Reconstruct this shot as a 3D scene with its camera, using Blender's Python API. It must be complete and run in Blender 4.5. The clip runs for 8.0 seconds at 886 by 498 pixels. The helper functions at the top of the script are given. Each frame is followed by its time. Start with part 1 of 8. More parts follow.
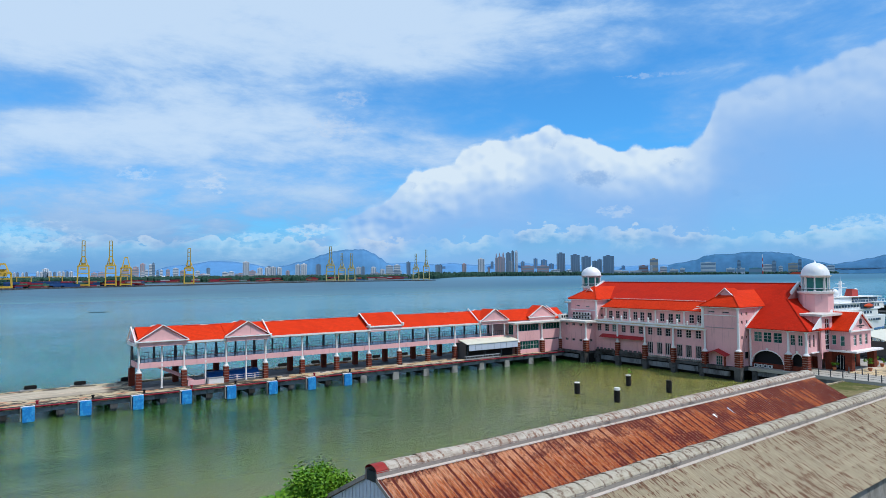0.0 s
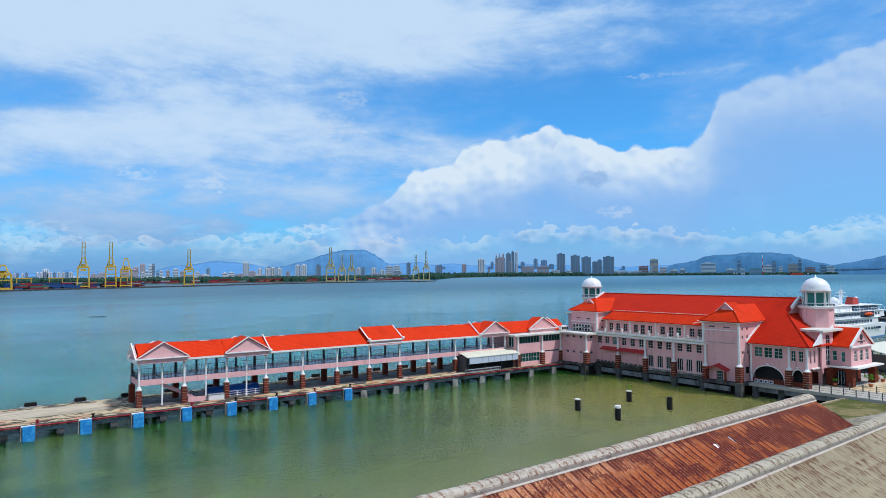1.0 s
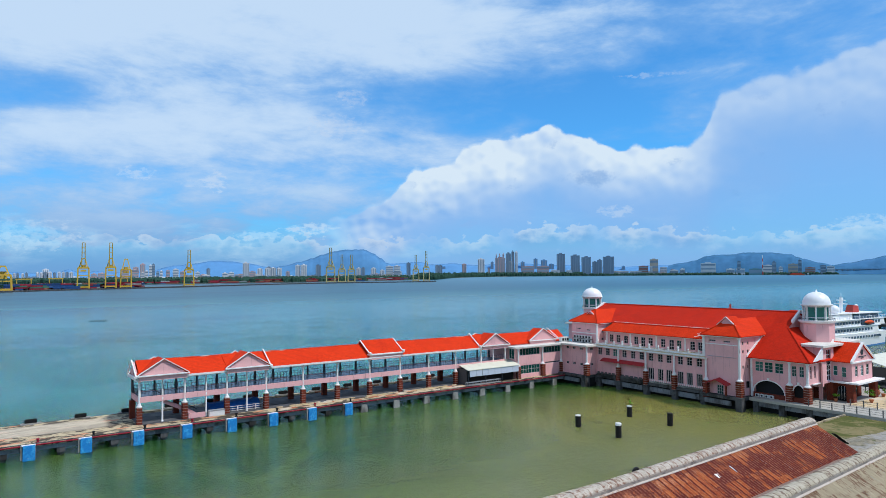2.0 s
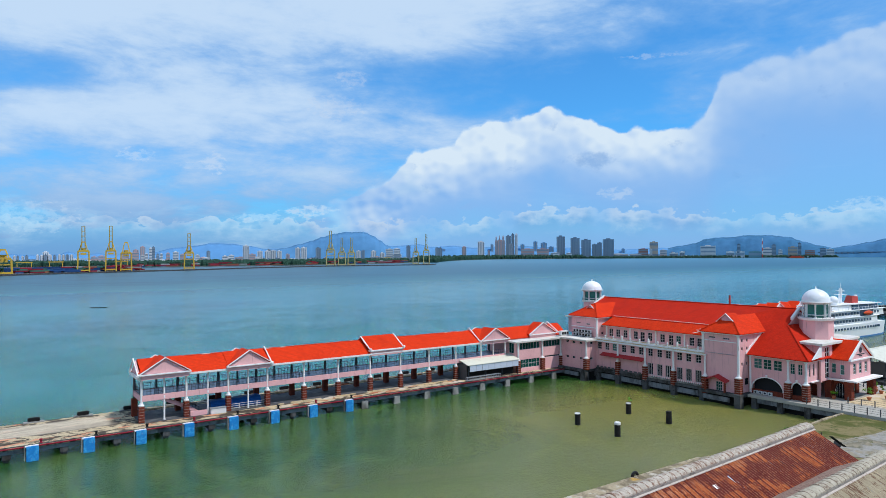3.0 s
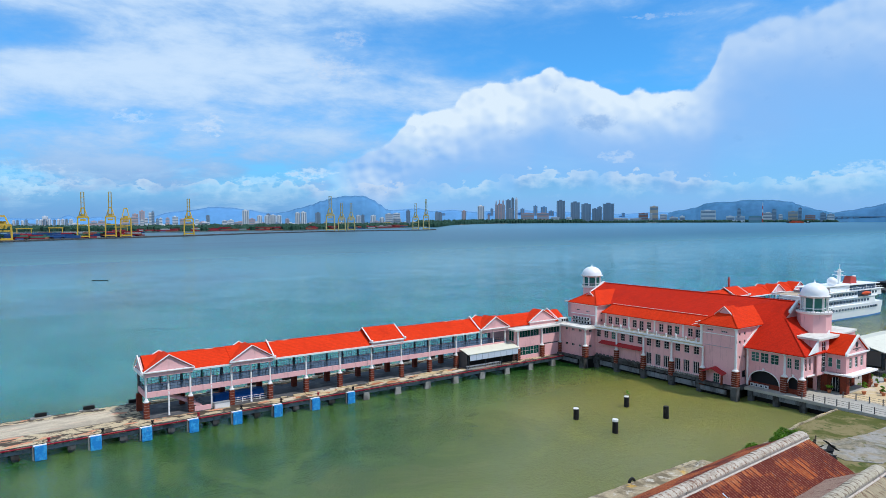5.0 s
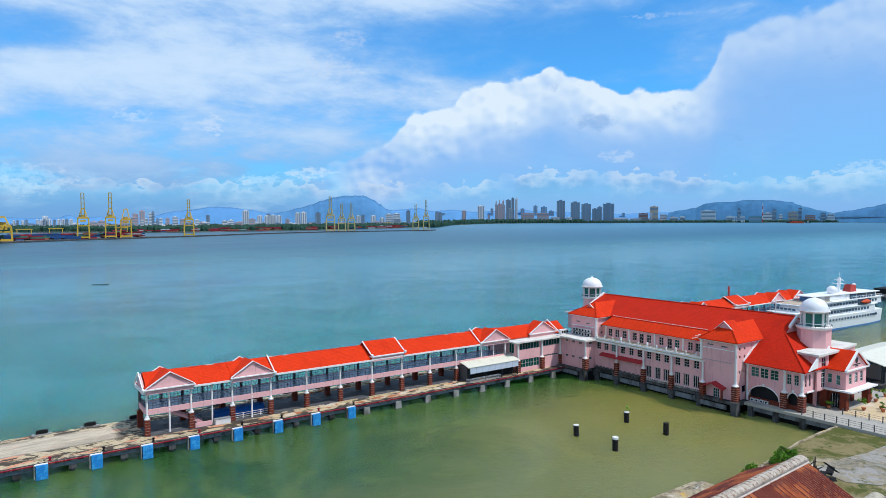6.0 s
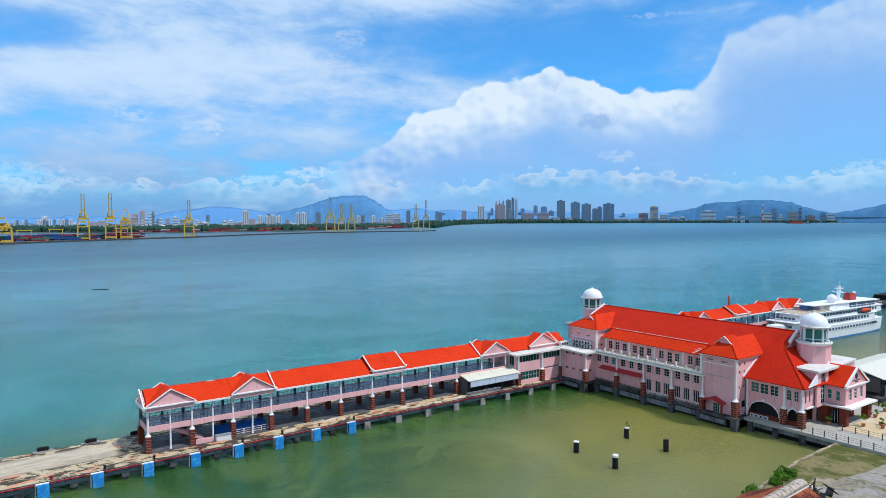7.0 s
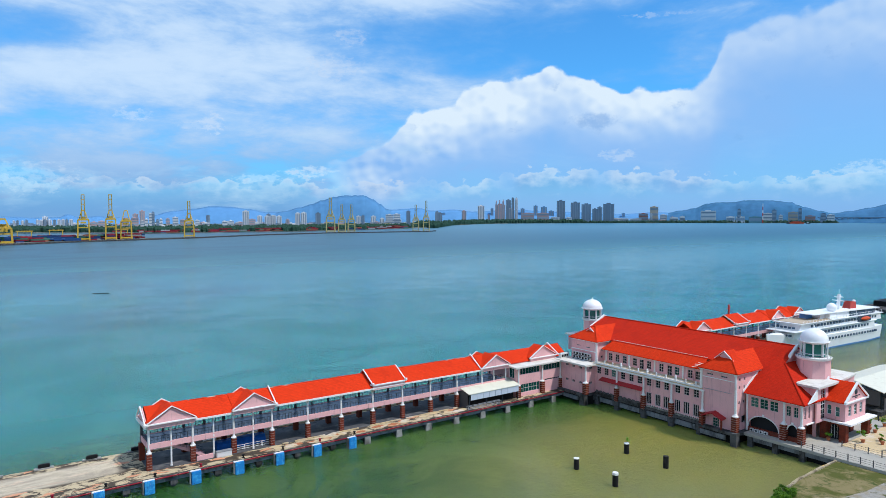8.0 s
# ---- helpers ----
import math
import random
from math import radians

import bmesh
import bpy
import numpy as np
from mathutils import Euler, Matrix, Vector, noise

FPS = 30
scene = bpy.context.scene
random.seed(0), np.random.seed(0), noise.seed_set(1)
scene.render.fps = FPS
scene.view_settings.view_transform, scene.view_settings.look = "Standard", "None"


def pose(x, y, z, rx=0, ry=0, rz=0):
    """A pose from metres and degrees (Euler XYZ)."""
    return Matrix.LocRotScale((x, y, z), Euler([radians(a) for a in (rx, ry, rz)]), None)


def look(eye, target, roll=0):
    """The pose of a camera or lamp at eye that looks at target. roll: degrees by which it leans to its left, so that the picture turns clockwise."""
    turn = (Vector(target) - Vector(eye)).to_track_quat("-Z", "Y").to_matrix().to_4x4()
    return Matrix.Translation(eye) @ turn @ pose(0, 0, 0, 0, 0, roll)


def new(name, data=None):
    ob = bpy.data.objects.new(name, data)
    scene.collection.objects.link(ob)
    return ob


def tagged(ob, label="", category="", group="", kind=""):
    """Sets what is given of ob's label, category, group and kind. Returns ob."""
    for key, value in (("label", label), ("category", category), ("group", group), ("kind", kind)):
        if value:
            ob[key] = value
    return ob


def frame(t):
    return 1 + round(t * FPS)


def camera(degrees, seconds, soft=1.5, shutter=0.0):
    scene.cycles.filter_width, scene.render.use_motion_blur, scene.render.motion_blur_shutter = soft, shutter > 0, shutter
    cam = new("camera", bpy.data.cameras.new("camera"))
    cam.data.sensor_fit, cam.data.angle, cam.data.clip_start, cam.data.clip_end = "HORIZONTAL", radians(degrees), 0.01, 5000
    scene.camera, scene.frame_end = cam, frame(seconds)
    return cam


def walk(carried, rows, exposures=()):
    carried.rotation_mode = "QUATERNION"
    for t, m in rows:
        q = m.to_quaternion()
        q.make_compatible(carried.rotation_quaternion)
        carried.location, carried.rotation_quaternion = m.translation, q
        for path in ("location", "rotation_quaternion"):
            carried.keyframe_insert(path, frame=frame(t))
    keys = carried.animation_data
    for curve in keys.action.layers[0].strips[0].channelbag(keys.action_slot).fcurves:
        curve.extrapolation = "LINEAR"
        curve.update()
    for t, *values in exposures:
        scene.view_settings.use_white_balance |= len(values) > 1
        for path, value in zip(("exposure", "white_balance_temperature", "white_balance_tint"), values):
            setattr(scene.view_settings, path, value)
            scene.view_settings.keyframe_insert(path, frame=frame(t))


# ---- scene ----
EXPOSE, KELVIN = -0.33, 6200
SUN_POWER, CLOUD = 4.6, 1.06
WATER_GREEN, WATER_OLIVE, WATER_SILT = (0.020, 0.067, 0.013), (0.066, 0.112, 0.024), (0.205, 0.176, 0.038)
WATER_TEAL, WATER_BLUE, WATER_DEEP_SHADED = (0.012, 0.152, 0.138), (0.010, 0.088, 0.134), (0.003, 0.040, 0.074)
cam = camera(67.32, 8.0, soft=0.75)
# seconds, height of the eye, pitch up; a straight climb with a slow tilt down
CLIMB = [
    (0.0, 21.16, 2.111), (0.5, 22.60, 2.118), (1.0, 24.03, 2.115), (1.5, 25.47, 2.090), (1.7, 26.06, 2.080),
    (2.2, 27.52, 2.000), (2.8, 29.30, 1.050), (3.0, 29.89, 0.519), (3.5, 31.36, -0.904), (4.0, 32.85, -2.341),
    (4.2, 33.45, -2.530), (4.5, 34.35, -2.599), (6.0, 38.95, -2.686), (6.5, 40.51, -2.706), (7.0, 42.06, -2.728),
    (7.5, 43.61, -2.752), (8.0, 45.16, -2.774),
]
HEADING = radians(35.2)
AHEAD, RIGHT = Vector((math.sin(HEADING), math.cos(HEADING), 0)), Vector((math.cos(HEADING), -math.sin(HEADING), 0))


def view(t, z, pitch):
    eye = AHEAD * (-0.242 * t / 8) + RIGHT * (-0.585 * t / 8) + Vector((0, 0, z))
    p = radians(pitch)
    return look(eye, eye + AHEAD * math.cos(p) + Vector((0, 0, math.sin(p))), -0.474 + 0.326 * t / 8)


walk(cam, [(t, view(t, z, p)) for t, z, p in CLIMB], exposures=[(0.0, EXPOSE - 0.06, KELVIN, 10), (3.0, EXPOSE - 0.06, KELVIN, 10), (4.2, EXPOSE + 0.03, KELVIN, 10), (8.0, EXPOSE + 0.03, KELVIN, 10)])

# ---- sky and sun ----
SUN_ELEV, SUN_BEARING = radians(58), radians(147)


class Graph:
    """Short names for wiring shader nodes."""

    def __init__(self, tree):
        self.t = tree

    def node(self, kind, **sets):
        n = self.t.nodes.new(kind)
        for k, v in sets.items():
            if k == "op":
                n.operation = v
            elif k == "blend":
                n.blend_type = v
        return n

    def put(self, socket, value):
        if isinstance(value, bpy.types.NodeSocket):
            self.t.links.new(value, socket)
        elif value is not None:
            socket.default_value = value

    def math(self, op, a, b=None, c=None, clamp=False):
        n = self.node("ShaderNodeMath", op=op)
        n.use_clamp = clamp
        for s, v in zip(n.inputs, (a, b, c)):
            self.put(s, v)
        return n.outputs[0]

    def noise(self, vector, scale, detail=4.0, rough=0.55, distort=0.0):
        n = self.node("ShaderNodeTexNoise")
        self.put(n.inputs["Vector"], vector)
        n.inputs["Scale"].default_value, n.inputs["Detail"].default_value = scale, detail
        n.inputs["Roughness"].default_value, n.inputs["Distortion"].default_value = rough, distort
        return n.outputs["Fac"]

    def ramp(self, fac, lo, hi, a=0.0, b=1.0):
        n = self.node("ShaderNodeMapRange")
        n.interpolation_type = "SMOOTHSTEP"
        for s, v in zip(n.inputs, (fac, lo, hi, a, b)):
            self.put(s, v)
        return n.outputs[0]

    def mix(self, fac, a, b, blend="MIX"):
        n = self.node("ShaderNodeMix")
        n.data_type, n.blend_type = "RGBA", blend
        self.put(n.inputs[0], fac)
        for s, v in ((n.inputs[6], a), (n.inputs[7], b)):
            self.put(s, (*v, 1.0) if isinstance(v, tuple) and len(v) == 3 else v)
        return n.outputs[2]

    def xyz(self, x=0.0, y=0.0, z=0.0):
        n = self.node("ShaderNodeCombineXYZ")
        for s, v in zip(n.inputs, (x, y, z)):
            self.put(s, v)
        return n.outputs[0]

    def split(self, v):
        n = self.node("ShaderNodeSeparateXYZ")
        self.put(n.inputs[0], v)
        return n.outputs[0], n.outputs[1], n.outputs[2]


def make_sky():
    world = bpy.data.worlds.new("sky")
    scene.world = world
    world.use_nodes = True
    tree = world.node_tree
    tree.nodes.clear()
    g = Graph(tree)
    sky = g.node("ShaderNodeTexSky")
    sky.sky_type, sky.sun_disc = "NISHITA", False
    sky.sun_elevation, sky.sun_rotation = SUN_ELEV, SUN_BEARING
    sky.air_density, sky.dust_density, sky.ozone_density = 1.0, 0.0, 5.0
    way = g.node("ShaderNodeTexCoord").outputs["Generated"]
    x, y, z = g.split(way)
    flat = g.math("SQRT", g.math("ADD", g.math("MULTIPLY", x, x), g.math("MULTIPLY", y, y)))
    el = g.math("ARCTAN2", z, flat)
    az = g.math("ARCTAN2", x, y)
    high = g.math("MAXIMUM", el, 0.0)
    # thin high cloud in a broad veil, thicker to the north and upward
    def billow(v, scale):
        n = g.node("ShaderNodeTexVoronoi")
        n.feature = "SMOOTH_F1"
        g.put(n.inputs["Vector"], v)
        n.inputs["Scale"].default_value, n.inputs["Smoothness"].default_value = scale, 0.35
        return g.math("SUBTRACT", 0.5, n.outputs["Distance"])

    def bump_at(az0, el0, wide, tall):
        p = g.math("DIVIDE", g.math("SUBTRACT", az, az0), wide)
        q = g.math("DIVIDE", g.math("SUBTRACT", el, el0), tall)
        return g.ramp(g.math("ADD", g.math("MULTIPLY", p, p), g.math("MULTIPLY", q, q)), 1.0, 0.0)

    sheet = g.xyz(g.math("ADD", g.math("MULTIPLY", az, 4.6), g.math("MULTIPLY", el, 2.5)), g.math("SUBTRACT", g.math("MULTIPLY", el, 13.0), g.math("MULTIPLY", az, 0.7)), 3.1)
    veil = g.noise(sheet, 1.0, 10.0, 0.64, 0.25)
    big = g.noise(sheet, 0.55, 2.0, 0.5, 0.2)
    cover_n = g.math("ADD", g.math("MULTIPLY", g.ramp(az, 0.98, 0.40), 0.30), g.math("MULTIPLY", g.ramp(el, 0.19, 0.36), g.ramp(az, 1.15, 0.62, 0.10, 0.29)))
    cover_n = g.math("SUBTRACT", cover_n, g.math("MULTIPLY", bump_at(0.70, 0.245, 0.34, 0.060), 0.24))
    cover_n = g.math("SUBTRACT", cover_n, g.math("MULTIPLY", bump_at(0.06, 0.24, 0.10, 0.035), 0.24))
    cover_n = g.math("ADD", cover_n, g.math("MULTIPLY", bump_at(0.44, 0.215, 0.12, 0.060), 0.14))
    density = g.math("ADD", g.math("ADD", g.math("MULTIPLY", g.math("SUBTRACT", veil, 0.5), 1.05), g.math("MULTIPLY", g.math("SUBTRACT", big, 0.5), 0.6)), cover_n)
    mottle = g.noise(g.xyz(g.math("MULTIPLY", az, 9.0), g.math("MULTIPLY", el, 24.0), 6.0), 1.0, 7.0, 0.58, 0.3)
    density = g.math("ADD", density, g.math("MULTIPLY", g.math("SUBTRACT", mottle, 0.5), 0.70))
    # thinned above the view to lower the sky's fill light
    streak = g.math("MULTIPLY", g.ramp(density, -0.20, 0.42, 0.16, 0.95), g.ramp(el, 1.0, 0.5, 0.45, 1.0))
    streak_colour = g.mix(g.ramp(density, 0.05, 0.60), (0.33, 0.60, 1.00), (0.72, 0.90, 1.10))
    # heaped cloud: a bank with a bright crest that climbs to the east
    line = g.node("ShaderNodeValToRGB")
    g.put(line.inputs[0], g.math("DIVIDE", g.math("SUBTRACT", az, 0.39), 0.83))
    steps = ((0.000, 0.062), (0.110, 0.088), (0.175, 0.116), (0.208, 0.145), (0.221, 0.158), (0.262, 0.166), (0.293, 0.171), (0.307, 0.187), (0.340, 0.191), (0.352, 0.201), (0.381, 0.199), (0.427, 0.203), (0.460, 0.209), (0.492, 0.201), (0.541, 0.191),
             (0.585, 0.179), (0.628, 0.181), (0.665, 0.175), (0.697, 0.183), (0.725, 0.195), (0.738, 0.224), (0.752, 0.242), (0.782, 0.250), (0.825, 0.263), (0.858, 0.266), (0.882, 0.267), (0.921, 0.274), (0.952, 0.280), (1.000, 0.283))
    while len(line.color_ramp.elements) < len(steps):
        line.color_ramp.elements.new(0.5)
    for e, (p, v) in zip(line.color_ramp.elements, steps):
        e.position, e.color = p, (v * 2, v * 2, v * 2, 1)
    top = g.math("MULTIPLY", line.outputs[0], 0.5)
    puffs = g.xyz(g.math("MULTIPLY", az, 13.0), g.math("MULTIPLY", el, 16.0), 1.3)
    shifted = g.xyz(g.math("MULTIPLY", g.math("ADD", az, 0.006), 13.0), g.math("MULTIPLY", g.math("ADD", el, 0.010), 16.0), 1.3)
    lump = g.noise(puffs, 1.0, 7.0, 0.58, 0.0)
    soft = g.noise(puffs, 0.6, 3.0, 0.5, 0.2)
    round_a = g.math("ADD", g.math("MULTIPLY", billow(puffs, 1.6), 0.6), g.math("MULTIPLY", billow(puffs, 4.2), 0.3))
    round_b = g.math("ADD", g.math("MULTIPLY", billow(shifted, 1.6), 0.6), g.math("MULTIPLY", billow(shifted, 4.2), 0.3))
    crest = g.math("ADD", top, g.math("ADD", g.math("MULTIPLY", g.math("SUBTRACT", lump, 0.5), 0.035), g.math("MULTIPLY", round_a, 0.020)))
    inside = g.math("SUBTRACT", crest, el)
    east = g.ramp(az, 0.93, 1.02)
    edge = g.math("ADD", 0.003, g.math("MULTIPLY", east, 0.009))
    depth = g.math("ADD", inside, g.math("MULTIPLY", g.math("SUBTRACT", soft, 0.5), 0.15))
    bank = g.math("MULTIPLY", g.ramp(inside, -0.004, edge), g.ramp(az, 0.36, 0.50))
    bank = g.math("MULTIPLY", bank, g.ramp(depth, 0.20, 0.06, 0.74, 0.97))
    relief = g.math("MULTIPLY", g.math("MULTIPLY", g.math("SUBTRACT", round_a, round_b), 1.3), g.ramp(depth, 0.10, 0.03))
    white = g.math("ADD", g.math("MULTIPLY", g.ramp(depth, 0.125, 0.010), g.ramp(el, 0.085, 0.15, 0.25, 1.0)), relief)
    white = g.math("MULTIPLY", g.math("ADD", white, 0.0, clamp=True), g.math("SUBTRACT", 1.0, g.math("MULTIPLY", east, 0.58)), clamp=True)
    heap_colour = g.mix(white, (0.315, 0.575, 1.00), (0.90, 1.02, 1.10))
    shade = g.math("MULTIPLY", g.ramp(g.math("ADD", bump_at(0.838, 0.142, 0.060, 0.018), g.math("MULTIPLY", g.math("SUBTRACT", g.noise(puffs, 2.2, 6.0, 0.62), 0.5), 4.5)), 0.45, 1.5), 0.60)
    heap_colour = g.mix(shade, heap_colour, (0.24, 0.46, 0.84))
    # a low flat-based row over the far shore, and loose scud above it
    long_n = g.noise(g.xyz(g.math("MULTIPLY", az, 7.0), 0.0, 8.0), 1.0, 2.0, 0.5)
    tufts = g.xyz(g.math("MULTIPLY", az, 48.0), g.math("MULTIPLY", el, 70.0), 4.0)
    tuft = g.math("ADD", g.math("MULTIPLY", billow(tufts, 1.0), 0.026), g.math("MULTIPLY", g.math("SUBTRACT", g.noise(tufts, 0.8, 8.0, 0.66), 0.5), 0.050))
    row_top = g.math("ADD", g.math("ADD", 0.052, g.math("MULTIPLY", g.math("SUBTRACT", long_n, 0.5), 0.040)), g.math("ADD", tuft, g.math("MULTIPLY", bump_at(0.82, 0.06, 0.22, 0.2), 0.012)))
    under = g.math("SUBTRACT", row_top, el)
    row = g.math("MULTIPLY", g.ramp(under, -0.001, 0.0035), g.math("MULTIPLY", g.ramp(el, 0.015, 0.055, 0.10, 0.80), g.ramp(g.noise(g.xyz(g.math("MULTIPLY", az, 11.0), 0.0, 2.0), 1.0, 3.0, 0.5), 0.36, 0.56, 0.15, 1.0)))
    row_colour = g.mix(g.ramp(g.math("ADD", under, g.math("MULTIPLY", g.math("SUBTRACT", g.noise(tufts, 0.7, 4.0, 0.55), 0.5), 0.03)), 0.030, 0.000), (0.235, 0.450, 0.80), (0.70, 0.82, 0.98))
    scud_n = g.noise(g.xyz(g.math("MULTIPLY", az, 9.0), g.math("MULTIPLY", el, 30.0), 9.0), 0.9, 7.0, 0.60, 0.3)
    scud = g.math("MULTIPLY", g.ramp(scud_n, 0.50, 0.70), g.math("MULTIPLY", g.ramp(el, 0.16, 0.11), g.ramp(az, 0.66, 0.52, 0.12, 0.55)))
    haze = g.ramp(el, 0.15, 0.0, 0.0, 0.96)
    pale = g.mix(haze, streak_colour, (0.190, 0.410, 0.780))
    pale = g.mix(bank, pale, heap_colour)
    pale = g.mix(scud, pale, (0.58, 0.80, 1.02))
    pale = g.mix(row, pale, row_colour)
    # loose bright puffs
    crumble = g.math("MULTIPLY", g.math("SUBTRACT", g.noise(g.xyz(g.math("MULTIPLY", az, 75.0), g.math("MULTIPLY", el, 130.0), 2.0), 1.0, 7.0, 0.66), 0.5), 4.2)
    puff = None
    for a0, e0, wide, tall, full in ((0.179, 0.139, 0.026, 0.010, 0.75), (0.283, 0.131, 0.020, 0.016, 0.8), (0.262, 0.128, 0.030, 0.007, 0.4), (0.418, 0.067, 0.045, 0.009, 0.8), (0.350, 0.056, 0.050, 0.007, 0.6), (0.055, 0.052, 0.070, 0.024, 0.42), (0.480, 0.258, 0.030, 0.014, 0.6), (0.455, 0.217, 0.045, 0.020, 0.45), (0.925, 0.277, 0.060, 0.005, 0.5), (0.870, 0.088, 0.030, 0.010, 0.45), (1.185, 0.060, 0.045, 0.012, 0.6)):
        one = g.math("MULTIPLY", g.ramp(g.math("ADD", bump_at(a0, e0, wide * 1.3, tall * 1.3), crumble), 0.45, 1.25), g.math("MULTIPLY", g.ramp(bump_at(a0, e0, wide * 1.5, tall * 1.5), 0.0, 0.4), full))
        puff = one if puff is None else g.math("MAXIMUM", puff, one)
    pale = g.mix(puff, pale, (0.74, 0.86, 1.02))
    blue, cloud = g.node("ShaderNodeBackground"), g.node("ShaderNodeBackground")
    tint = g.mix(1.0, sky.outputs[0], (0.30, 1.02, 1.42), "MULTIPLY")
    g.put(blue.inputs[0], tint)
    blue.inputs[1].default_value = 0.15
    g.put(cloud.inputs[0], pale)
    cloud.inputs[1].default_value = CLOUD
    cover = g.math("MAXIMUM", g.math("MAXIMUM", streak, bank), g.math("MAXIMUM", g.math("MAXIMUM", haze, puff), g.math("MAXIMUM", row, scud)))
    both = g.node("ShaderNodeMixShader")
    g.put(both.inputs[0], cover)
    tree.links.new(blue.outputs[0], both.inputs[1])
    tree.links.new(cloud.outputs[0], both.inputs[2])
    out = g.node("ShaderNodeOutputWorld")
    tree.links.new(both.outputs[0], out.inputs[0])


make_sky()
sun = new("sun", bpy.data.lights.new("sun", "SUN"))
sun.data.energy, sun.data.angle, sun.data.color = SUN_POWER, radians(0.6), (1.0, 0.95, 0.87)
to_sun = Vector((math.sin(SUN_BEARING) * math.cos(SUN_ELEV), math.cos(SUN_BEARING) * math.cos(SUN_ELEV), math.sin(SUN_ELEV)))
sun.matrix_world = look(to_sun * 300, (0, 0, 0))

# ---- materials ----
def material(name, colour, rough=0.7, metal=0.0, stains=(), grain=0.0, grain_scale=8.0, bump=0.0, bump_scale=12.0, vary=0.0, spec=0.15):
    """A painted or weathered surface. stains: rows of (colour, scale, low, high, stretch of z)."""
    m = bpy.data.materials.new(name)
    m.use_nodes = True
    tree = m.node_tree
    g = Graph(tree)
    bsdf = tree.nodes["Principled BSDF"]
    place = g.node("ShaderNodeNewGeometry").outputs["Position"]
    col = (*colour, 1.0)
    for stain, scale, lo, hi, tall in stains:
        x, y, z = g.split(place)
        v = g.xyz(x, y, g.math("MULTIPLY", z, tall))
        col = g.mix(g.ramp(g.noise(v, scale, 5.0, 0.6, 0.3), lo, hi), col, stain)
    if vary:
        r = g.node("ShaderNodeObjectInfo").outputs["Random"]
        col = g.mix(1.0, col, g.mix(r, (1 - vary,) * 3, (1 + vary,) * 3), "MULTIPLY")
    if grain:
        f = g.noise(place, grain_scale, 6.0, 0.65)
        col = g.mix(1.0, col, g.mix(g.ramp(f, 0.25, 0.75), (1 - grain,) * 3, (1 + grain,) * 3), "MULTIPLY")
    g.put(bsdf.inputs["Base Color"], col)
    bsdf.inputs["Roughness"].default_value, bsdf.inputs["Metallic"].default_value = rough, metal
    bsdf.inputs["Specular IOR Level"].default_value = spec
    if bump:
        b = g.node("ShaderNodeBump")
        b.inputs["Strength"].default_value, b.inputs["Distance"].default_value = bump, 0.05
        g.put(b.inputs["Height"], g.noise(place, bump_scale, 5.0, 0.6))
        g.put(bsdf.inputs["Normal"], b.outputs[0])
    return m


PINK = material("pink_paint", (0.76, 0.425, 0.420), 0.8, stains=[((0.68, 0.37, 0.375), 0.25, 0.45, 0.75, 1.0), ((0.46, 0.26, 0.25), 1.6, 0.55, 0.78, 0.10), ((0.24, 0.16, 0.14), 2.4, 0.62, 0.80, 0.07)], grain=0.06, bump=0.05)
WHITE = material("white_paint", (0.80, 0.78, 0.755), 0.6, stains=[((0.60, 0.55, 0.50), 1.1, 0.55, 0.82, 0.2), ((0.30, 0.25, 0.21), 2.6, 0.64, 0.82, 0.15)], grain=0.05)
DOMEWHITE = material("dome_white", (0.82, 0.82, 0.82), 0.35, stains=[((0.66, 0.65, 0.64), 0.8, 0.55, 0.8, 0.3)], spec=0.5)
BRICK = material("red_brick", (0.18, 0.038, 0.020), 0.85, stains=[((0.10, 0.030, 0.022), 1.5, 0.45, 0.7, 1.0)], grain=0.2, grain_scale=14, bump=0.3)
JOINT = material("pale_mortar", (0.40, 0.27, 0.22), 0.9, grain=0.1)
CONCRETE = material("weathered_concrete", (0.30, 0.29, 0.27), 0.9, stains=[((0.12, 0.115, 0.10), 0.5, 0.42, 0.66, 0.5), ((0.46, 0.42, 0.36), 0.9, 0.60, 0.75, 1.0)], grain=0.15, bump=0.2)
DARKCON = material("sea_stained_concrete", (0.10, 0.10, 0.10), 0.85, stains=[((0.035, 0.033, 0.03), 0.6, 0.4, 0.62, 0.6), ((0.15, 0.145, 0.14), 0.8, 0.6, 0.8, 0.4)], grain=0.2, bump=0.2)
ASPHALT = material("dark_floor", (0.085, 0.085, 0.09), 0.75, stains=[((0.16, 0.155, 0.15), 0.35, 0.5, 0.7, 1.0), ((0.045, 0.045, 0.045), 0.6, 0.55, 0.7, 1.0)], grain=0.12)
GALLERYFLOOR = material("gallery_floor", (0.19, 0.26, 0.37), 0.25, stains=[((0.12, 0.16, 0.24), 0.6, 0.5, 0.75, 1.0)], grain=0.08)
DARKSTEEL = material("dark_steel", (0.035, 0.045, 0.055), 0.5, 0.3)
# grey that carries the shade on the galleries' back columns
DARKPOST = material("shadow_grey_post", (0.10, 0.095, 0.095), 0.7, grain=0.1)
REDPIPE = material("red_pipe", (0.26, 0.012, 0.028), 0.5, stains=[((0.22, 0.03, 0.03), 1.0, 0.55, 0.75, 1.0)])
REDCANOPY = material("dark_red_sheet", (0.40, 0.028, 0.03), 0.55, stains=[((0.27, 0.03, 0.03), 0.7, 0.45, 0.7, 1.0)], grain=0.08)
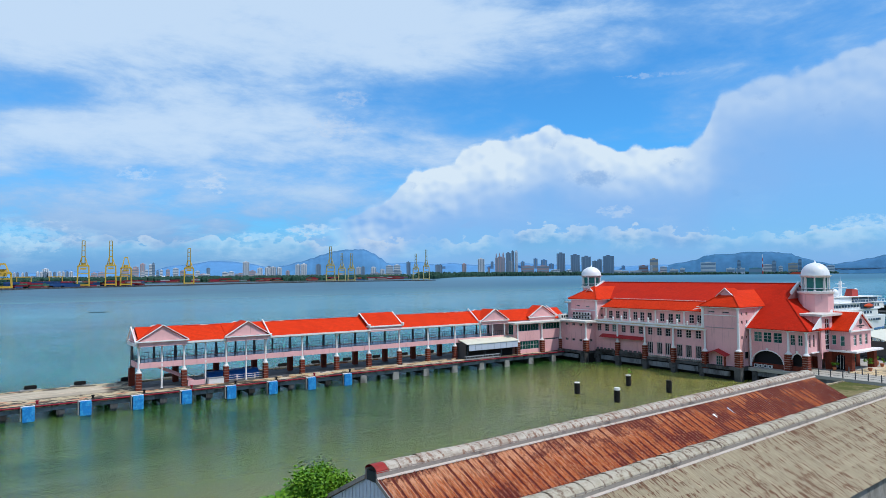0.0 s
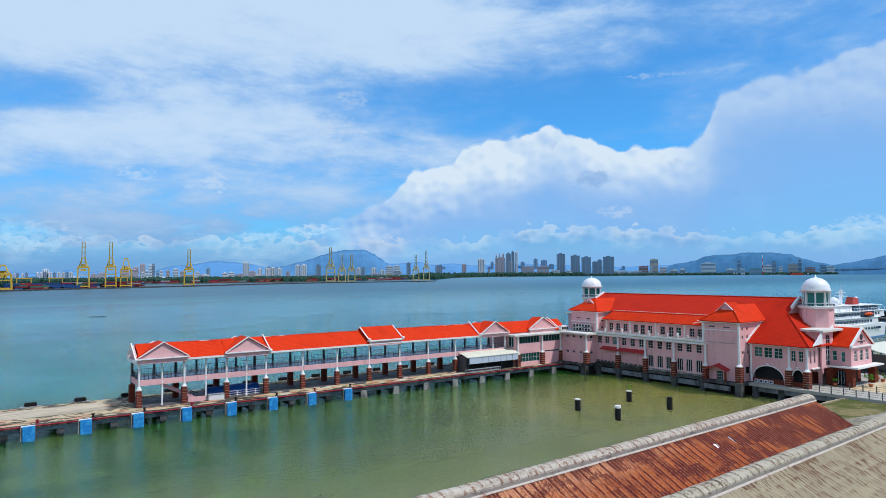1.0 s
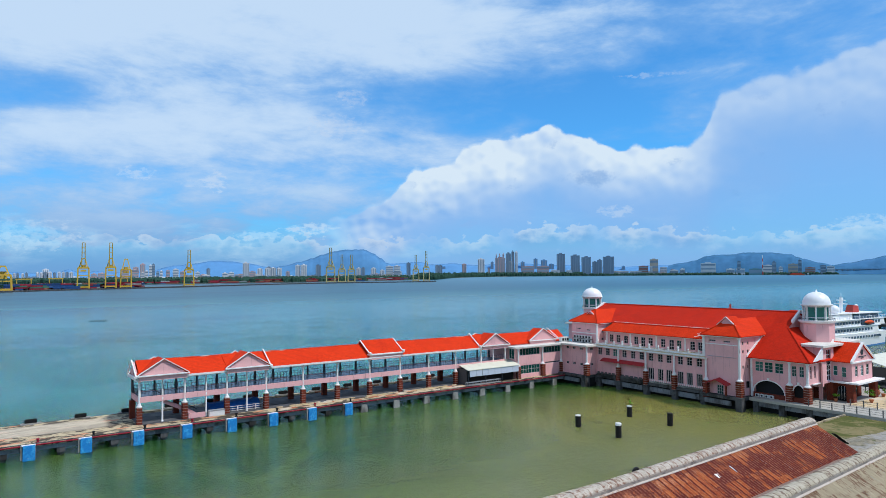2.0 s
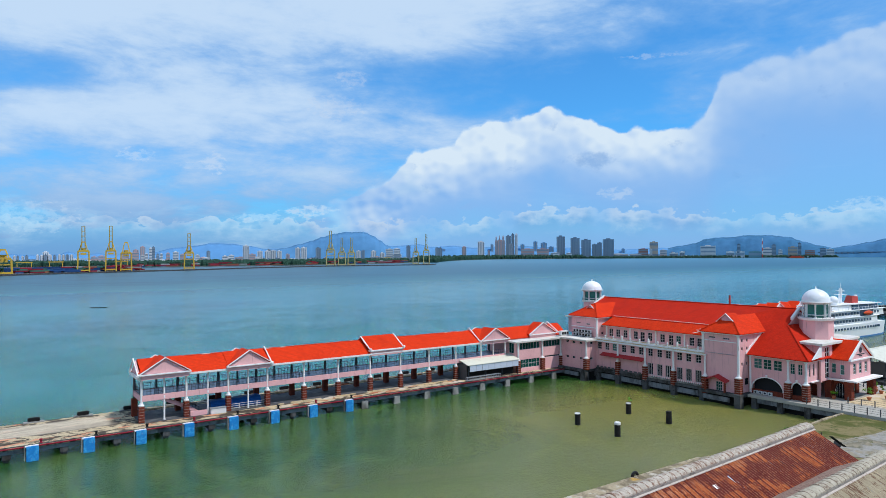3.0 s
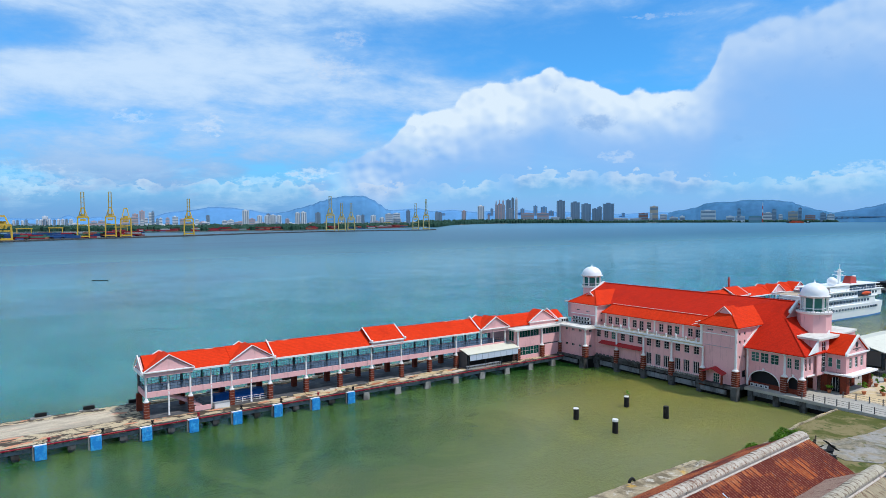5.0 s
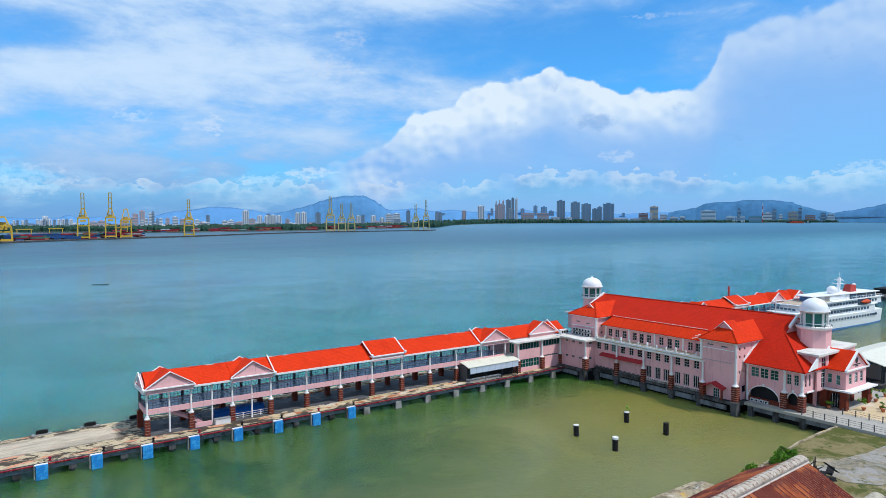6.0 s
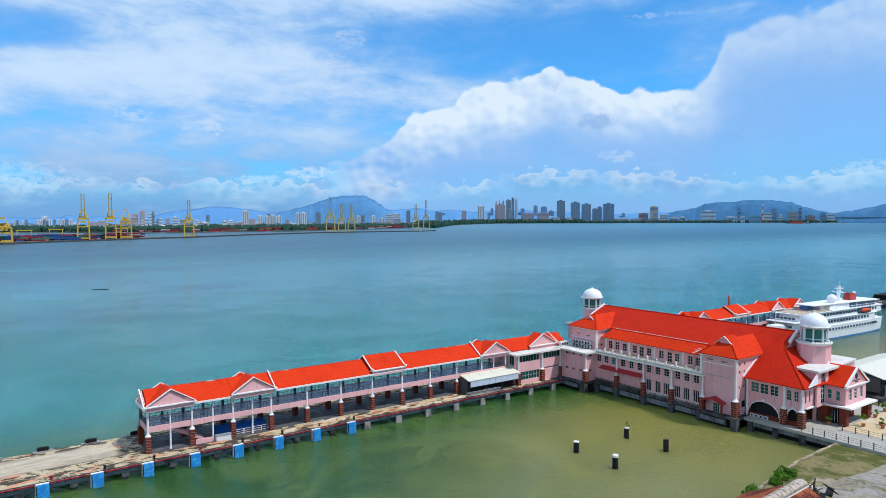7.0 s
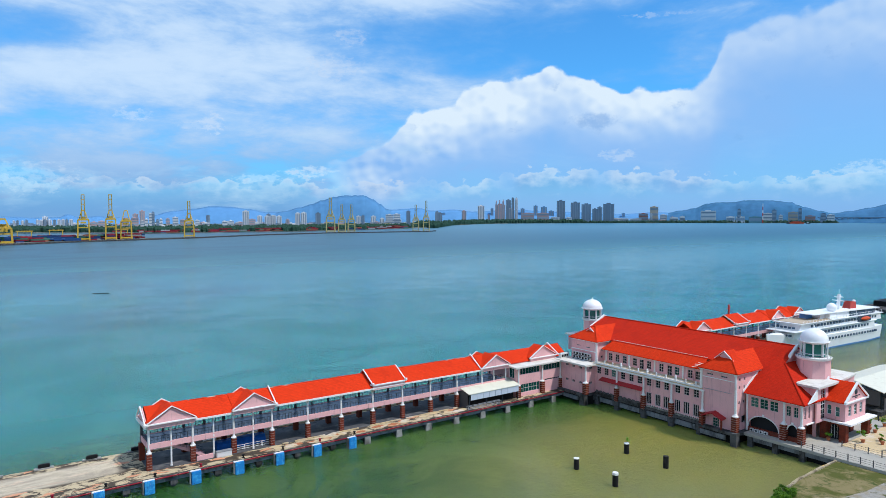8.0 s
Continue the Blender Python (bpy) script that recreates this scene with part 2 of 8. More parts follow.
BLUE = material("blue_fender", (0.025, 0.22, 0.56), 0.5, stains=[((0.06, 0.36, 0.68), 1.6, 0.45, 0.62, 1.0), ((0.36, 0.46, 0.54), 3.2, 0.60, 0.74, 0.5), ((0.02, 0.08, 0.16), 2.2, 0.62, 0.78, 0.6)], grain=0.12)
BLUETARP = material("blue_tarpaulin", (0.015, 0.10, 0.34), 0.55, grain=0.15, grain_scale=3)
ROOFSLAB = material("weathered_flat_roof", (0.66, 0.63, 0.57), 0.8, stains=[((0.52, 0.48, 0.42), 0.5, 0.45, 0.7, 1.0), ((0.32, 0.29, 0.25), 1.1, 0.64, 0.82, 1.0)], grain=0.1)
CREAM = material("cream_metal_roof", (0.66, 0.64, 0.52), 0.5, stains=[((0.58, 0.55, 0.44), 0.5, 0.5, 0.75, 1.0)], grain=0.04)
PANEL = material("pale_blue_panel", (0.52, 0.58, 0.66), 0.5, grain=0.06)
FRAME = material("window_frame_dark", (0.52, 0.46, 0.46), 0.5)
WHITEFRAME = material("window_frame_white", (0.72, 0.72, 0.72), 0.5)
BLACK = material("black_rubber_and_shade", (0.012, 0.012, 0.012), 0.7)
PILEBLACK = material("tarred_pile", (0.018, 0.017, 0.017), 0.75, stains=[((0.06, 0.055, 0.045), 1.5, 0.55, 0.75, 0.5)], grain=0.2)
LEAF = material("leaf_green", (0.065, 0.17, 0.010), 0.55, stains=[((0.14, 0.27, 0.015), 2.0, 0.42, 0.66, 1.0), ((0.025, 0.075, 0.010), 3.0, 0.58, 0.78, 1.0)], vary=0.25)
BARK = material("bark", (0.10, 0.07, 0.05), 0.9, grain=0.3, bump=0.4)
GREY = material("plain_grey_metal", (0.33, 0.34, 0.35), 0.45, 0.3, grain=0.08)
ACWHITE = material("appliance_white", (0.66, 0.66, 0.64), 0.5, grain=0.05)
TERRACOTTA = material("terracotta", (0.42, 0.15, 0.07), 0.8, grain=0.12)
PAVING = material("sandy_paving", (0.56, 0.43, 0.25), 0.85, stains=[((0.62, 0.55, 0.46), 0.25, 0.45, 0.65, 1.0), ((0.40, 0.33, 0.24), 0.6, 0.55, 0.75, 1.0)], grain=0.1)
WALKWAY = material("pale_walkway", (0.38, 0.36, 0.31), 0.85, stains=[((0.32, 0.30, 0.26), 0.3, 0.5, 0.75, 1.0)], grain=0.08)
SHIPWHITE = material("ship_white", (0.86, 0.87, 0.87), 0.4, stains=[((0.78, 0.79, 0.79), 0.3, 0.5, 0.8, 0.2)], spec=0.5)
SHIPBLUE = material("ship_boot_blue", (0.10, 0.26, 0.55), 0.5)
TEAK = material("ship_deck_tan", (0.45, 0.36, 0.26), 0.75, grain=0.1)
FUNNELRED = material("funnel_red", (0.42, 0.06, 0.045), 0.5)
ORANGE = material("lifeboat_orange", (0.62, 0.09, 0.03), 0.5)
CRANE = material("crane_yellow", (0.56, 0.36, 0.05), 0.6, stains=[((0.45, 0.33, 0.10), 0.05, 0.5, 0.7, 0.5)])
CRANEGREY = material("crane_weathered_yellow", (0.42, 0.36, 0.16), 0.65)
# distance haze is put into the base colours of these three hills
HAZEBLUE = material("far_hill_hazed", (0.058, 0.170, 0.315), 0.95, stains=[((0.045, 0.150, 0.275), 0.006, 0.4, 0.65, 2.0)], grain=0.14, grain_scale=0.02)
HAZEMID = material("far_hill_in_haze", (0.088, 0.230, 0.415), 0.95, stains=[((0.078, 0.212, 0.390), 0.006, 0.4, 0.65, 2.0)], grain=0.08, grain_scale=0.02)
HAZEPALE = material("farther_hill_hazed", (0.105, 0.265, 0.49), 0.95, grain=0.08, grain_scale=0.02)
FARLAND = material("far_shore_ground", (0.10, 0.125, 0.115), 0.95, stains=[((0.30, 0.29, 0.27), 0.01, 0.5, 0.65, 1.0)])
FARWOOD = material("far_trees", (0.022, 0.058, 0.040), 0.9, grain=0.3, grain_scale=0.08)
TOWERA = material("far_tower_grey", (0.15, 0.215, 0.285), 0.7, grain=0.06, grain_scale=0.2, vary=0.2)
TOWERB = material("far_tower_white", (0.62, 0.63, 0.64), 0.7, grain=0.05, grain_scale=0.2, vary=0.12)
TOWERC = material("far_block_pinkish", (0.46, 0.34, 0.34), 0.7, vary=0.2)
FARDARK = material("ship_window_and_shade", (0.06, 0.10, 0.15), 0.35, vary=0.2)
# low-contrast bands and a blued tower: haze mixed into their colours
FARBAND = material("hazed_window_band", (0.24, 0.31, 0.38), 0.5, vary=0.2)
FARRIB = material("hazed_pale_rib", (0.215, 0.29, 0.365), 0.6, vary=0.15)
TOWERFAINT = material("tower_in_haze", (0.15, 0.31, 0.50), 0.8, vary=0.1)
TOWERTAN = material("far_tan_block", (0.42, 0.36, 0.29), 0.7, grain=0.06, grain_scale=0.2, vary=0.1)
TOWERBROWN = material("far_brick_block", (0.33, 0.17, 0.14), 0.7, vary=0.1)
TOWERGREEN = material("far_green_shed", (0.16, 0.30, 0.33), 0.7, vary=0.1)
CONTAINERS = [material("container_" + n, c, 0.6, grain=0.1, grain_scale=0.3, vary=0.3) for n, c in
              (("red", (0.22, 0.022, 0.035)), ("blue", (0.02, 0.06, 0.17)), ("rust", (0.26, 0.10, 0.06)), ("green", (0.06, 0.16, 0.12)), ("grey", (0.3, 0.32, 0.33)))]


def roof_tiles(name, light, dark, age):
    """Fired red roof tiles in courses, with small shifts of colour from tile to tile."""
    m = material(name, light, 0.65)
    tree = m.node_tree
    g = Graph(tree)
    bsdf = tree.nodes["Principled BSDF"]
    place = g.node("ShaderNodeNewGeometry").outputs["Position"]
    x, y, z = g.split(place)
    cells = g.node("ShaderNodeTexVoronoi")
    g.put(cells.inputs["Vector"], g.xyz(x, y, g.math("MULTIPLY", z, 3.0)))
    cells.inputs["Scale"].default_value = 3.4
    hue = g.split(cells.outputs["Color"])[0]
    col = g.mix(hue, tuple(0.86 * c for c in light), tuple(1.08 * c for c in light))
    col = g.mix(g.math("MULTIPLY", g.ramp(g.noise(place, 0.22, 5, 0.65, 0.4), 0.45, 0.75), 0.7), col, dark)
    col = g.mix(g.math("MULTIPLY", g.ramp(g.noise(g.xyz(x, y, g.math("MULTIPLY", z, 0.25)), 1.4, 6, 0.68), 0.56, 0.80), age), col, (0.20, 0.022, 0.012))
    course = g.math("FRACT", g.math("MULTIPLY", z, 5.0))
    col = g.mix(g.math("MULTIPLY", g.ramp(course, 0.30, 0.0), 0.34), col, (0.16, 0.012, 0.006))
    g.put(bsdf.inputs["Base Color"], col)
    b = g.node("ShaderNodeBump")
    b.inputs["Strength"].default_value, b.inputs["Distance"].default_value = 0.6, 0.04
    g.put(b.inputs["Height"], course)
    g.put(bsdf.inputs["Normal"], b.outputs[0])
    bsdf.inputs["Specular IOR Level"].default_value = 0.04
    return m


def sheet_graph(name, rough=0.8):
    """The wiring that all corrugated roof sheets share: place, streaks along the ribs, flecks and each sheet's own chance."""
    m = material(name, (0.3, 0.3, 0.3), rough)
    g = Graph(m.node_tree)
    bsdf = m.node_tree.nodes["Principled BSDF"]
    at = g.node("ShaderNodeNewGeometry").outputs["Position"]
    x, y, z = g.split(at)
    own = g.node("ShaderNodeObjectInfo").outputs["Random"]
    lx, ly, lz = g.split(g.node("ShaderNodeTexCoord").outputs["Object"])
    x, y = g.math("ADD", x, g.math("MULTIPLY", y, 0.058)), g.math("SUBTRACT", y, g.math("MULTIPLY", x, 0.058))
    run = g.noise(g.xyz(g.math("MULTIPLY", x, 7.0), g.math("MULTIPLY", y, 0.45), g.math("MULTIPLY", own, 2.0)), 1.0, 6, 0.68, 0.2)
    fine = g.noise(g.xyz(g.math("MULTIPLY", x, 16.0), g.math("MULTIPLY", y, 1.6), 0.0), 1.0, 5, 0.7, 0.2)
    b = g.node("ShaderNodeBump")
    b.inputs["Strength"].default_value, b.inputs["Distance"].default_value = 0.4, 0.03
    g.put(b.inputs["Height"], fine)
    g.put(bsdf.inputs["Normal"], b.outputs[0])
    bsdf.inputs["Specular IOR Level"].default_value = 0.15
    return m, g, bsdf, at, (x, y, z), own, lx, ly, run, fine


def rusted_roof():
    """Red-rusted sheets: orange and pinkish runs, dark maroon along the laps, wide maroon fields to the east."""
    m, g, bsdf, at, (x, y, z), own, lx, ly, run, fine = sheet_graph("rusty_red_sheet")
    orange, pink, maroon = (0.44, 0.115, 0.034), (0.60, 0.30, 0.17), (0.105, 0.018, 0.016)
    col = g.mix(g.ramp(run, 0.38, 0.58), (0.24, 0.048, 0.022), orange)
    upper = g.math("SUBTRACT", g.ramp(z, 6.9, 8.0), g.ramp(x, 40.0, 62.0))
    col = g.mix(g.ramp(g.math("ADD", fine, g.math("MULTIPLY", upper, 0.14)), 0.47, 0.68), col, pink)
    fleck = g.noise(at, 5.0, 7, 0.74)
    col = g.mix(g.math("MULTIPLY", g.ramp(fleck, 0.50, 0.64), 0.8), col, (0.50, 0.185, 0.050))
    wide = g.math("ADD", 0.16, g.math("MULTIPLY", own, 0.26))
    reach = g.noise(g.xyz(g.math("MULTIPLY", x, 0.9), g.math("MULTIPLY", y, 0.30), 3.0), 1.0, 4, 0.6, 0.0)
    lap = g.math("MULTIPLY", g.ramp(g.math("SUBTRACT", lx, g.math("MULTIPLY", g.math("SUBTRACT", fine, 0.5), 0.30)), wide, g.math("SUBTRACT", wide, 0.06)), g.ramp(reach, 0.38, 0.50))
    field = g.math("ADD", g.noise(g.xyz(g.math("MULTIPLY", x, 0.13), g.math("MULTIPLY", y, 0.34), 0.0), 1.0, 5, 0.62, 0.5), g.math("MULTIPLY", g.math("SUBTRACT", x, 50.0), 0.0022))
    field = g.math("ADD", field, g.math("ADD", g.math("MULTIPLY", g.math("SUBTRACT", own, 0.5), 0.20), g.math("MULTIPLY", g.math("SUBTRACT", fine, 0.5), 0.42)))
    field = g.math("ADD", field, g.math("MULTIPLY", g.math("SUBTRACT", fleck, 0.5), 0.40))
    dark = g.math("MAXIMUM", g.math("MULTIPLY", lap, 0.95), g.math("MULTIPLY", g.ramp(field, 0.475, 0.555), 0.92))
    dark = g.math("MULTIPLY", dark, g.ramp(fleck, 0.70, 0.56, 0.35, 1.0))
    col = g.mix(dark, col, maroon)
    col = g.mix(g.math("MULTIPLY", g.ramp(ly, 0.10, 0.02), g.ramp(fleck, 0.36, 0.55, 0.2, 0.8)), col, (0.52, 0.30, 0.22))
    rib = g.math("ABSOLUTE", g.math("SUBTRACT", g.math("FRACT", g.math("MULTIPLY", lx, 1.0 / 0.45)), 0.5))
    # rib shading and pale highlights put into the colour to deepen the relief
    col = g.mix(1.0, col, g.mix(g.ramp(rib, 0.10, 0.42), (0.66, 0.60, 0.58), (1.16, 1.15, 1.14)), "MULTIPLY")
    col = g.mix(g.math("MULTIPLY", g.ramp(rib, 0.36, 0.48), g.ramp(fleck, 0.42, 0.60, 0.0, 0.45)), col, (0.52, 0.25, 0.16))
    col = g.mix(1.0, col, g.mix(own, (0.92, 0.92, 0.92), (1.08, 1.08, 1.08)), "MULTIPLY")
    g.put(bsdf.inputs["Base Color"], col)
    return m


def weathered_roof(name, tan, chalk, rust, amount, seam):
    """Bleached sheets: tan-grey with chalky runs and short brown rust dashes that start below the laps."""
    m, g, bsdf, at, (x, y, z), own, lx, ly, run, fine = sheet_graph(name)
    col = g.mix(g.ramp(run, 0.35, 0.66), tuple(0.80 * c for c in tan), tan)
    col = g.mix(g.math("MULTIPLY", g.ramp(fine, 0.52, 0.74), 0.6), col, chalk)
    where = g.noise(at, 0.22, 4, 0.6, 0.4)
    dash = g.noise(g.xyz(g.math("MULTIPLY", x, 8.5), g.math("MULTIPLY", y, 1.0), g.math("MULTIPLY", own, 0.6)), 1.0, 5, 0.64, 0.1)
    score = g.math("ADD", g.math("ADD", dash, g.math("MULTIPLY", g.math("SUBTRACT", where, 0.5), 0.40)), g.ramp(ly, 1.2, 0.0, -0.02, 0.05))
    score = g.math("ADD", score, g.math("MULTIPLY", g.math("SUBTRACT", fine, 0.5), 0.22))
    col = g.mix(g.math("MULTIPLY", g.ramp(score, 0.525, 0.62), amount), col, rust)
    col = g.mix(g.math("MULTIPLY", g.ramp(ly, 0.07, 0.0), seam), col, chalk)
    lap = g.ramp(lx, 0.035, 0.0)
    col = g.mix(g.math("MULTIPLY", lap, 0.3), col, rust)
    rib = g.math("ABSOLUTE", g.math("SUBTRACT", g.math("FRACT", g.math("MULTIPLY", lx, 1.0 / 0.225)), 0.5))
    # bands darkened and lightened in colour where sunlight leaves the ribs flat
    col = g.mix(1.0, col, g.mix(g.ramp(rib, 0.05, 0.38), (0.66, 0.62, 0.58), (1.10, 1.10, 1.10)), "MULTIPLY")
    col = g.mix(1.0, col, g.mix(own, (0.95, 0.95, 0.95), (1.05, 1.05, 1.05)), "MULTIPLY")
    g.put(bsdf.inputs["Base Color"], col)
    return m


def ridge_cap_sheet(name, tan, chalk, rust):
    """Half-round ridge sheets: chalky, with rust creeping in ragged patches from each joint."""
    m, g, bsdf, at, (x, y, z), own, lx, ly, run, fine = sheet_graph(name)
    grime = g.noise(at, 1.7, 6, 0.68, 0.3)
    col = g.mix(g.ramp(grime, 0.36, 0.60), tan, chalk)
    joint = g.math("MAXIMUM", g.ramp(lx, 0.22, 0.0), g.ramp(lx, 0.72, 0.90, 0.0, 0.8))
    score = g.math("ADD", g.math("ADD", g.noise(at, 3.2, 6, 0.70, 0.2), g.math("MULTIPLY", joint, 0.13)), g.math("MULTIPLY", g.math("SUBTRACT", own, 0.5), 0.12))
    col = g.mix(g.math("MULTIPLY", g.ramp(score, 0.53, 0.66), 0.8), col, rust)
    col = g.mix(g.math("MULTIPLY", g.ramp(lx, 0.04, 0.0), 0.6), col, tuple(0.6 * c for c in rust))
    g.put(bsdf.inputs["Base Color"], col)
    return m


def deck_material():
    """Old quay deck: grey concrete under tan patches, dark damp stains and worn orange-pink blotches."""
    m = material("quay_deck", (0.30, 0.27, 0.22), 0.9)
    tree = m.node_tree
    g = Graph(tree)
    bsdf = tree.nodes["Principled BSDF"]
    at = g.node("ShaderNodeNewGeometry").outputs["Position"]
    x, y, z = g.split(at)
    flat = g.xyz(g.math("MULTIPLY", x, 0.55), y, 0.0)
    col = g.mix(g.ramp(g.noise(flat, 0.42, 6, 0.62, 0.7), 0.46, 0.53), (0.075, 0.058, 0.042), (0.50, 0.40, 0.25))
    col = g.mix(g.ramp(g.noise(flat, 0.95, 6, 0.64, 0.6), 0.55, 0.60), col, (0.065, 0.050, 0.038))
    blot = g.noise(g.xyz(g.math("MULTIPLY", x, 0.4), y, 7.0), 0.62, 3, 0.5, 0.4)
    col = g.mix(g.ramp(blot, 0.60, 0.64), col, (0.60, 0.27, 0.15))
    lane = g.math("MULTIPLY", g.ramp(y, 121.0, 122.5), g.ramp(y, 130.0, 128.5))
    lane = g.math("MULTIPLY", lane, g.ramp(g.math("ADD", x, g.math("MULTIPLY", g.noise(at, 0.4), 4.0)), 21.5, 19.5))
    worn = g.mix(g.ramp(g.noise(g.xyz(g.math("MULTIPLY", x, 0.25), y, 2.0), 0.7, 5, 0.6), 0.42, 0.62), (0.56, 0.475, 0.35), (0.42, 0.355, 0.265))
    col = g.mix(g.math("MULTIPLY", lane, 0.85), col, worn)
    fine = g.noise(at, 5.0, 6, 0.65)
    col = g.mix(1.0, col, g.mix(g.ramp(fine, 0.3, 0.7), (0.82, 0.82, 0.82), (1.16, 1.16, 1.16)), "MULTIPLY")
    g.put(bsdf.inputs["Base Color"], col)
    return m


def water_material():
    """Silty harbour water: olive green inside the basin, bluer in the open strait, with small wind ripples."""
    m = material("sea_water", (0.05, 0.10, 0.06), 0.12)
    tree = m.node_tree
    g = Graph(tree)
    bsdf = tree.nodes["Principled BSDF"]
    at = g.node("ShaderNodeNewGeometry").outputs["Position"]
    x, y, z = g.split(at)
    slow = g.noise(g.xyz(g.math("MULTIPLY", x, 0.4), y, 0.0), 0.014, 4, 0.6, 1.0)
    drift = g.noise(at, 0.045, 4, 0.6, 1.2)
    out = g.math("ADD", y, g.math("MULTIPLY", g.math("SUBTRACT", slow, 0.5), 60.0))
    col = g.mix(g.ramp(drift, 0.38, 0.66), WATER_GREEN, WATER_OLIVE)
    col = g.mix(g.math("MULTIPLY", g.ramp(g.math("ADD", x, g.math("MULTIPLY", drift, 40.0)), 58.0, 126.0), g.ramp(g.math("ADD", y, g.math("MULTIPLY", drift, 24.0)), 128.0, 96.0)), col, WATER_SILT)
    col = g.mix(g.ramp(g.math("ADD", y, g.math("MULTIPLY", drift, 36.0)), 110.0, 72.0, 0.0, 0.8), col, (0.172, 0.164, 0.054))
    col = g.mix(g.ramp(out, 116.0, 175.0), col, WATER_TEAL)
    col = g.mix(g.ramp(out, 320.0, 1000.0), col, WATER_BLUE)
    # far right water paled in its base colour for the missing sky reflection
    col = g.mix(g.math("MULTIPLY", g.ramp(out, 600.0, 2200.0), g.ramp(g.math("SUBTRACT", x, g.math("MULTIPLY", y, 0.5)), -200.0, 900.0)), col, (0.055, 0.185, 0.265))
    # darker base patches, strongest to the left, standing for cloud shade
    col = g.mix(g.math("MULTIPLY", g.ramp(slow, 0.42, 0.66), g.math("MULTIPLY", g.ramp(out, 160.0, 420.0, 0.0, 0.8), g.ramp(g.math("SUBTRACT", x, g.math("MULTIPLY", y, 0.5)), 350.0, -300.0, 0.15, 1.0))), col, WATER_DEEP_SHADED)
    g.put(bsdf.inputs["Base Color"], col)
    bsdf.inputs["Specular IOR Level"].default_value = 0.5
    bsdf.inputs["IOR"].default_value = 1.33
    bsdf.subsurface_method = "BURLEY"
    g.put(bsdf.inputs["Subsurface Weight"], g.ramp(y, 330.0, 150.0, 0.0, 0.85))
    bsdf.inputs["Subsurface Radius"].default_value = (1.0, 1.2, 0.7)
    bsdf.inputs["Subsurface Scale"].default_value = 3.0
    g.put(bsdf.inputs["Roughness"], g.ramp(y, 140.0, 900.0, 0.06, 0.36))
    wind = g.noise(g.xyz(g.math("MULTIPLY", x, 0.55), g.math("MULTIPLY", y, 1.0), 0.0), 0.9, 5, 0.62, 0.4)
    chop = g.noise(g.xyz(g.math("MULTIPLY", x, 0.7), g.math("MULTIPLY", y, 1.2), 0.0), 2.6, 4, 0.65)
    calm = g.ramp(g.noise(at, 0.03, 3, 0.5, 0.8), 0.38, 0.62, 0.50, 1.0)
    h = g.math("MULTIPLY", g.math("ADD", wind, g.math("MULTIPLY", chop, 0.75)), calm)
    b = g.node("ShaderNodeBump")
    b.inputs["Distance"].default_value = 0.22
    g.put(b.inputs["Strength"], g.ramp(y, 140.0, 520.0, 1.0, 0.28))
    g.put(b.inputs["Height"], h)
    g.put(bsdf.inputs["Normal"], b.outputs[0])
    return m


def grass_material():
    m = material("rough_grass", (0.16, 0.15, 0.05), 0.95)
    tree = m.node_tree
    g = Graph(tree)
    bsdf = tree.nodes["Principled BSDF"]
    at = g.node("ShaderNodeNewGeometry").outputs["Position"]
    col = g.mix(g.ramp(g.noise(at, 0.28, 6, 0.65, 0.5), 0.40, 0.60), (0.082, 0.090, 0.020), (0.215, 0.175, 0.080))
    col = g.mix(g.ramp(g.noise(at, 0.6, 6, 0.65, 0.5), 0.54, 0.66), col, (0.06, 0.082, 0.02))
    col = g.mix(g.ramp(g.noise(at, 0.13, 6, 0.66), 0.52, 0.64), col, (0.33, 0.275, 0.19))
    g.put(bsdf.inputs["Base Color"], col)
    return m


def glass_material(name, tint, clear=0.5):
    m = material(name, tint, 0.06, spec=0.22)
    bsdf = m.node_tree.nodes["Principled BSDF"]
    bsdf.inputs["Transmission Weight"].default_value = clear
    return m


TILES = roof_tiles("red_roof_tiles", (0.66, 0.040, 0.008), (0.50, 0.026, 0.007), 0.35)
OLDTILES = roof_tiles("aged_roof_tiles", (0.52, 0.024, 0.008), (0.36, 0.018, 0.008), 0.75)
RUSTY = rusted_roof()
PALESHEET = weathered_roof("pale_weathered_sheet", (0.43, 0.355, 0.235), (0.56, 0.49, 0.375), (0.150, 0.072, 0.042), 0.92, 0.45)
STREAKSHEET = weathered_roof("rust_streaked_sheet", (0.40, 0.27, 0.20), (0.50, 0.40, 0.33), (0.17, 0.045, 0.035), 1.0, 0.5)
CAPSHEET = ridge_cap_sheet("whitish_ridge_cap", (0.35, 0.295, 0.23), (0.50, 0.44, 0.36), (0.190, 0.080, 0.042))
TANCAP = ridge_cap_sheet("tan_ridge_cap", (0.35, 0.305, 0.22), (0.45, 0.40, 0.31), (0.135, 0.078, 0.048))
REDSHEET = material("red_painted_sheet", (0.30, 0.030, 0.025), 0.6, stains=[((0.16, 0.03, 0.025), 1.5, 0.5, 0.7, 1.0)], grain=0.12)
VENTGREY = material("grey_vent_side", (0.31, 0.275, 0.24), 0.8, stains=[((0.12, 0.105, 0.095), 0.8, 0.5, 0.72, 1.0)], grain=0.1)
FLASHING = material("chalky_flashing", (0.50, 0.43, 0.37), 0.75, stains=[((0.30, 0.17, 0.12), 1.6, 0.55, 0.72, 1.0)], grain=0.12)
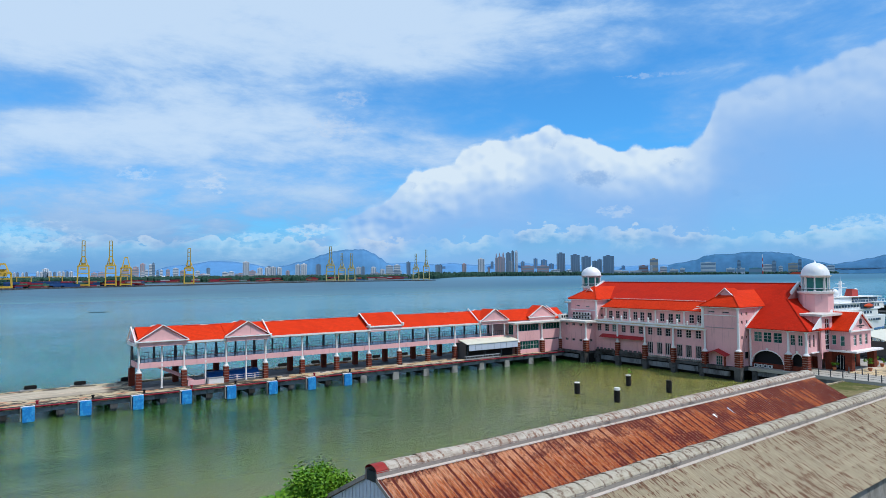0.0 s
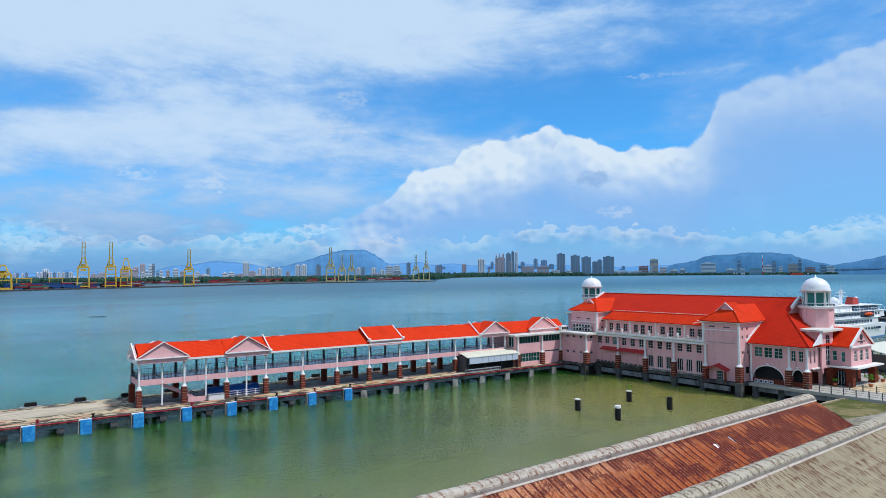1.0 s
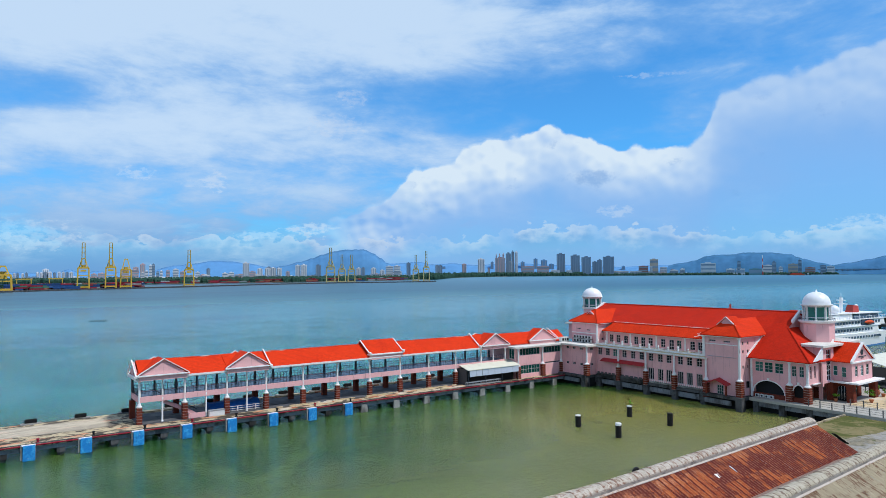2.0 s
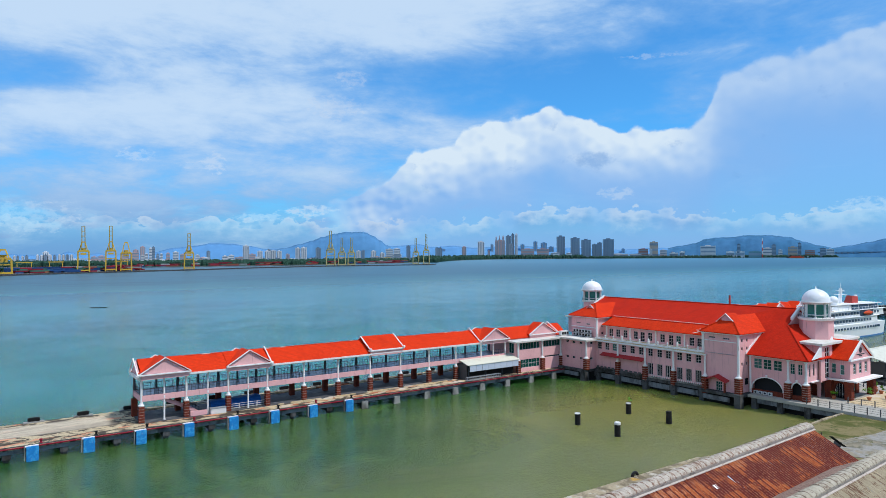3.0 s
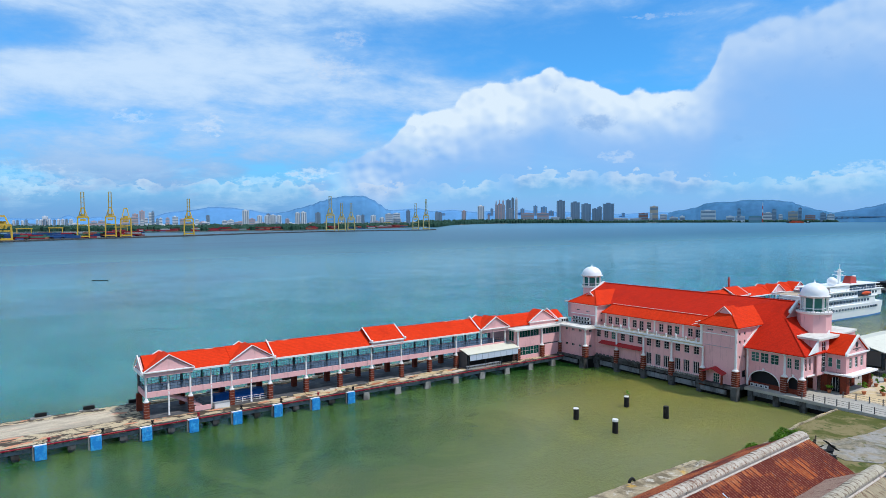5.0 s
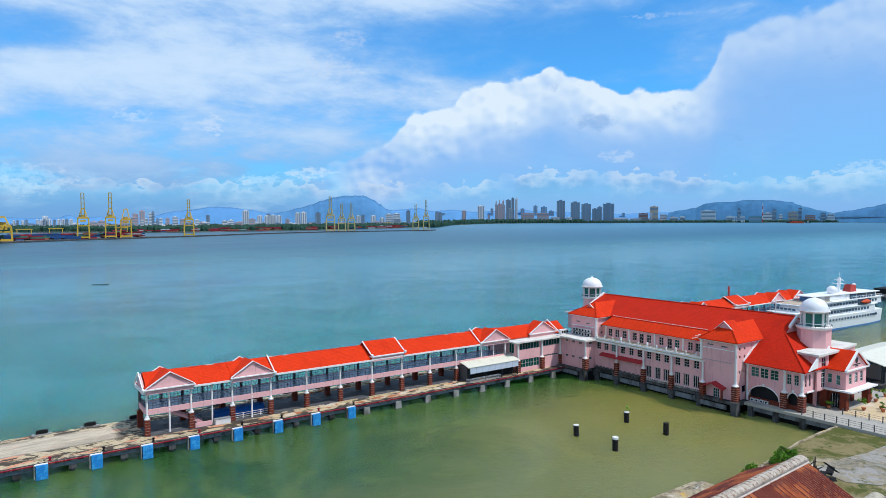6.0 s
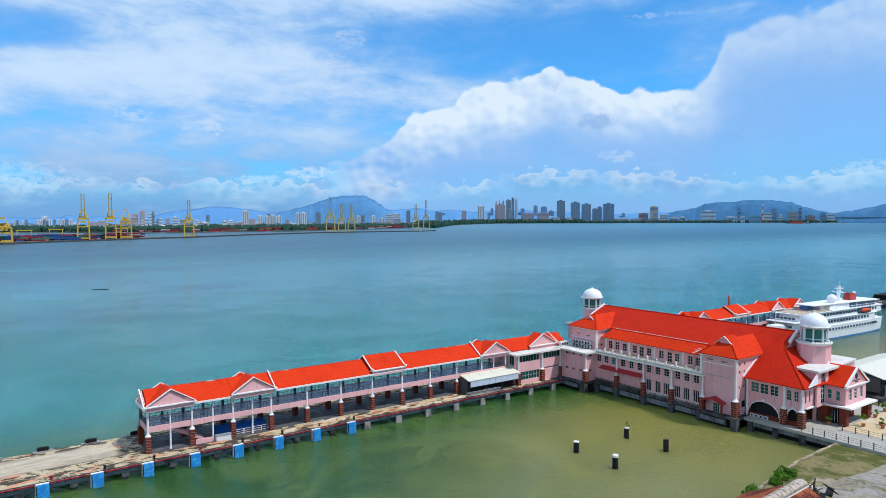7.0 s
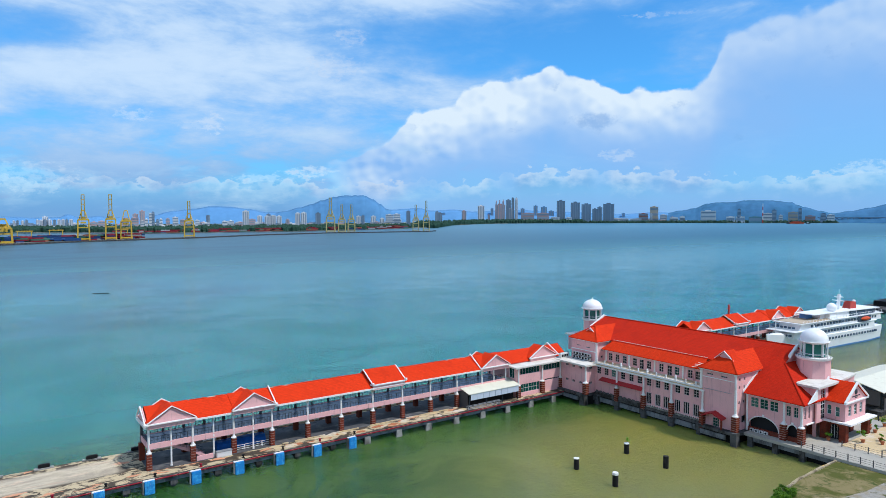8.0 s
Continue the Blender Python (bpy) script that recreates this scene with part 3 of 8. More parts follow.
OLDQUAY = material("old_quay_concrete", (0.38, 0.31, 0.20), 0.95, stains=[((0.17, 0.135, 0.085), 0.35, 0.44, 0.62, 1.0), ((0.50, 0.45, 0.36), 0.8, 0.54, 0.68, 1.0), ((0.58, 0.34, 0.05), 0.16, 0.60, 0.68, 1.0), ((0.10, 0.09, 0.07), 1.3, 0.60, 0.74, 1.0)], grain=0.2, grain_scale=4, bump=0.3, bump_scale=3)
YARD = material("bleached_yard_concrete", (0.30, 0.28, 0.245), 0.95, stains=[((0.16, 0.145, 0.10), 0.30, 0.46, 0.60, 1.0), ((0.27, 0.23, 0.16), 0.6, 0.46, 0.60, 1.0), ((0.09, 0.095, 0.03), 0.35, 0.56, 0.66, 1.0)], grain=0.15, grain_scale=2)
DECK, WATER, GRASS = deck_material(), water_material(), grass_material()
GLASS = glass_material("dark_glass", (0.012, 0.018, 0.022), 0.0)
GREENGLASS = glass_material("green_glass", (0.012, 0.075, 0.06), 0.1)
TEALGLASS = glass_material("teal_lantern_glass", (0.06, 0.26, 0.22), 0.45)
BEAMGREY = material("blue_grey_beam", (0.20, 0.215, 0.23), 0.85, stains=[((0.08, 0.08, 0.08), 0.7, 0.45, 0.7, 0.4), ((0.34, 0.34, 0.33), 1.2, 0.6, 0.8, 0.4)], grain=0.15)
RIDGE = material("mortared_ridge_tile", (0.58, 0.045, 0.014), 0.8, stains=[((0.60, 0.42, 0.35), 0.8, 0.55, 0.63, 1.0)], grain=0.2)
# near-black colour that carries the shade of closed insides
DARKVOID = material("unlit_inside", (0.03, 0.03, 0.032), 0.9)


# ---- building blocks ----
ORIGIN = {}


def thing(name, place, label, category, group="", kind=""):
    ob = new(name)
    ob.location = place
    ob.empty_display_size = 0.5
    ORIGIN[ob] = Vector(place)
    return tagged(ob, label, category, group, kind)


def part(name, bm, mat, parent, label="", smooth=False):
    """Links a bmesh in world coordinates as one mesh under a thing or a part."""
    base = ORIGIN[parent]
    bmesh.ops.translate(bm, verts=bm.verts, vec=-base)
    bmesh.ops.recalc_face_normals(bm, faces=bm.faces)
    mesh = bpy.data.meshes.new(name)
    bm.to_mesh(mesh)
    bm.free()
    if smooth:
        for f in mesh.polygons:
            f.use_smooth = True
    mesh.materials.append(mat)
    ob = new(name, mesh)
    ob.parent = parent
    ORIGIN[ob] = base
    if label:
        tagged(ob, label)
    return ob


def structure(name, bm, mat, label, category, smooth=False):
    bmesh.ops.recalc_face_normals(bm, faces=bm.faces)
    mesh = bpy.data.meshes.new(name)
    bm.to_mesh(mesh)
    bm.free()
    for f in mesh.polygons:
        f.use_smooth = smooth
    mesh.materials.append(mat)
    ob = new(name, mesh)
    ORIGIN[ob] = Vector((0, 0, 0))
    return tagged(ob, label, category, kind="structure")


def B():
    return bmesh.new()


def hexa(bm, c):
    """A solid from eight corners: four below, four above, in the same turn."""
    v = [bm.verts.new(p) for p in c]
    for f in ((0, 1, 2, 3), (4, 5, 6, 7), (0, 1, 5, 4), (1, 2, 6, 5), (2, 3, 7, 6), (3, 0, 4, 7)):
        bm.faces.new([v[i] for i in f])
    return bm


def box(bm, x0, x1, y0, y1, z0, z1):
    return hexa(bm, [(x0, y0, z0), (x1, y0, z0), (x1, y1, z0), (x0, y1, z0), (x0, y0, z1), (x1, y0, z1), (x1, y1, z1), (x0, y1, z1)])


def prism(bm, pts, along):
    """A flat outline, given in turn, pushed along a vector."""
    a = [bm.verts.new(p) for p in pts]
    b = [bm.verts.new(Vector(p) + Vector(along)) for p in pts]
    bm.faces.new(a)
    bm.faces.new(b[::-1])
    n = len(pts)
    for i in range(n):
        bm.faces.new((a[i], a[(i + 1) % n], b[(i + 1) % n], b[i]))
    return bm


def lathe(bm, x, y, rings, n=12, turn=0.0, square=False):
    """A turned solid from rows of (z, radius); square: a four-sided one with its sides along the axes."""
    n, turn, grow = (4, math.pi / 4, math.sqrt(2)) if square else (n, turn, 1.0)
    loops = []
    for z, r in rings:
        loops.append([bm.verts.new((x + grow * r * math.cos(turn + 2 * math.pi * i / n), y + grow * r * math.sin(turn + 2 * math.pi * i / n), z)) for i in range(n)])
    for a, b in zip(loops, loops[1:]):
        for i in range(n):
            bm.faces.new((a[i], a[(i + 1) % n], b[(i + 1) % n], b[i]))
    bm.faces.new(loops[0][::-1])
    bm.faces.new(loops[-1])
    return bm


def bar(bm, p, q, r, n=6):
    """A straight round bar between two points."""
    p, q = Vector(p), Vector(q)
    d = (q - p).normalized()
    side = d.orthogonal().normalized()
    other = d.cross(side)
    rows = []
    for c in (p, q):
        rows.append([bm.verts.new(c + r * (side * math.cos(2 * math.pi * i / n) + other * math.sin(2 * math.pi * i / n))) for i in range(n)])
    for i in range(n):
        bm.faces.new((rows[0][i], rows[0][(i + 1) % n], rows[1][(i + 1) % n], rows[1][i]))
    bm.faces.new(rows[0][::-1])
    bm.faces.new(rows[1])
    return bm


def slab(bm, pts, thick):
    """A sloping sheet through its upper outline, with a thickness downwards."""
    return prism(bm, [Vector(p) - Vector((0, 0, thick)) for p in pts], (0, 0, thick))


def wall(bm, axis, plane, a0, a1, z0, z1, holes=(), thick=0.3):
    """An upright wall on x = plane or y = plane, going inwards by thick, with rectangular holes (a0, a1, z0, z1) cut through."""
    ca = sorted({a0, a1, *[min(max(v, a0), a1) for h in holes for v in h[:2]]})
    cz = sorted({z0, z1, *[min(max(v, z0), z1) for h in holes for v in h[2:]]})

    def solid(i, j):
        if not (0 <= i < len(ca) - 1 and 0 <= j < len(cz) - 1):
            return False
        a, z = (ca[i] + ca[i + 1]) / 2, (cz[j] + cz[j + 1]) / 2
        return not any(h[0] < a < h[1] and h[2] < z < h[3] for h in holes)

    def at(a, z, d):
        return (plane + d, a, z) if axis == "x" else (a, plane + d, z)

    for i in range(len(ca) - 1):
        for j in range(len(cz) - 1):
            if not solid(i, j):
                continue
            p, q, r, s = ca[i], ca[i + 1], cz[j], cz[j + 1]
            faces = [[(p, r, 0), (q, r, 0), (q, s, 0), (p, s, 0)], [(p, r, thick), (q, r, thick), (q, s, thick), (p, s, thick)]]
            if not solid(i - 1, j):
                faces.append([(p, r, 0), (p, s, 0), (p, s, thick), (p, r, thick)])
            if not solid(i + 1, j):
                faces.append([(q, r, 0), (q, s, 0), (q, s, thick), (q, r, thick)])
            if not solid(i, j - 1):
                faces.append([(p, r, 0), (q, r, 0), (q, r, thick), (p, r, thick)])
            if not solid(i, j + 1):
                faces.append([(p, s, 0), (q, s, 0), (q, s, thick), (p, s, thick)])
            for f in faces:
                bm.faces.new([bm.verts.new(at(*v)) for v in f])
    bmesh.ops.remove_doubles(bm, verts=bm.verts, dist=0.0005)
    return bm


def window(parent, axis, plane, a0, a1, z0, z1, cols, rows, glass, frame, inset=0.12, bar_width=0.07):
    """A framed window set into an opening: the frame with its bars is the part, the pane its child."""
    bm = B()

    def put(a, b, c, d, e0, e1):
        if axis == "x":
            box(bm, plane + e0, plane + e1, a, b, c, d)
        else:
            box(bm, a, b, plane + e0, plane + e1, c, d)

    w = bar_width
    wall(bm, axis, plane + inset, a0 + 0.002, a1 - 0.002, z0 + 0.002, z1 - 0.002, [(a0 + w, a1 - w, z0 + w, z1 - w)], 0.08)
    win = part("window", bm, frame, parent)
    for i in range(1, cols):
        c = a0 + (a1 - a0) * i / cols
        bm = B()
        put(c - w / 2, c + w / 2, z0 + w, z1 - w, inset + 0.004, inset + 0.07)
        part("mullion", bm, frame, win)
    for i in range(1, rows):
        c = z0 + (z1 - z0) * i / rows
        bm = B()
        put(a0 + w, a1 - w, c - w / 2, c + w / 2, inset + 0.008, inset + 0.06)
        part("glazing_bar", bm, frame, win)
    bm = B()
    if axis == "x":
        box(bm, plane + inset + 0.03, plane + inset + 0.045, a0 + 0.02, a1 - 0.02, z0 + 0.02, z1 - 0.02)
    else:
        box(bm, a0 + 0.02, a1 - 0.02, plane + inset + 0.03, plane + inset + 0.045, z0 + 0.02, z1 - 0.02)
    part("pane", bm, glass, win)
    return win


def pedestal_column(parent, x, y, z0, zp, zt, half=0.42, r=0.2):
    """A brick pedestal in bands with pale joints, a moulded white base and a slim white column."""
    n = max(3, round((zp - z0) / 0.46))
    step = (zp - z0) / n
    ped = part("pedestal", lathe(B(), x, y, [(z0, half - 0.05), (zp, half - 0.05)], square=True), JOINT, parent)
    for i in range(n):
        z = z0 + i * step
        part("brick_band", lathe(B(), x, y, [(z + 0.002, half - 0.02), (z + 0.03, half), (z + step - 0.12, half), (z + step - 0.09, half - 0.02)], square=True), BRICK, ped)
    col = part("column", lathe(B(), x, y, [(zp, half + 0.03), (zp + 0.14, half + 0.06), (zp + 0.2, half - 0.06), (zp + 0.4, r + 0.07), (zp + 0.52, r + 0.06), (zp + 0.6, r), (zt - 0.35, r * 0.9), (zt - 0.28, r + 0.07), (zt - 0.15, r + 0.1), (zt, r + 0.16)], n=14), WHITE, parent, smooth=False)
    return ped, col

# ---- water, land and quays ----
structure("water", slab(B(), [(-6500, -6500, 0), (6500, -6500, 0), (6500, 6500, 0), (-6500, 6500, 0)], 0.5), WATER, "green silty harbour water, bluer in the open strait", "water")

DZ = 2.2          # pier deck
TZ = 2.6          # terminal deck
FRONT, BACK = 115.5, 131.6

bm = box(B(), -40, 117.2, FRONT, BACK, DZ - 0.35, DZ)
structure("pier_deck_1", bm, DECK, "stained tan and grey concrete pier deck", "pier deck")
bm = box(B(), -40, 117.2, FRONT + 0.25, BACK - 0.25, DZ - 1.0, DZ - 0.354)
structure("pier_beam_1", bm, BEAMGREY, "grey sea-stained concrete edge beam", "pier beam")
# dark sheet laid over the deck within the gallery's footprint
bm = box(B(), 22.4, 103.3, 119.2, 128.4, DZ, DZ + 0.05)
structure("pier_floor_1", bm, ASPHALT, "dark grey asphalt floor under the gallery", "floor")
bm = box(B(), 152.0, 246, 118.3, BACK, DZ - 1.0, DZ)
structure("pier_deck_2", bm, DECK, "stained concrete deck of the far pier arm", "pier deck")

# piles and bents below the deck
for i in range(22):
    x = -33.0 + 7.33 * i
    if x > 116:
        break
    bent = thing("pier_bent", (x, FRONT, 0), "dark concrete pier bent standing in the water", "pier bent", "bents of the pier")
    part("cap_beam", box(B(), x - 0.55, x + 0.55, FRONT + 0.3, BACK - 0.3, DZ - 1.75, DZ - 1.004), DARKCON, bent)
    for y in (FRONT + 1.0, FRONT + 7.0, BACK - 1.2):
        part("pile", lathe(B(), x, y, [(-1.5, 0.45), (DZ - 1.754, 0.45)], n=10), DARKCON, bent)
    if x > 62:
        bm = hexa(B(), [(x - 0.75, FRONT - 0.12, -0.4), (x + 0.75, FRONT - 0.12, -0.4), (x + 0.75, FRONT + 0.24, -0.4), (x - 0.75, FRONT + 0.24, -0.4),
                        (x - 0.6, FRONT - 0.12, DZ - 0.75), (x + 0.6, FRONT - 0.12, DZ - 0.75), (x + 0.6, FRONT + 0.24, DZ - 0.75), (x - 0.6, FRONT + 0.24, DZ - 0.75)])
        part("facing_block", bm, CONCRETE, bent, "pale stained concrete facing block")


def fender_panel(x):
    f = thing("fender", (x, FRONT, 0.2), "blue weathered dock fender with a white capped frame", "fender", "blue fenders along the pier")
    bm = box(B(), x - 0.72, x + 0.86, FRONT - 0.82, FRONT - 0.5, 0.0, DZ + 0.02)
    bmesh.ops.bevel(bm, geom=bm.edges[:], offset=0.06, segments=2, affect="EDGES")
    part("pad", bm, BLUE, f)
    bm = box(B(), x - 0.86, x + 0.9, FRONT - 0.48, FRONT - 0.02, DZ - 0.1, DZ + 0.06)
    part("cap", bm, WHITE, f, "scuffed white cap")
    for s in (-0.86, 0.88):
        part("side_plate", box(B(), x + s - 0.12, x + s + 0.02, FRONT - 0.6, FRONT - 0.05, 0.15, DZ + 0.02), CONCRETE, f)
    part("backing", box(B(), x - 0.7, x + 0.7, FRONT - 0.47, FRONT - 0.03, 0.2, DZ - 0.12), BLACK, f)
    return f


for i in range(-3, 8):
    fender_panel(6.75 + 7.4 * i)

# red service pipe along the edge, on the face of the deck
pipe = thing("service_pipe", (0, FRONT, DZ), "faded red pipe run along the pier edge", "pipe")
part("pipe", bar(B(), (-40, FRONT - 0.1, DZ - 0.12), (117, FRONT - 0.1, DZ - 0.12), 0.11, 8), REDPIPE, pipe)
part("kerb_rail", box(B(), -40, 117, FRONT + 0.02, FRONT + 0.2, DZ, DZ + 0.12), DARKCON, pipe)


# ---- galleries on the pier ----
GY0, GY1 = 119.9, 125.9
GM = 123.3        # ridge line


def gable_roof(bm, xa, xb, eave, ridge, y0=GY0 - 0.75, y1=GY1 + 0.75, thick=0.16):
    slab(bm, [(xa, y0, eave), (xb, y0, eave), (xb, GM, ridge), (xa, GM, ridge)], thick)
    slab(bm, [(xa, y1 - 0.25, eave), (xb, y1 - 0.25, eave), (xb, GM, ridge), (xa, GM, ridge)], thick)
    return bm


def verge(parent, x, eave, ridge, w=0.2, lift=0.1):
    bm = B()
    for y in (GY0 - 0.9, GY1 + 0.6):
        prism(bm, [(x - w / 2, y, eave - 0.15), (x - w / 2, GM, ridge - 0.1), (x - w / 2, GM, ridge + lift), (x - w / 2, y, eave + lift)], (w, 0, 0))
    lathe(bm, x, GY0 - 1.0, [(eave - 0.1, 0.16), (eave + 0.3, 0.2), (eave + 0.45, 0.1)], square=True)
    part("verge", bm, WHITE, parent)


def cross_gable(parent, xa, xb, base, peak, y):
    """A gablet that looks out over the eaves: pink tympanum, white raking cornice, tiled cheeks running back to the ridge."""
    xm = (xa + xb) / 2
    part("tympanum", prism(B(), [(xa + 0.2, y, base), (xb - 0.2, y, base), (xm, y, peak - 0.12)], (0, 0.18, 0)), PINK, parent)
    bm = B()
    slab(bm, [(xa - 0.15, y - 0.25, base + 0.05), (xm, y - 0.25, peak), (xm, GM, peak), (xa - 0.15, GM, base + 0.05)], 0.14)
    slab(bm, [(xb + 0.15, y - 0.25, base + 0.05), (xm, y - 0.25, peak), (xm, GM, peak), (xb + 0.15, GM, base + 0.05)], 0.14)
    part("roof", bm, TILES, parent)
    bm = B()
    for xe in (xa - 0.2, xb + 0.2):
        prism(bm, [(xe, y - 0.32, base - 0.05), (xm, y - 0.32, peak - 0.04), (xm, y - 0.32, peak + 0.11), (xe, y - 0.32, base + 0.10)], (0, 0.3, 0))
    box(bm, xa - 0.3, xb + 0.3, y - 0.45, y + 0.1, base - 0.22, base - 0.04)
    part("raking_cornice", bm, WHITE, parent)
    part("frieze", box(B(), xa + 0.05, xb - 0.05, y - 0.12, y + 0.16, base - 0.95, base - 0.224), PINK, parent)


def railing(parent, xa, xb, y, z):
    bm = B()
    for h in (0.12, 0.62, 1.1):
        bar(bm, (xa, y, z + h), (xb, y, z + h), 0.035 if h > 1 else 0.022, 5)
    n = max(1, round((xb - xa) / 0.6))
    for i in range(n + 1):
        x = xa + (xb - xa) * i / n
        bar(bm, (x, y, z), (x, y, z + 1.1), 0.03, 5)
    part("railing", bm, DARKSTEEL, parent)


def gallery(name, x0, module, bays, spans, thin, label, end_left=True):
    """A two-storey open gallery. spans: rows of (first bay line, last bay line, kind)."""
    g = thing(name, (x0, GM, DZ), label, "gallery")
    xs = [x0 + module * i for i in range(bays + 1)]
    for i, x in enumerate(xs):
        pedestal_column(g, x, GY0, DZ, 5.0, 9.42)
        bm = lathe(B(), x, GY1, [(DZ, 0.46), (5.3, 0.46)], square=True)
        part("back_pedestal", bm, BRICK, g)
        # same white as the front columns; their shade is put into this grey
        part("back_column", lathe(B(), x, GY1, [(5.3, 0.24), (9.4, 0.22)], n=10), DARKPOST, g)
    for i in range(bays):
        xm = xs[i] + module / 2
        part("back_post", lathe(B(), xm, GY1, [(6.66, 0.2), (9.4, 0.18)], n=8), DARKPOST, g)
        if i in thin:
            part("slim_column", lathe(B(), xm, GY0, [(DZ, 0.2), (DZ + 0.2, 0.2), (DZ + 0.22, 0.15), (5.7, 0.15), (6.0, 0.22), (6.3, 0.22), (6.6, 0.15), (9.2, 0.14), (9.42, 0.22)], n=10), WHITE, g)
        part("floor_slab", box(B(), xs[i] + 0.003, xs[i + 1] - 0.003, GY0 + 0.2, GY1 - 0.2, 6.1, 6.6), GALLERYFLOOR, g)
        part("floor_band", box(B(), xs[i] + 0.002, xs[i + 1] - 0.002, GY0 - 0.18, GY0 + 0.196, 5.75, 6.66), PINK, g)
        part("back_band", box(B(), xs[i] + 0.002, xs[i + 1] - 0.002, GY1 - 0.196, GY1 + 0.18, 5.75, 6.66), PINK, g)
        railing(g, xs[i] + 0.25, xs[i + 1] - 0.25, GY0, 6.66)
        railing(g, xs[i] + 0.25, xs[i + 1] - 0.25, GY1, 6.66)
    xa, xb = xs[0], xs[-1]
    for y, s in ((GY0, -1), (GY1, 1)):
        bm = box(B(), xa - 0.3, xb + 0.3, y - 0.22, y + 0.22, 9.42, 9.72)
        box(bm, xa - 0.5, xb + 0.5, y + s * 0.4 - 0.35, y + s * 0.4 + 0.35, 9.724, 9.9)
        part("eaves_cornice", bm, WHITE, g)
    part("ceiling", box(B(), xa, xb, GY0 + 0.23, GY1 - 0.23, 9.55, 9.7), WHITE, g)
    for i, j, kind in spans:
        a, b = x0 + module * i, x0 + module * j
        if kind != "gable":
            low = 9.92 if kind == "plain" else 10.6
            part("fascia", box(B(), a - (0.04 if kind == "plain" else 0.28), b + (0.04 if kind == "plain" else 0.28), GY0 - 0.87, GY0 - 0.754, low - 0.30, low + 0.02), WHITE, g)
        up = 0.0 if kind == "plain" else 0.62
        if kind == "block":
            part("frieze", box(B(), a - 0.25, b + 0.25, GY0 - 0.72, GY0 - 0.45, 9.42, 10.35), PINK, g)
            part("block_cornice", box(B(), a - 0.5, b + 0.5, GY0 - 0.95, GY0 + 0.1, 10.354, 10.55), WHITE, g)
            part("roof", gable_roof(B(), a - 0.3, b + 0.3, 10.6, 13.05), TILES, g)
            verge(g, a - 0.35, 10.6, 13.05)
            verge(g, b + 0.35, 10.6, 13.05)
        elif kind == "gable":
            part("roof", gable_roof(B(), a - 0.05, b + 0.05, 10.0, 12.42), TILES, g)
            cross_gable(g, a - 0.25, b + 0.25, 10.35, 12.85, GY0 - 0.85)
            bm = B()
            slab(bm, [(a - 0.4, GY1 + 0.6, 10.0), ((a + b) / 2, GY1 + 0.6, 12.35), ((a + b) / 2, GM, 12.35), (a - 0.4, GM, 10.0)], 0.14)
            slab(bm, [(b + 0.4, GY1 + 0.6, 10.0), ((a + b) / 2, GY1 + 0.6, 12.35), ((a + b) / 2, GM, 12.35), (b + 0.4, GM, 10.0)], 0.14)
            part("back_gable_roof", bm, TILES, g)
            bm = B()
            for xe in (a - 0.45, b + 0.45):
                prism(bm, [(xe, GY1 + 0.6, 9.95), ((a + b) / 2, GY1 + 0.6, 12.35), ((a + b) / 2, GY1 + 0.6, 12.52), (xe, GY1 + 0.6, 10.12)], (0, 0.2, 0))
            part("back_verge", bm, WHITE, g)
        else:
            part("roof", gable_roof(B(), a - 0.05, b + 0.05, 9.92, 12.28), TILES, g)
            n = int((b - a) / 0.9)
            for k in range(n):
                xk = a + (b - a) * k / n
                part("ridge_cap", bar(B(), (xk, GM, 12.27 + 0.025 * math.sin(7.1 * k)), (xk + (b - a) / n * 0.97, GM, 12.27 + 0.025 * math.sin(5.3 * k + 1)), 0.13, 6), RIDGE, g)
    return g, xs


west, WX = gallery("pier_gallery", 22.6, 7.22, 11, [(0, 1, "gable"), (1, 2, "plain"), (2, 3, "gable"), (3, 6, "plain"), (6, 7, "block"), (7, 10, "plain"), (10, 11, "gable")], (0, 1, 2, 10),
                   "pink and white open pier gallery with red tiled roof")
for x, z0, z1 in ((21.95, 10.0, 12.5), (44.9, 10.0, 12.7), (94.0, 10.0, 12.9)):
    verge(west, x, z0, z1)
bm = prism(B(), [(22.2, GY0 - 0.3, 9.9), (22.2, GY1 + 0.3, 9.9), (22.2, GM, 12.2)], (0.2, 0, 0))
part("end_gable", bm, PINK, west)
bm = box(B(), 21.9, 22.4, GY0 - 0.6, GY1 + 0.6, 9.424, 9.9)
part("end_cornice", bm, WHITE, west)
railing_end = B()
for h in (0.12, 0.6, 1.1):
    bar(railing_end, (22.6, GY0 + 0.3, 6.66 + h), (22.6, GY1 - 0.3, 6.66 + h), 0.03, 5)
for i in range(13):
    y = GY0 + 0.4 + (GY1 - GY0 - 0.8) * i / 12
    bar(railing_end, (22.6, y, 6.66), (22.6, y, 7.76), 0.028, 5)
part("railing", railing_end, DARKSTEEL, west)
part("floor_band", box(B(), 22.42, 22.78, GY0 + 0.2, GY1 - 0.2, 5.75, 6.655), PINK, west)

east, EX = gallery("pier_gallery", 176.6, 7.22, 9, [(0, 1, "gable"), (1, 3, "plain"), (3, 4, "block"), (4, 6, "plain"), (6, 7, "gable"), (7, 8, "plain"), (8, 9, "gable")], (0, 6, 8),
                   "far pink and white open gallery with red tiled roof")

# ---- the terminal ----
term = thing("terminal_building", (136, 95, TZ), "pink terminal with white trim, red tiled roofs and white domes", "terminal")

PEDS_LINE, FX_LINE = (108.2, 102.3, 94.7, 87.4, 80.6), 121.2
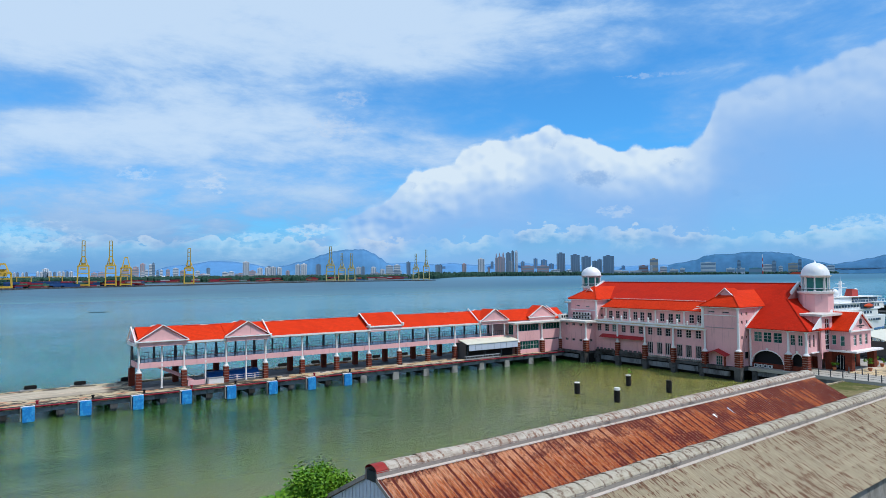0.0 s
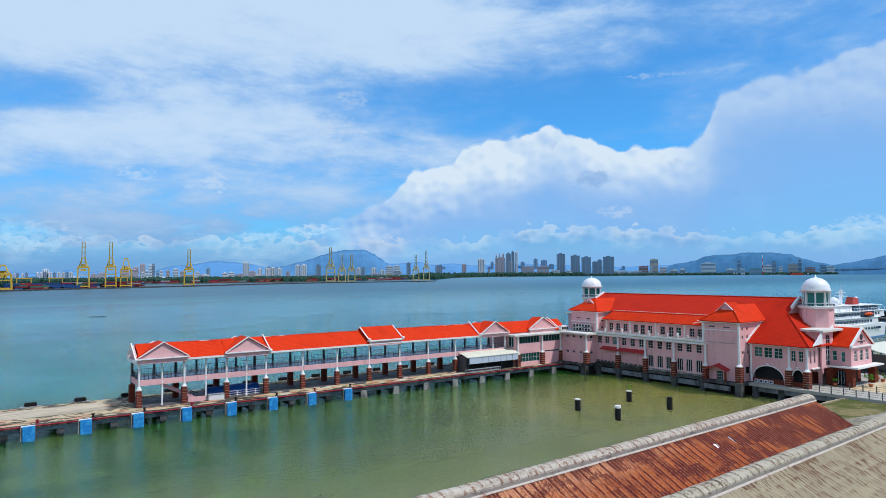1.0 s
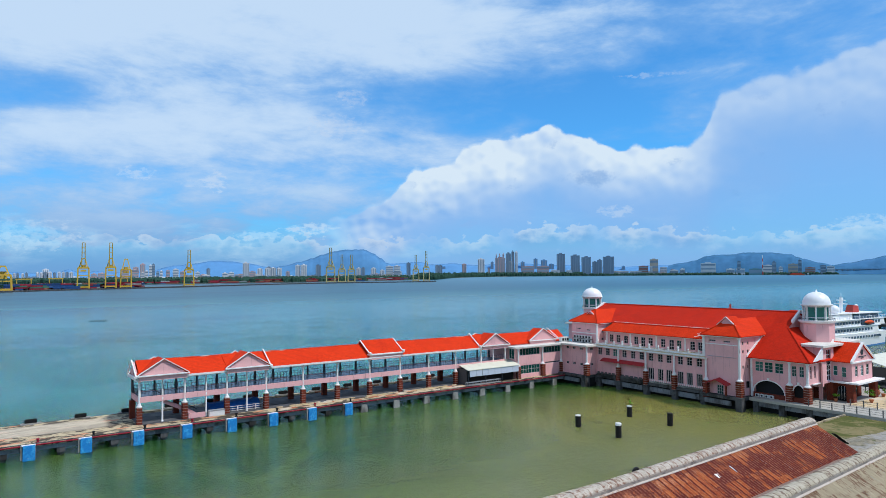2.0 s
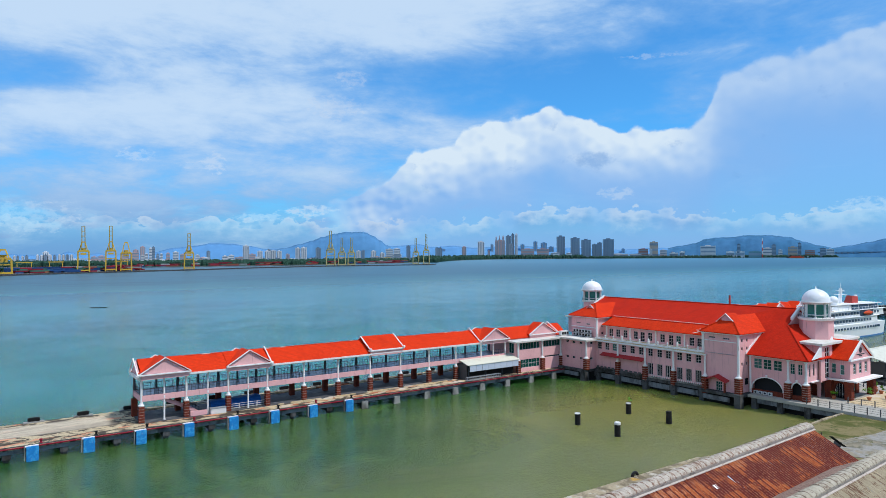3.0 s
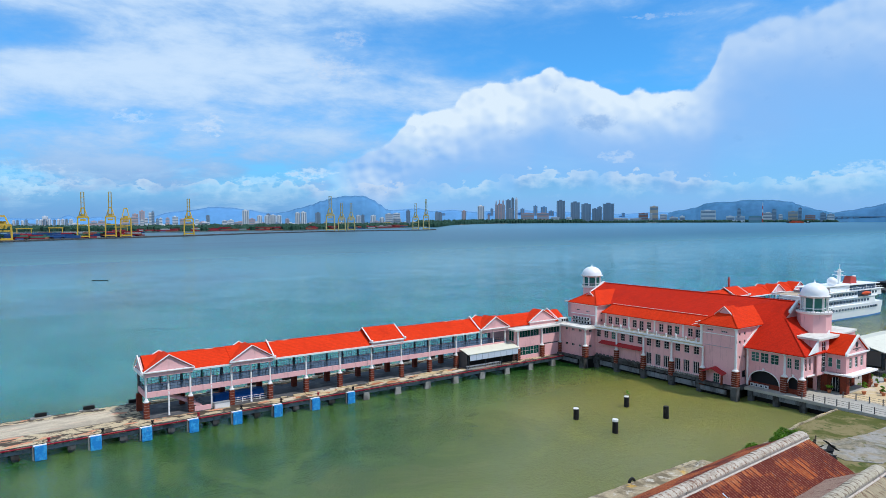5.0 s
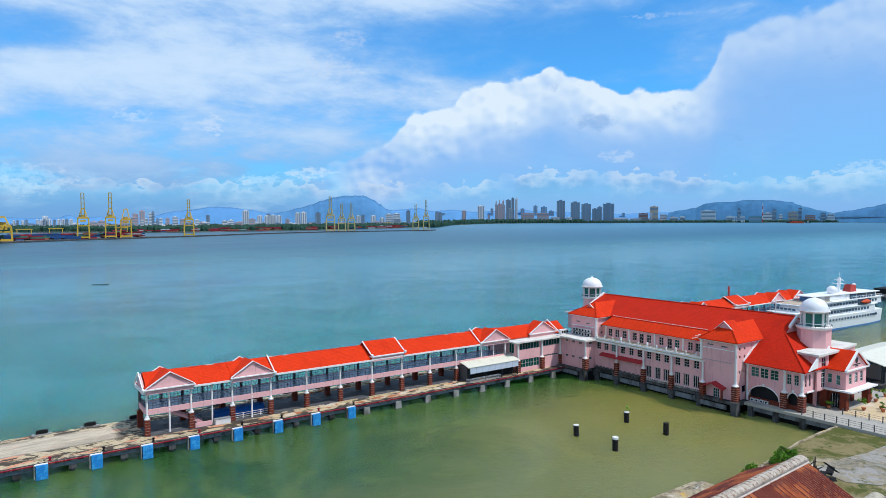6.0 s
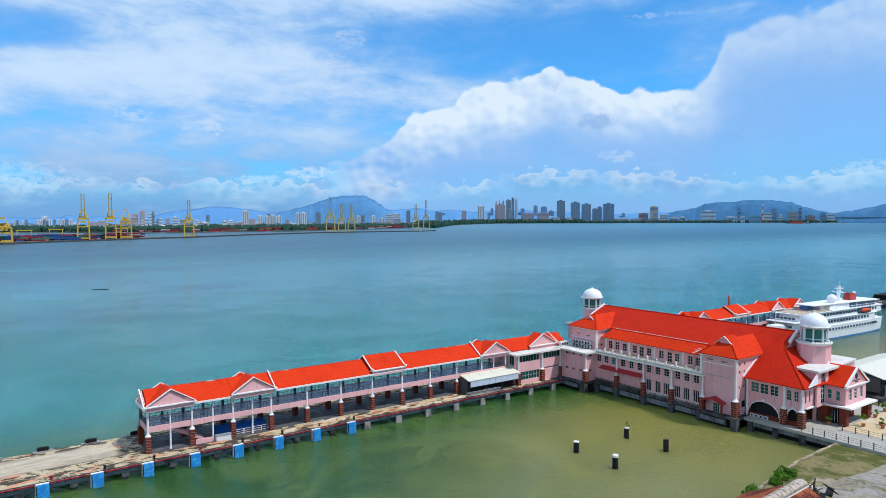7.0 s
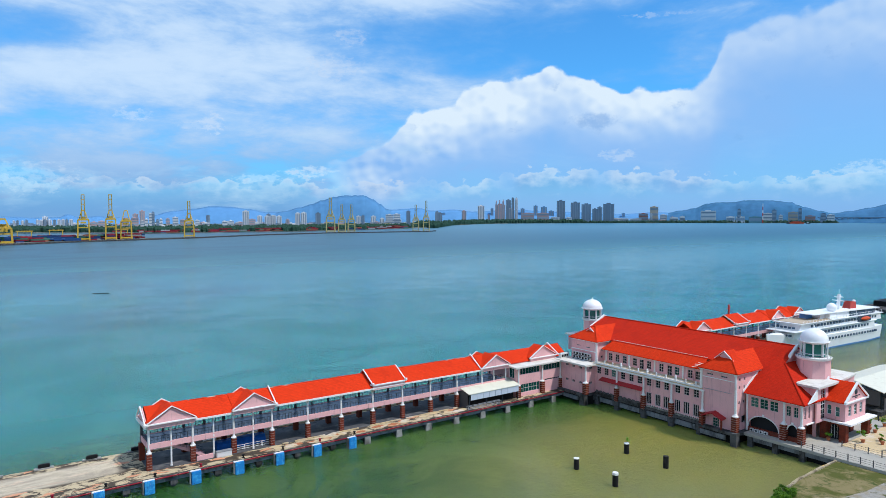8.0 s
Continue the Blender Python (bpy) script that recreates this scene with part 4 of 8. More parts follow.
# decks it stands on
for n, (xa, xb, ya, yb, zt) in enumerate(((121.0, 152.0, 80.3, 109.0, TZ), (119.6, 152.0, 71.6, 80.296, TZ + 0.02), (117.2, 152.0, 109.004, 140.0, TZ), (122.2, 152.0, 40.0, 71.596, TZ))):
    structure("terminal_deck_%d" % (n + 1), box(B(), xa, xb, ya, yb, zt - 0.55, zt), DARKCON if n != 3 else WALKWAY, "stained concrete deck of the terminal over the water", "deck")
    # black box set back under the deck in place of the gap's shade
    structure("terminal_skirt_%d" % (n + 1), box(B(), xa + 1.6, xb - 0.4, ya + (1.2 if n == 1 else 0), yb, -1.0, zt - 0.554), BLACK, "black set-back wall standing for the shade under the terminal", "foundation")

# hung edge beams and stub columns under the terminal's edge
sub_frame = thing("terminal_substructure", (121, 90, 0), "grey hung beams and tide-black stub columns under the terminal", "substructure")
for y in PEDS_LINE:
    part("stub_column", lathe(B(), FX_LINE, y, [(-1.5, 0.55), (TZ - 0.555, 0.55)], square=True), DARKCON, sub_frame)
    part("column_cap", box(B(), FX_LINE - 0.75, FX_LINE + 0.75, y - 0.75, y + 0.75, 0.9, TZ - 0.56), DARKCON, sub_frame)
for ya, yb in zip(PEDS_LINE[1:], PEDS_LINE):
    part("hung_beam", box(B(), FX_LINE - 0.1, FX_LINE + 0.25, ya + 0.8, yb - 0.8, 0.75, 1.75), BEAMGREY, sub_frame)
for y in (70.5, 65.5, 60.5, 54.5, 48.5):
    part("stub_column", lathe(B(), 122.9, y, [(-1.5, 0.5), (TZ - 0.555, 0.5)], square=True), DARKCON, sub_frame)
for ya, yb in ((65.9, 70.1), (60.9, 65.1), (54.9, 60.1), (48.9, 54.1)):
    part("hung_beam", box(B(), 122.7, 123.0, ya, yb, 1.1, TZ - 0.56), BEAMGREY, sub_frame)
part("corner_block", box(B(), 119.62, 120.9, 71.62, 72.9, -1.0, TZ - 0.54), DARKCON, sub_frame, "stained pale corner block")
part("corner_block", box(B(), 117.15, 118.6, 108.9, 110.4, -1.0, TZ - 0.56), DARKCON, sub_frame)
part("hung_beam", box(B(), 119.75, 120.1, 74.0, 79.6, 0.85, 1.75), BEAMGREY, sub_frame)
part("hung_beam", box(B(), 117.35, 117.7, 111.2, 117.0, 0.9, 1.75), BEAMGREY, sub_frame)

# pink link block at the pier's root
ZF = 9.2
holes = [(104.8, 111.1, 7.4, 9.0), (112.4, 118.0, 7.5, 9.0), (105.0, 111.1, 3.1, 5.1), (112.8, 118.0, 4.95, 5.35)]
part("wall", wall(B(), "y", 117.8, 103.6, 118.2, DZ, ZF, holes), PINK, term)
part("wall", wall(B(), "x", 103.6, 118.104, 128.5, DZ, ZF, [(118.6, 120.4, 6.6, 9.0)]), PINK, term)
window(term, "x", 103.6, 118.6, 120.4, 6.6, 9.0, 2, 1, GREENGLASS, WHITEFRAME)
window(term, "y", 117.8, 104.8, 111.1, 7.4, 9.0, 7, 1, GREENGLASS, FRAME)
window(term, "y", 117.8, 112.4, 118.0, 7.5, 9.0, 6, 1, GREENGLASS, FRAME)
window(term, "y", 117.8, 105.0, 111.1, 3.1, 5.1, 7, 2, GREENGLASS, FRAME)
window(term, "y", 117.8, 112.8, 118.0, 4.95, 5.35, 8, 1, GLASS, FRAME)
part("floor_slab", box(B(), 103.95, 122.5, 118.15, 128.4, 5.6, 5.9), DARKVOID, term)
bm = box(B(), 102.7, 118.9, 116.9, 120.6, ZF + 0.004, ZF + 0.35)
part("flat_roof", bm, ROOFSLAB, term, "pale flat concrete roof")
pedestal_column(term, 111.75, 117.55, DZ, 5.0, ZF, half=0.5)
pedestal_column(term, 104.0, 117.5, DZ, 5.0, ZF, half=0.45)
pedestal_column(term, 118.0, 117.6, DZ, 5.0, ZF, half=0.4)
bm = slab(slab(B(), [(102.0, GY0 + 0.3, 9.9), (122.6, GY0 + 0.3, 9.9), (122.6, GM, 12.28), (102.0, GM, 12.28)], 0.16), [(102.0, GY1 + 0.75, 9.9), (122.6, GY1 + 0.75, 9.9), (122.6, GM, 12.28), (102.0, GM, 12.28)], 0.16)
part("roof", bm, TILES, term)
part("wall", wall(B(), "y", GY0 + 0.5, 103.6, 122.3, ZF + 0.36, 9.9), PINK, term)
cross_gable(term, 110.0, 118.6, 10.5, 13.1, 120.0)
verge(term, 119.0, 10.3, 12.8)

# low corner block with the flat roof
holes = [(y - 0.45, y + 0.45, z - 0.3, z + 0.3) for y in (115.5, 113.4, 111.1) for z in (8.7, 5.05)]
part("wall", wall(B(), "x", 118.2, 109.4, 117.796, TZ, 9.3, holes), PINK, term)
for h in holes:
    window(term, "x", 118.2, *h, 2, 1, GLASS, FRAME)
holes = [(119.5, 120.5, z - 0.3, z + 0.3) for z in (8.7, 5.05)]
part("wall", wall(B(), "y", 109.4, 118.504, 122.4, TZ, 9.3, holes), PINK, term)
for h in holes:
    window(term, "y", 109.4, *h, 2, 1, GLASS, FRAME)
bm = box(B(), 117.3, 122.58, 108.6, 119.0, 9.304, 9.7)
part("flat_roof", bm, ROOFSLAB, term)
pedestal_column(term, 118.1, 109.3, TZ, 5.2, 9.3, half=0.55, r=0.22)

# north stair tower
NX, NY0, NY1, NZ = 122.6, 110.0, 118.2, 14.4
holes = [(115.3, 116.5, 12.75, 13.1), (112.2, 113.4, 12.6, 12.95)]
part("wall", wall(B(), "x", NX, NY0, NY1, 9.0, NZ, holes), PINK, term)
for h in holes:
    window(term, "x", NX, *h, 3, 1, GLASS, FRAME)
holes = [(124.2, 125.0, 12.2, 12.7), (126.2, 127.0, 12.2, 12.7), (124.2, 125.0, 10.4, 11.0), (126.2, 127.0, 10.4, 11.0)]
part("wall", wall(B(), "y", NY0, NX + 0.304, 133.0, TZ, NZ, holes), PINK, term)
for h in holes:
    window(term, "y", NY0, *h, 1, 1, GLASS, FRAME)
part("wall", wall(B(), "y", NY1 - 0.3, NX + 0.304, 140.0, TZ, NZ), PINK, term)
part("corner_column", lathe(B(), NX - 0.1, NY0 - 0.1, [(9.7, 0.26), (NZ - 0.3, 0.24), (NZ - 0.2, 0.36), (NZ, 0.4)], n=12), WHITE, term)
part("cornice", box(B(), NX - 0.55, 133.0, NY0 - 0.55, NY1 + 0.4, NZ + 0.004, NZ + 0.3), WHITE, term)
part("string_course", box(B(), NX - 0.12, NX - 0.003, NY0 + 0.2, NY1, 11.9, 12.1), WHITE, term)

# main front
FX = 121.5
PEDS = (102.3, 94.7, 87.4, 79.9)
WINS = (108.2, 105.9, 103.7, 101.0, 98.55, 96.2, 93.7, 91.3, 89.1, 86.3, 84.1, 81.8)
upper = [(y - 0.62, y + 0.62, 7.35, 9.0) for y in WINS]
lower = [(y - 0.72, y + 0.72, 3.3, 5.9) for y in WINS[6:]]
part("wall", wall(B(), "x", FX, 80.0, 109.396, TZ, 9.5, upper + lower), PINK, term)
for i, h in enumerate(upper):
    window(term, "x", FX, *h, 2, 3, TEALGLASS if i == 2 else GLASS, FRAME)
for h in lower:
    window(term, "x", FX, *h, 3, 1, GLASS, FRAME, bar_width=0.12)
for y in PEDS[:3]:
    pedestal_column(term, FX - 0.55, y, TZ - 0.9, 5.1, 9.5, half=0.44, r=0.22)
pedestal_column(term, FX - 0.9, 79.7, TZ - 0.9, 5.1, 9.5, half=0.5, r=0.22)
# red awnings and blocked arches below them
bm = slab(B(), [(FX, 94.9, 6.75), (FX, 107.2, 6.75), (FX - 1.3, 107.2, 6.15), (FX - 1.3, 94.9, 6.15)], 0.08)
part("awning", bm, REDCANOPY, term, "faded red sheet awning")
for ya, yb in ((95.3, 101.6), (103.0, 108.6)):
    part("low_wall", box(B(), FX - 0.9, FX - 0.02, ya, yb, TZ + 0.004, TZ + 0.5), DARKCON, term)
    bm = B()
    for k in range(5):
        box(bm, FX - 0.86 + 0.02 * k, FX - 0.8 + 0.02 * k, ya + (yb - ya) * k / 5 + 0.2, ya + (yb - ya) * (k + 1) / 5 - 0.2, TZ + 0.504, TZ + 0.95)
    part("louvre", bm, DARKPOST, term)
# ledge with air units below the windows
bm = B()
for ya, yb in ((80.6, 86.6), (88.2, 93.9)):
    box(bm, FX - 0.5, FX - 0.004, ya, yb, TZ + 0.1, TZ + 0.45)
part("ledge", bm, CONCRETE, term)
bm = B()
for k in range(28):
    y = 80.8 + 0.47 * k
    if not 86.6 < y < 88.2:
        bar(bm, (FX - 0.45, y, TZ + 0.45), (FX - 0.45, y, TZ + 0.85), 0.05, 5)
part("ledge_balusters", bm, WHITE, term)
# balcony
part("balcony_slab", box(B(), FX - 0.55, 125.0, 80.0, 109.9, 9.504, 9.75), PAVING, term, "pale balcony floor")
part("balcony_moulding", box(B(), FX - 0.7, FX - 0.3, 80.0, 109.3, 9.2, 9.5), WHITE, term)
part("parapet", box(B(), FX - 0.5, FX - 0.25, 80.2, 109.2, 9.754, 10.1), WHITE, term)
bm = B()
for i in range(13):
    y = 81.2 + 2.35 * i
    bar(bm, (FX - 0.38, y, 10.35), (FX - 0.38, min(y + 2.3, 109.2), 10.35), 0.03, 5)
part("balcony_rail", bm, WHITE, term)
for i in range(12):
    y = 81.6 + 2.45 * i
    big = i % 3 == 2
    part("finial", lathe(B(), FX - 0.38, y, [(10.1, 0.2), (10.5, 0.2), (10.54, 0.28), (10.62, 0.28), (10.7, 0.12), (10.85, 0.24), (11.05, 0.2), (11.25, 0.03)] if big else [(10.1, 0.15), (10.4, 0.15), (10.45, 0.08), (10.6, 0.2), (10.8, 0.16), (10.95, 0.02)], n=8), WHITE, term)
# upper storey set back behind the balcony
UX = 125.0
UW = (107.7, 105.6, 103.4, 100.45, 98.5, 96.45, 93.1, 90.9, 89.0, 85.7, 83.8)
up = [(y - 0.6, y + 0.6, 9.76 if i in (4, 7) else 10.15, 11.95) for i, y in enumerate(UW)]
part("wall", wall(B(), "x", UX, 80.0, 109.996, 9.754, 12.6, up), PINK, term)
for i, h in enumerate(up):
    window(term, "x", UX, *h, 2, 3, GREENGLASS if i == 8 else GLASS, FRAME)
for y in (109.0, 102.0, 94.8, 87.4):
    part("pilaster", box(B(), UX - 0.14, UX - 0.003, y - 0.18, y + 0.18, 9.76, 12.5), WHITE, term)
part("eaves_cornice", box(B(), UX - 0.85, UX + 0.1, 80.6, 109.9, 12.604, 12.85), WHITE, term)

# main roof
RX, RZ = 136.5, 18.5
SY, NY = 68.8, 119.8
bm = slab(B(), [(123.9, 81.6, 12.88), (123.9, 109.6, 12.88), (127.2, 108.6, 14.75), (127.2, 83.0, 14.75)], 0.16)
part("lower_roof", bm, TILES, term)
part("ridge_flashing", bar(B(), (127.2, 83.0, 14.82), (127.2, 108.6, 14.82), 0.06, 6), ROOFSLAB, term)
TOWER_MID = 76.45
bm = slab(B(), [(126.9, TOWER_MID, 14.68), (126.9, 110.2, 14.68), (RX, NY, RZ), (RX, TOWER_MID, RZ)], 0.18)
slab(bm, [(129.9, 72.6, 14.29), (RX, 72.6, RZ), (133.5, TOWER_MID, 17.3)], 0.18)
slab(bm, [(RX, 72.6, RZ), (RX, TOWER_MID, RZ), (133.5, TOWER_MID, 17.3)], 0.18)
slab(bm, [(131.0, NY, 16.3), (126.9, 110.2, 14.68), (RX, NY, RZ)], 0.18)
slab(bm, [(149.2, SY, 12.9), (149.2, NY, 12.9), (RX, NY, RZ), (RX, SY, RZ)], 0.18)
part("main_roof", bm, OLDTILES, term)
part("ridge_tiles", bar(B(), (RX, SY, RZ + 0.02), (RX, NY, RZ + 0.02), 0.16, 8), OLDTILES, term)
for y, s, xv, zv, zw in ((SY, -1, 133.4, 16.4, 14.5), (NY, 1, 131.2, 15.75, 15.9)):
    part("gable_wall", prism(B(), [(131.0, y - 0.2 * s, 9.9), (131.0, y - 0.2 * s, TZ), (148.6, y - 0.2 * s, TZ), (148.6, y - 0.2 * s, 12.8), (RX, y - 0.2 * s, RZ - 0.25), (131.0, y - 0.2 * s, zw), (127.0, y - 0.2 * s, 11.9), (124.8, y - 0.2 * s, 9.9)], (0, -0.3 * s, 0)), PINK, term)
    bm = B()
    prism(bm, [(xv, y + 0.3 * s, zv), (RX, y + 0.3 * s, RZ - 0.05), (RX, y + 0.3 * s, RZ + 0.45), (xv, y + 0.3 * s, zv + 0.6)], (0, -0.45 * s, 0))
    prism(bm, [(149.4, y + 0.3 * s, 12.7), (RX, y + 0.3 * s, RZ - 0.05), (RX, y + 0.3 * s, RZ + 0.45), (149.4, y + 0.3 * s, 13.2)], (0, -0.45 * s, 0))
    part("verge", bm, WHITE, term)
part("wall", wall(B(), "x", 148.6, SY, NY, TZ, 12.8), PINK, term)


def hip_wing(x0, y0, y1, z, ridge_z, back):
    """A hipped roof that runs from the front back into the main roof."""
    ym, reach = (y0 + y1) / 2, (y1 - y0) / 2
    bm = slab(B(), [(x0, y0, z), (x0, y1, z), (x0 + reach, ym, ridge_z)], 0.16)
    slab(bm, [(x0, y0, z), (x0 + reach, ym, ridge_z), (back, ym, ridge_z), (back, y0, z)], 0.16)
    slab(bm, [(x0, y1, z), (x0 + reach, ym, ridge_z), (back, ym, ridge_z), (back, y1, z)], 0.16)
    part("tower_roof", bm, TILES, term)
    bm = B()
    bar(bm, (x0, y0, z + 0.04), (x0 + reach, ym, ridge_z + 0.06), 0.12, 6)
    bar(bm, (x0, y1, z + 0.04), (x0 + reach, ym, ridge_z + 0.06), 0.12, 6)
    part("hip_tiles", bm, TILES, term)


def gablet(x, y, z, half, height, reach):
    part("gablet", prism(B(), [(x, y - half, z), (x, y + half, z), (x, y, z + height)], (0.15, 0, 0)), PINK, term)
    bm = B()
    for s in (-1, 1):
        slab(bm, [(x - 0.15, y + s * (half + 0.2), z), (x - 0.15, y, z + height + 0.12), (x + reach, y, z + height + 0.12), (x + reach, y + s * (half + 0.2), z)], 0.1)
    part("gablet_roof", bm, TILES, term)
    bm = B()
    for s in (-1, 1):
        prism(bm, [(x - 0.28, y + s * (half + 0.25), z - 0.02), (x - 0.28, y, z + height + 0.03), (x - 0.28, y, z + height + 0.17), (x - 0.28, y + s * (half + 0.25), z + 0.1)], (0.2, 0, 0))
    part("gablet_verge", bm, WHITE, term)


hip_wing(NX - 0.6, NY0 - 0.6, NY1 + 0.5, NZ + 0.3, 17.6, 134.5)
gablet(125.0, 114.1, 15.9, 1.5, 1.3, 3.0)

# south stair tower
SX, S0, S1, SZ = 121.0, 72.7, 80.2, 13.9
holes = [(77.7, 79.1, 12.9, 13.25), (74.6, 76.0, 12.85, 13.2), (76.2, 77.6, TZ, 4.4)]
part("wall", wall(B(), "x", SX, S0, S1, TZ, SZ, holes), PINK, term)
for h in holes[:2]:
    window(term, "x", SX, *h, 3, 1, GLASS, FRAME)
window(term, "x", SX, *holes[2], 3, 3, GREENGLASS, FRAME)
holes = [(x - 0.28, x + 0.28, z - 0.32, z + 0.32) for x in (122.3, 124.0) for z in (12.8, 11.2, 8.2)] + [(123.2, 124.6, 4.0, 5.4)]
part("wall", wall(B(), "y", S0, SX + 0.304, 130.0, TZ, SZ + 0.4, holes), PINK, term)
for h in holes:
    window(term, "y", S0, *h, 1, 1, GLASS, FRAME)
part("wall", wall(B(), "y", S1 - 0.3, SX + 0.304, 128.0, 9.5, SZ), PINK, term)
part("corner_column", lathe(B(), SX - 0.05, S1 + 0.1, [(9.8, 0.3), (SZ - 0.3, 0.28), (SZ - 0.1, 0.42), (SZ, 0.42)], n=12), WHITE, term)
pedestal_column(term, SX - 0.1, S0 - 0.05, TZ, 5.6, SZ, half=0.58, r=0.25)
part("cornice", box(B(), SX - 0.5, 129.6, S0 - 0.5, S1 + 0.5, SZ + 0.004, SZ + 0.3), WHITE, term)
part("string_course", box(B(), SX - 0.1, SX - 0.003, S0 + 0.4, S1 - 0.2, 12.35, 12.5), WHITE, term)
part("drain_pipe", bar(B(), (SX - 0.08, S0 + 0.8, 10.0), (SX - 0.08, S1 - 0.6, 10.0), 0.05, 5), GREY, term)
hip_wing(SX - 0.6, S0 - 0.6, S1 + 0.6, SZ + 0.32, 17.3, 133.5)
gablet(123.4, 76.75, 15.95, 1.85, 1.7, 3.4)
bm = slab(slab(B(), [(SX - 1.5, 74.6, 4.6), (SX - 1.5, 77.0, 5.6), (SX, 77.0, 5.9), (SX, 74.6, 4.9)], 0.1), [(SX - 1.5, 79.4, 4.6), (SX - 1.5, 77.0, 5.6), (SX, 77.0, 5.9), (SX, 79.4, 4.9)], 0.1)
part("porch_canopy", bm, REDCANOPY, term, "small dark red gabled canopy")
for y in (74.9, 79.1):
    part("porch_post", box(B(), SX - 1.4, SX - 1.1, y - 0.15, y + 0.15, TZ, 4.55), BRICK, term)

# south wing with arches
WX0, W0, W1, WZ = 124.3, 61.5, 72.4, 9.9


def arch_wall(bm, x, y0, y1, z0, z1, arches, thick=0.4):
    """A wall on x with round-headed openings: (middle, half width, springing, crown)."""
    edges = {y0, y1}
    for yc, half, spring, crown in arches:
        edges.update(yc - half + 2 * half * k / 14 for k in range(15))
    ys = sorted(edges)

    def under(y):
        for yc, half, spring, crown in arches:
            if abs(y - yc) <= half + 1e-6:
                return spring + (crown - spring) * math.sqrt(max(0.0, 1 - ((y - yc) / half) ** 2))
        return z0
    for a, b in zip(ys, ys[1:]):
        mid = under((a + b) / 2)
        za, zb = (under(a), under(b)) if mid > z0 else (z0, z0)
        hexa(bm, [(x, a, za), (x + thick, a, za), (x + thick, b, zb), (x, b, zb), (x, a, z1), (x + thick, a, z1), (x + thick, b, z1), (x, b, z1)])
    return bm


ARCHES = [(68.85, 3.1, 3.5, 5.95), (63.15, 1.25, 3.7, 5.85)]
part("arch_wall", arch_wall(B(), WX0, W0, W1, TZ, 6.4, ARCHES), PINK, term)
for yc, half, spring, crown in ARCHES:
    bm = B()
    pts = [(yc + half * math.cos(math.pi * k / 16), spring + (crown - spring) * math.sin(math.pi * k / 16)) for k in range(17)]
    for (ya, za), (yb, zb) in zip(pts, pts[1:]):
        bar(bm, (WX0 - 0.03, ya, za), (WX0 - 0.03, yb, zb), 0.11, 6)
    lathe(bm, WX0 - 0.05, yc, [(crown - 0.05, 0.14), (crown + 0.45, 0.2)], square=True)
    part("arch_moulding", bm, WHITE, term)
for yc, half, spring, crown in ARCHES:
    part("arch_sill", box(B(), WX0 + 0.05, WX0 + 0.38, yc - half, yc + half, TZ, TZ + 0.85), BRICK, term)
# dark panel close behind the arches in place of their unlit depth
part("arch_recess", box(B(), WX0 + 1.3, WX0 + 1.4, W0 + 0.4, W1 - 0.3, TZ, 6.3), DARKVOID, term)
wins = [(y - 0.8, y + 0.8, 7.5, 9.4) for y in (70.7, 68.8, 66.8)] + [(y - 0.42, y + 0.42, 7.3, 9.25) for y in (64.0, 62.6)]
part("wall", wall(B(), "x", WX0, W0, W1, 6.404, WZ, wins), PINK, term)
for i, h in enumerate(wins):
    window(term, "x", WX0, *h, 2, 3, TEALGLASS if i == 0 else GREENGLASS, FRAME)
holes = [(125.3, 125.9, 7.0, 9.3), (126.8, 127.4, 7.0, 9.3)]
part("wall", wall(B(), "y", W0, WX0 + 0.304, 129.4, 5.9, WZ, holes), PINK, term)
for h in holes:
    window(term, "y", W0, *h, 1, 3, GLASS, FRAME)
pedestal_column(term, WX0 - 0.05, W0, TZ, 5.6, WZ, half=0.56, r=0.24)
pedestal_column(term, WX0 - 0.1, 64.75, TZ, 5.6, WZ, half=0.56, r=0.22)
part("slim_column", lathe(B(), WX0 - 0.05, W1 - 0.2, [(TZ, 0.2), (WZ, 0.2)], n=10), WHITE, term)
part("eaves_cornice", box(B(), WX0 - 0.75, 129.6, W0 - 0.75, W1 - 0.1, WZ + 0.004, WZ + 0.22), WHITE, term)
bm = slab(B(), [(WX0 - 0.85, W0 - 0.85, WZ + 0.26), (WX0 - 0.85, W1 + 0.2, WZ + 0.26), (RX, W1 + 0.2, RZ), (RX, SY, RZ), (131.9, SY, 15.57)], 0.16)
slab(bm, [(WX0 - 0.85, W0 - 0.85, WZ + 0.26), (131.9, SY, 15.57), (140.0, SY, 15.57), (140.0, W0 - 0.85, WZ + 0.26)], 0.16)
part("wing_roof", bm, OLDTILES, term)
part("hip_tiles", bar(B(), (WX0 - 0.85, W0 - 0.85, WZ + 0.3), (131.9, SY, 15.63), 0.12, 6), OLDTILES, term)
part("parapet_verge", prism(B(), [(WX0 - 0.9, W1 + 0.1, WZ + 0.2), (129.7, W1 + 0.1, 14.05), (129.7, W1 + 0.1, 14.5), (WX0 - 0.9, W1 + 0.1, WZ + 0.6)], (0, 0.19, 0)), WHITE, term)
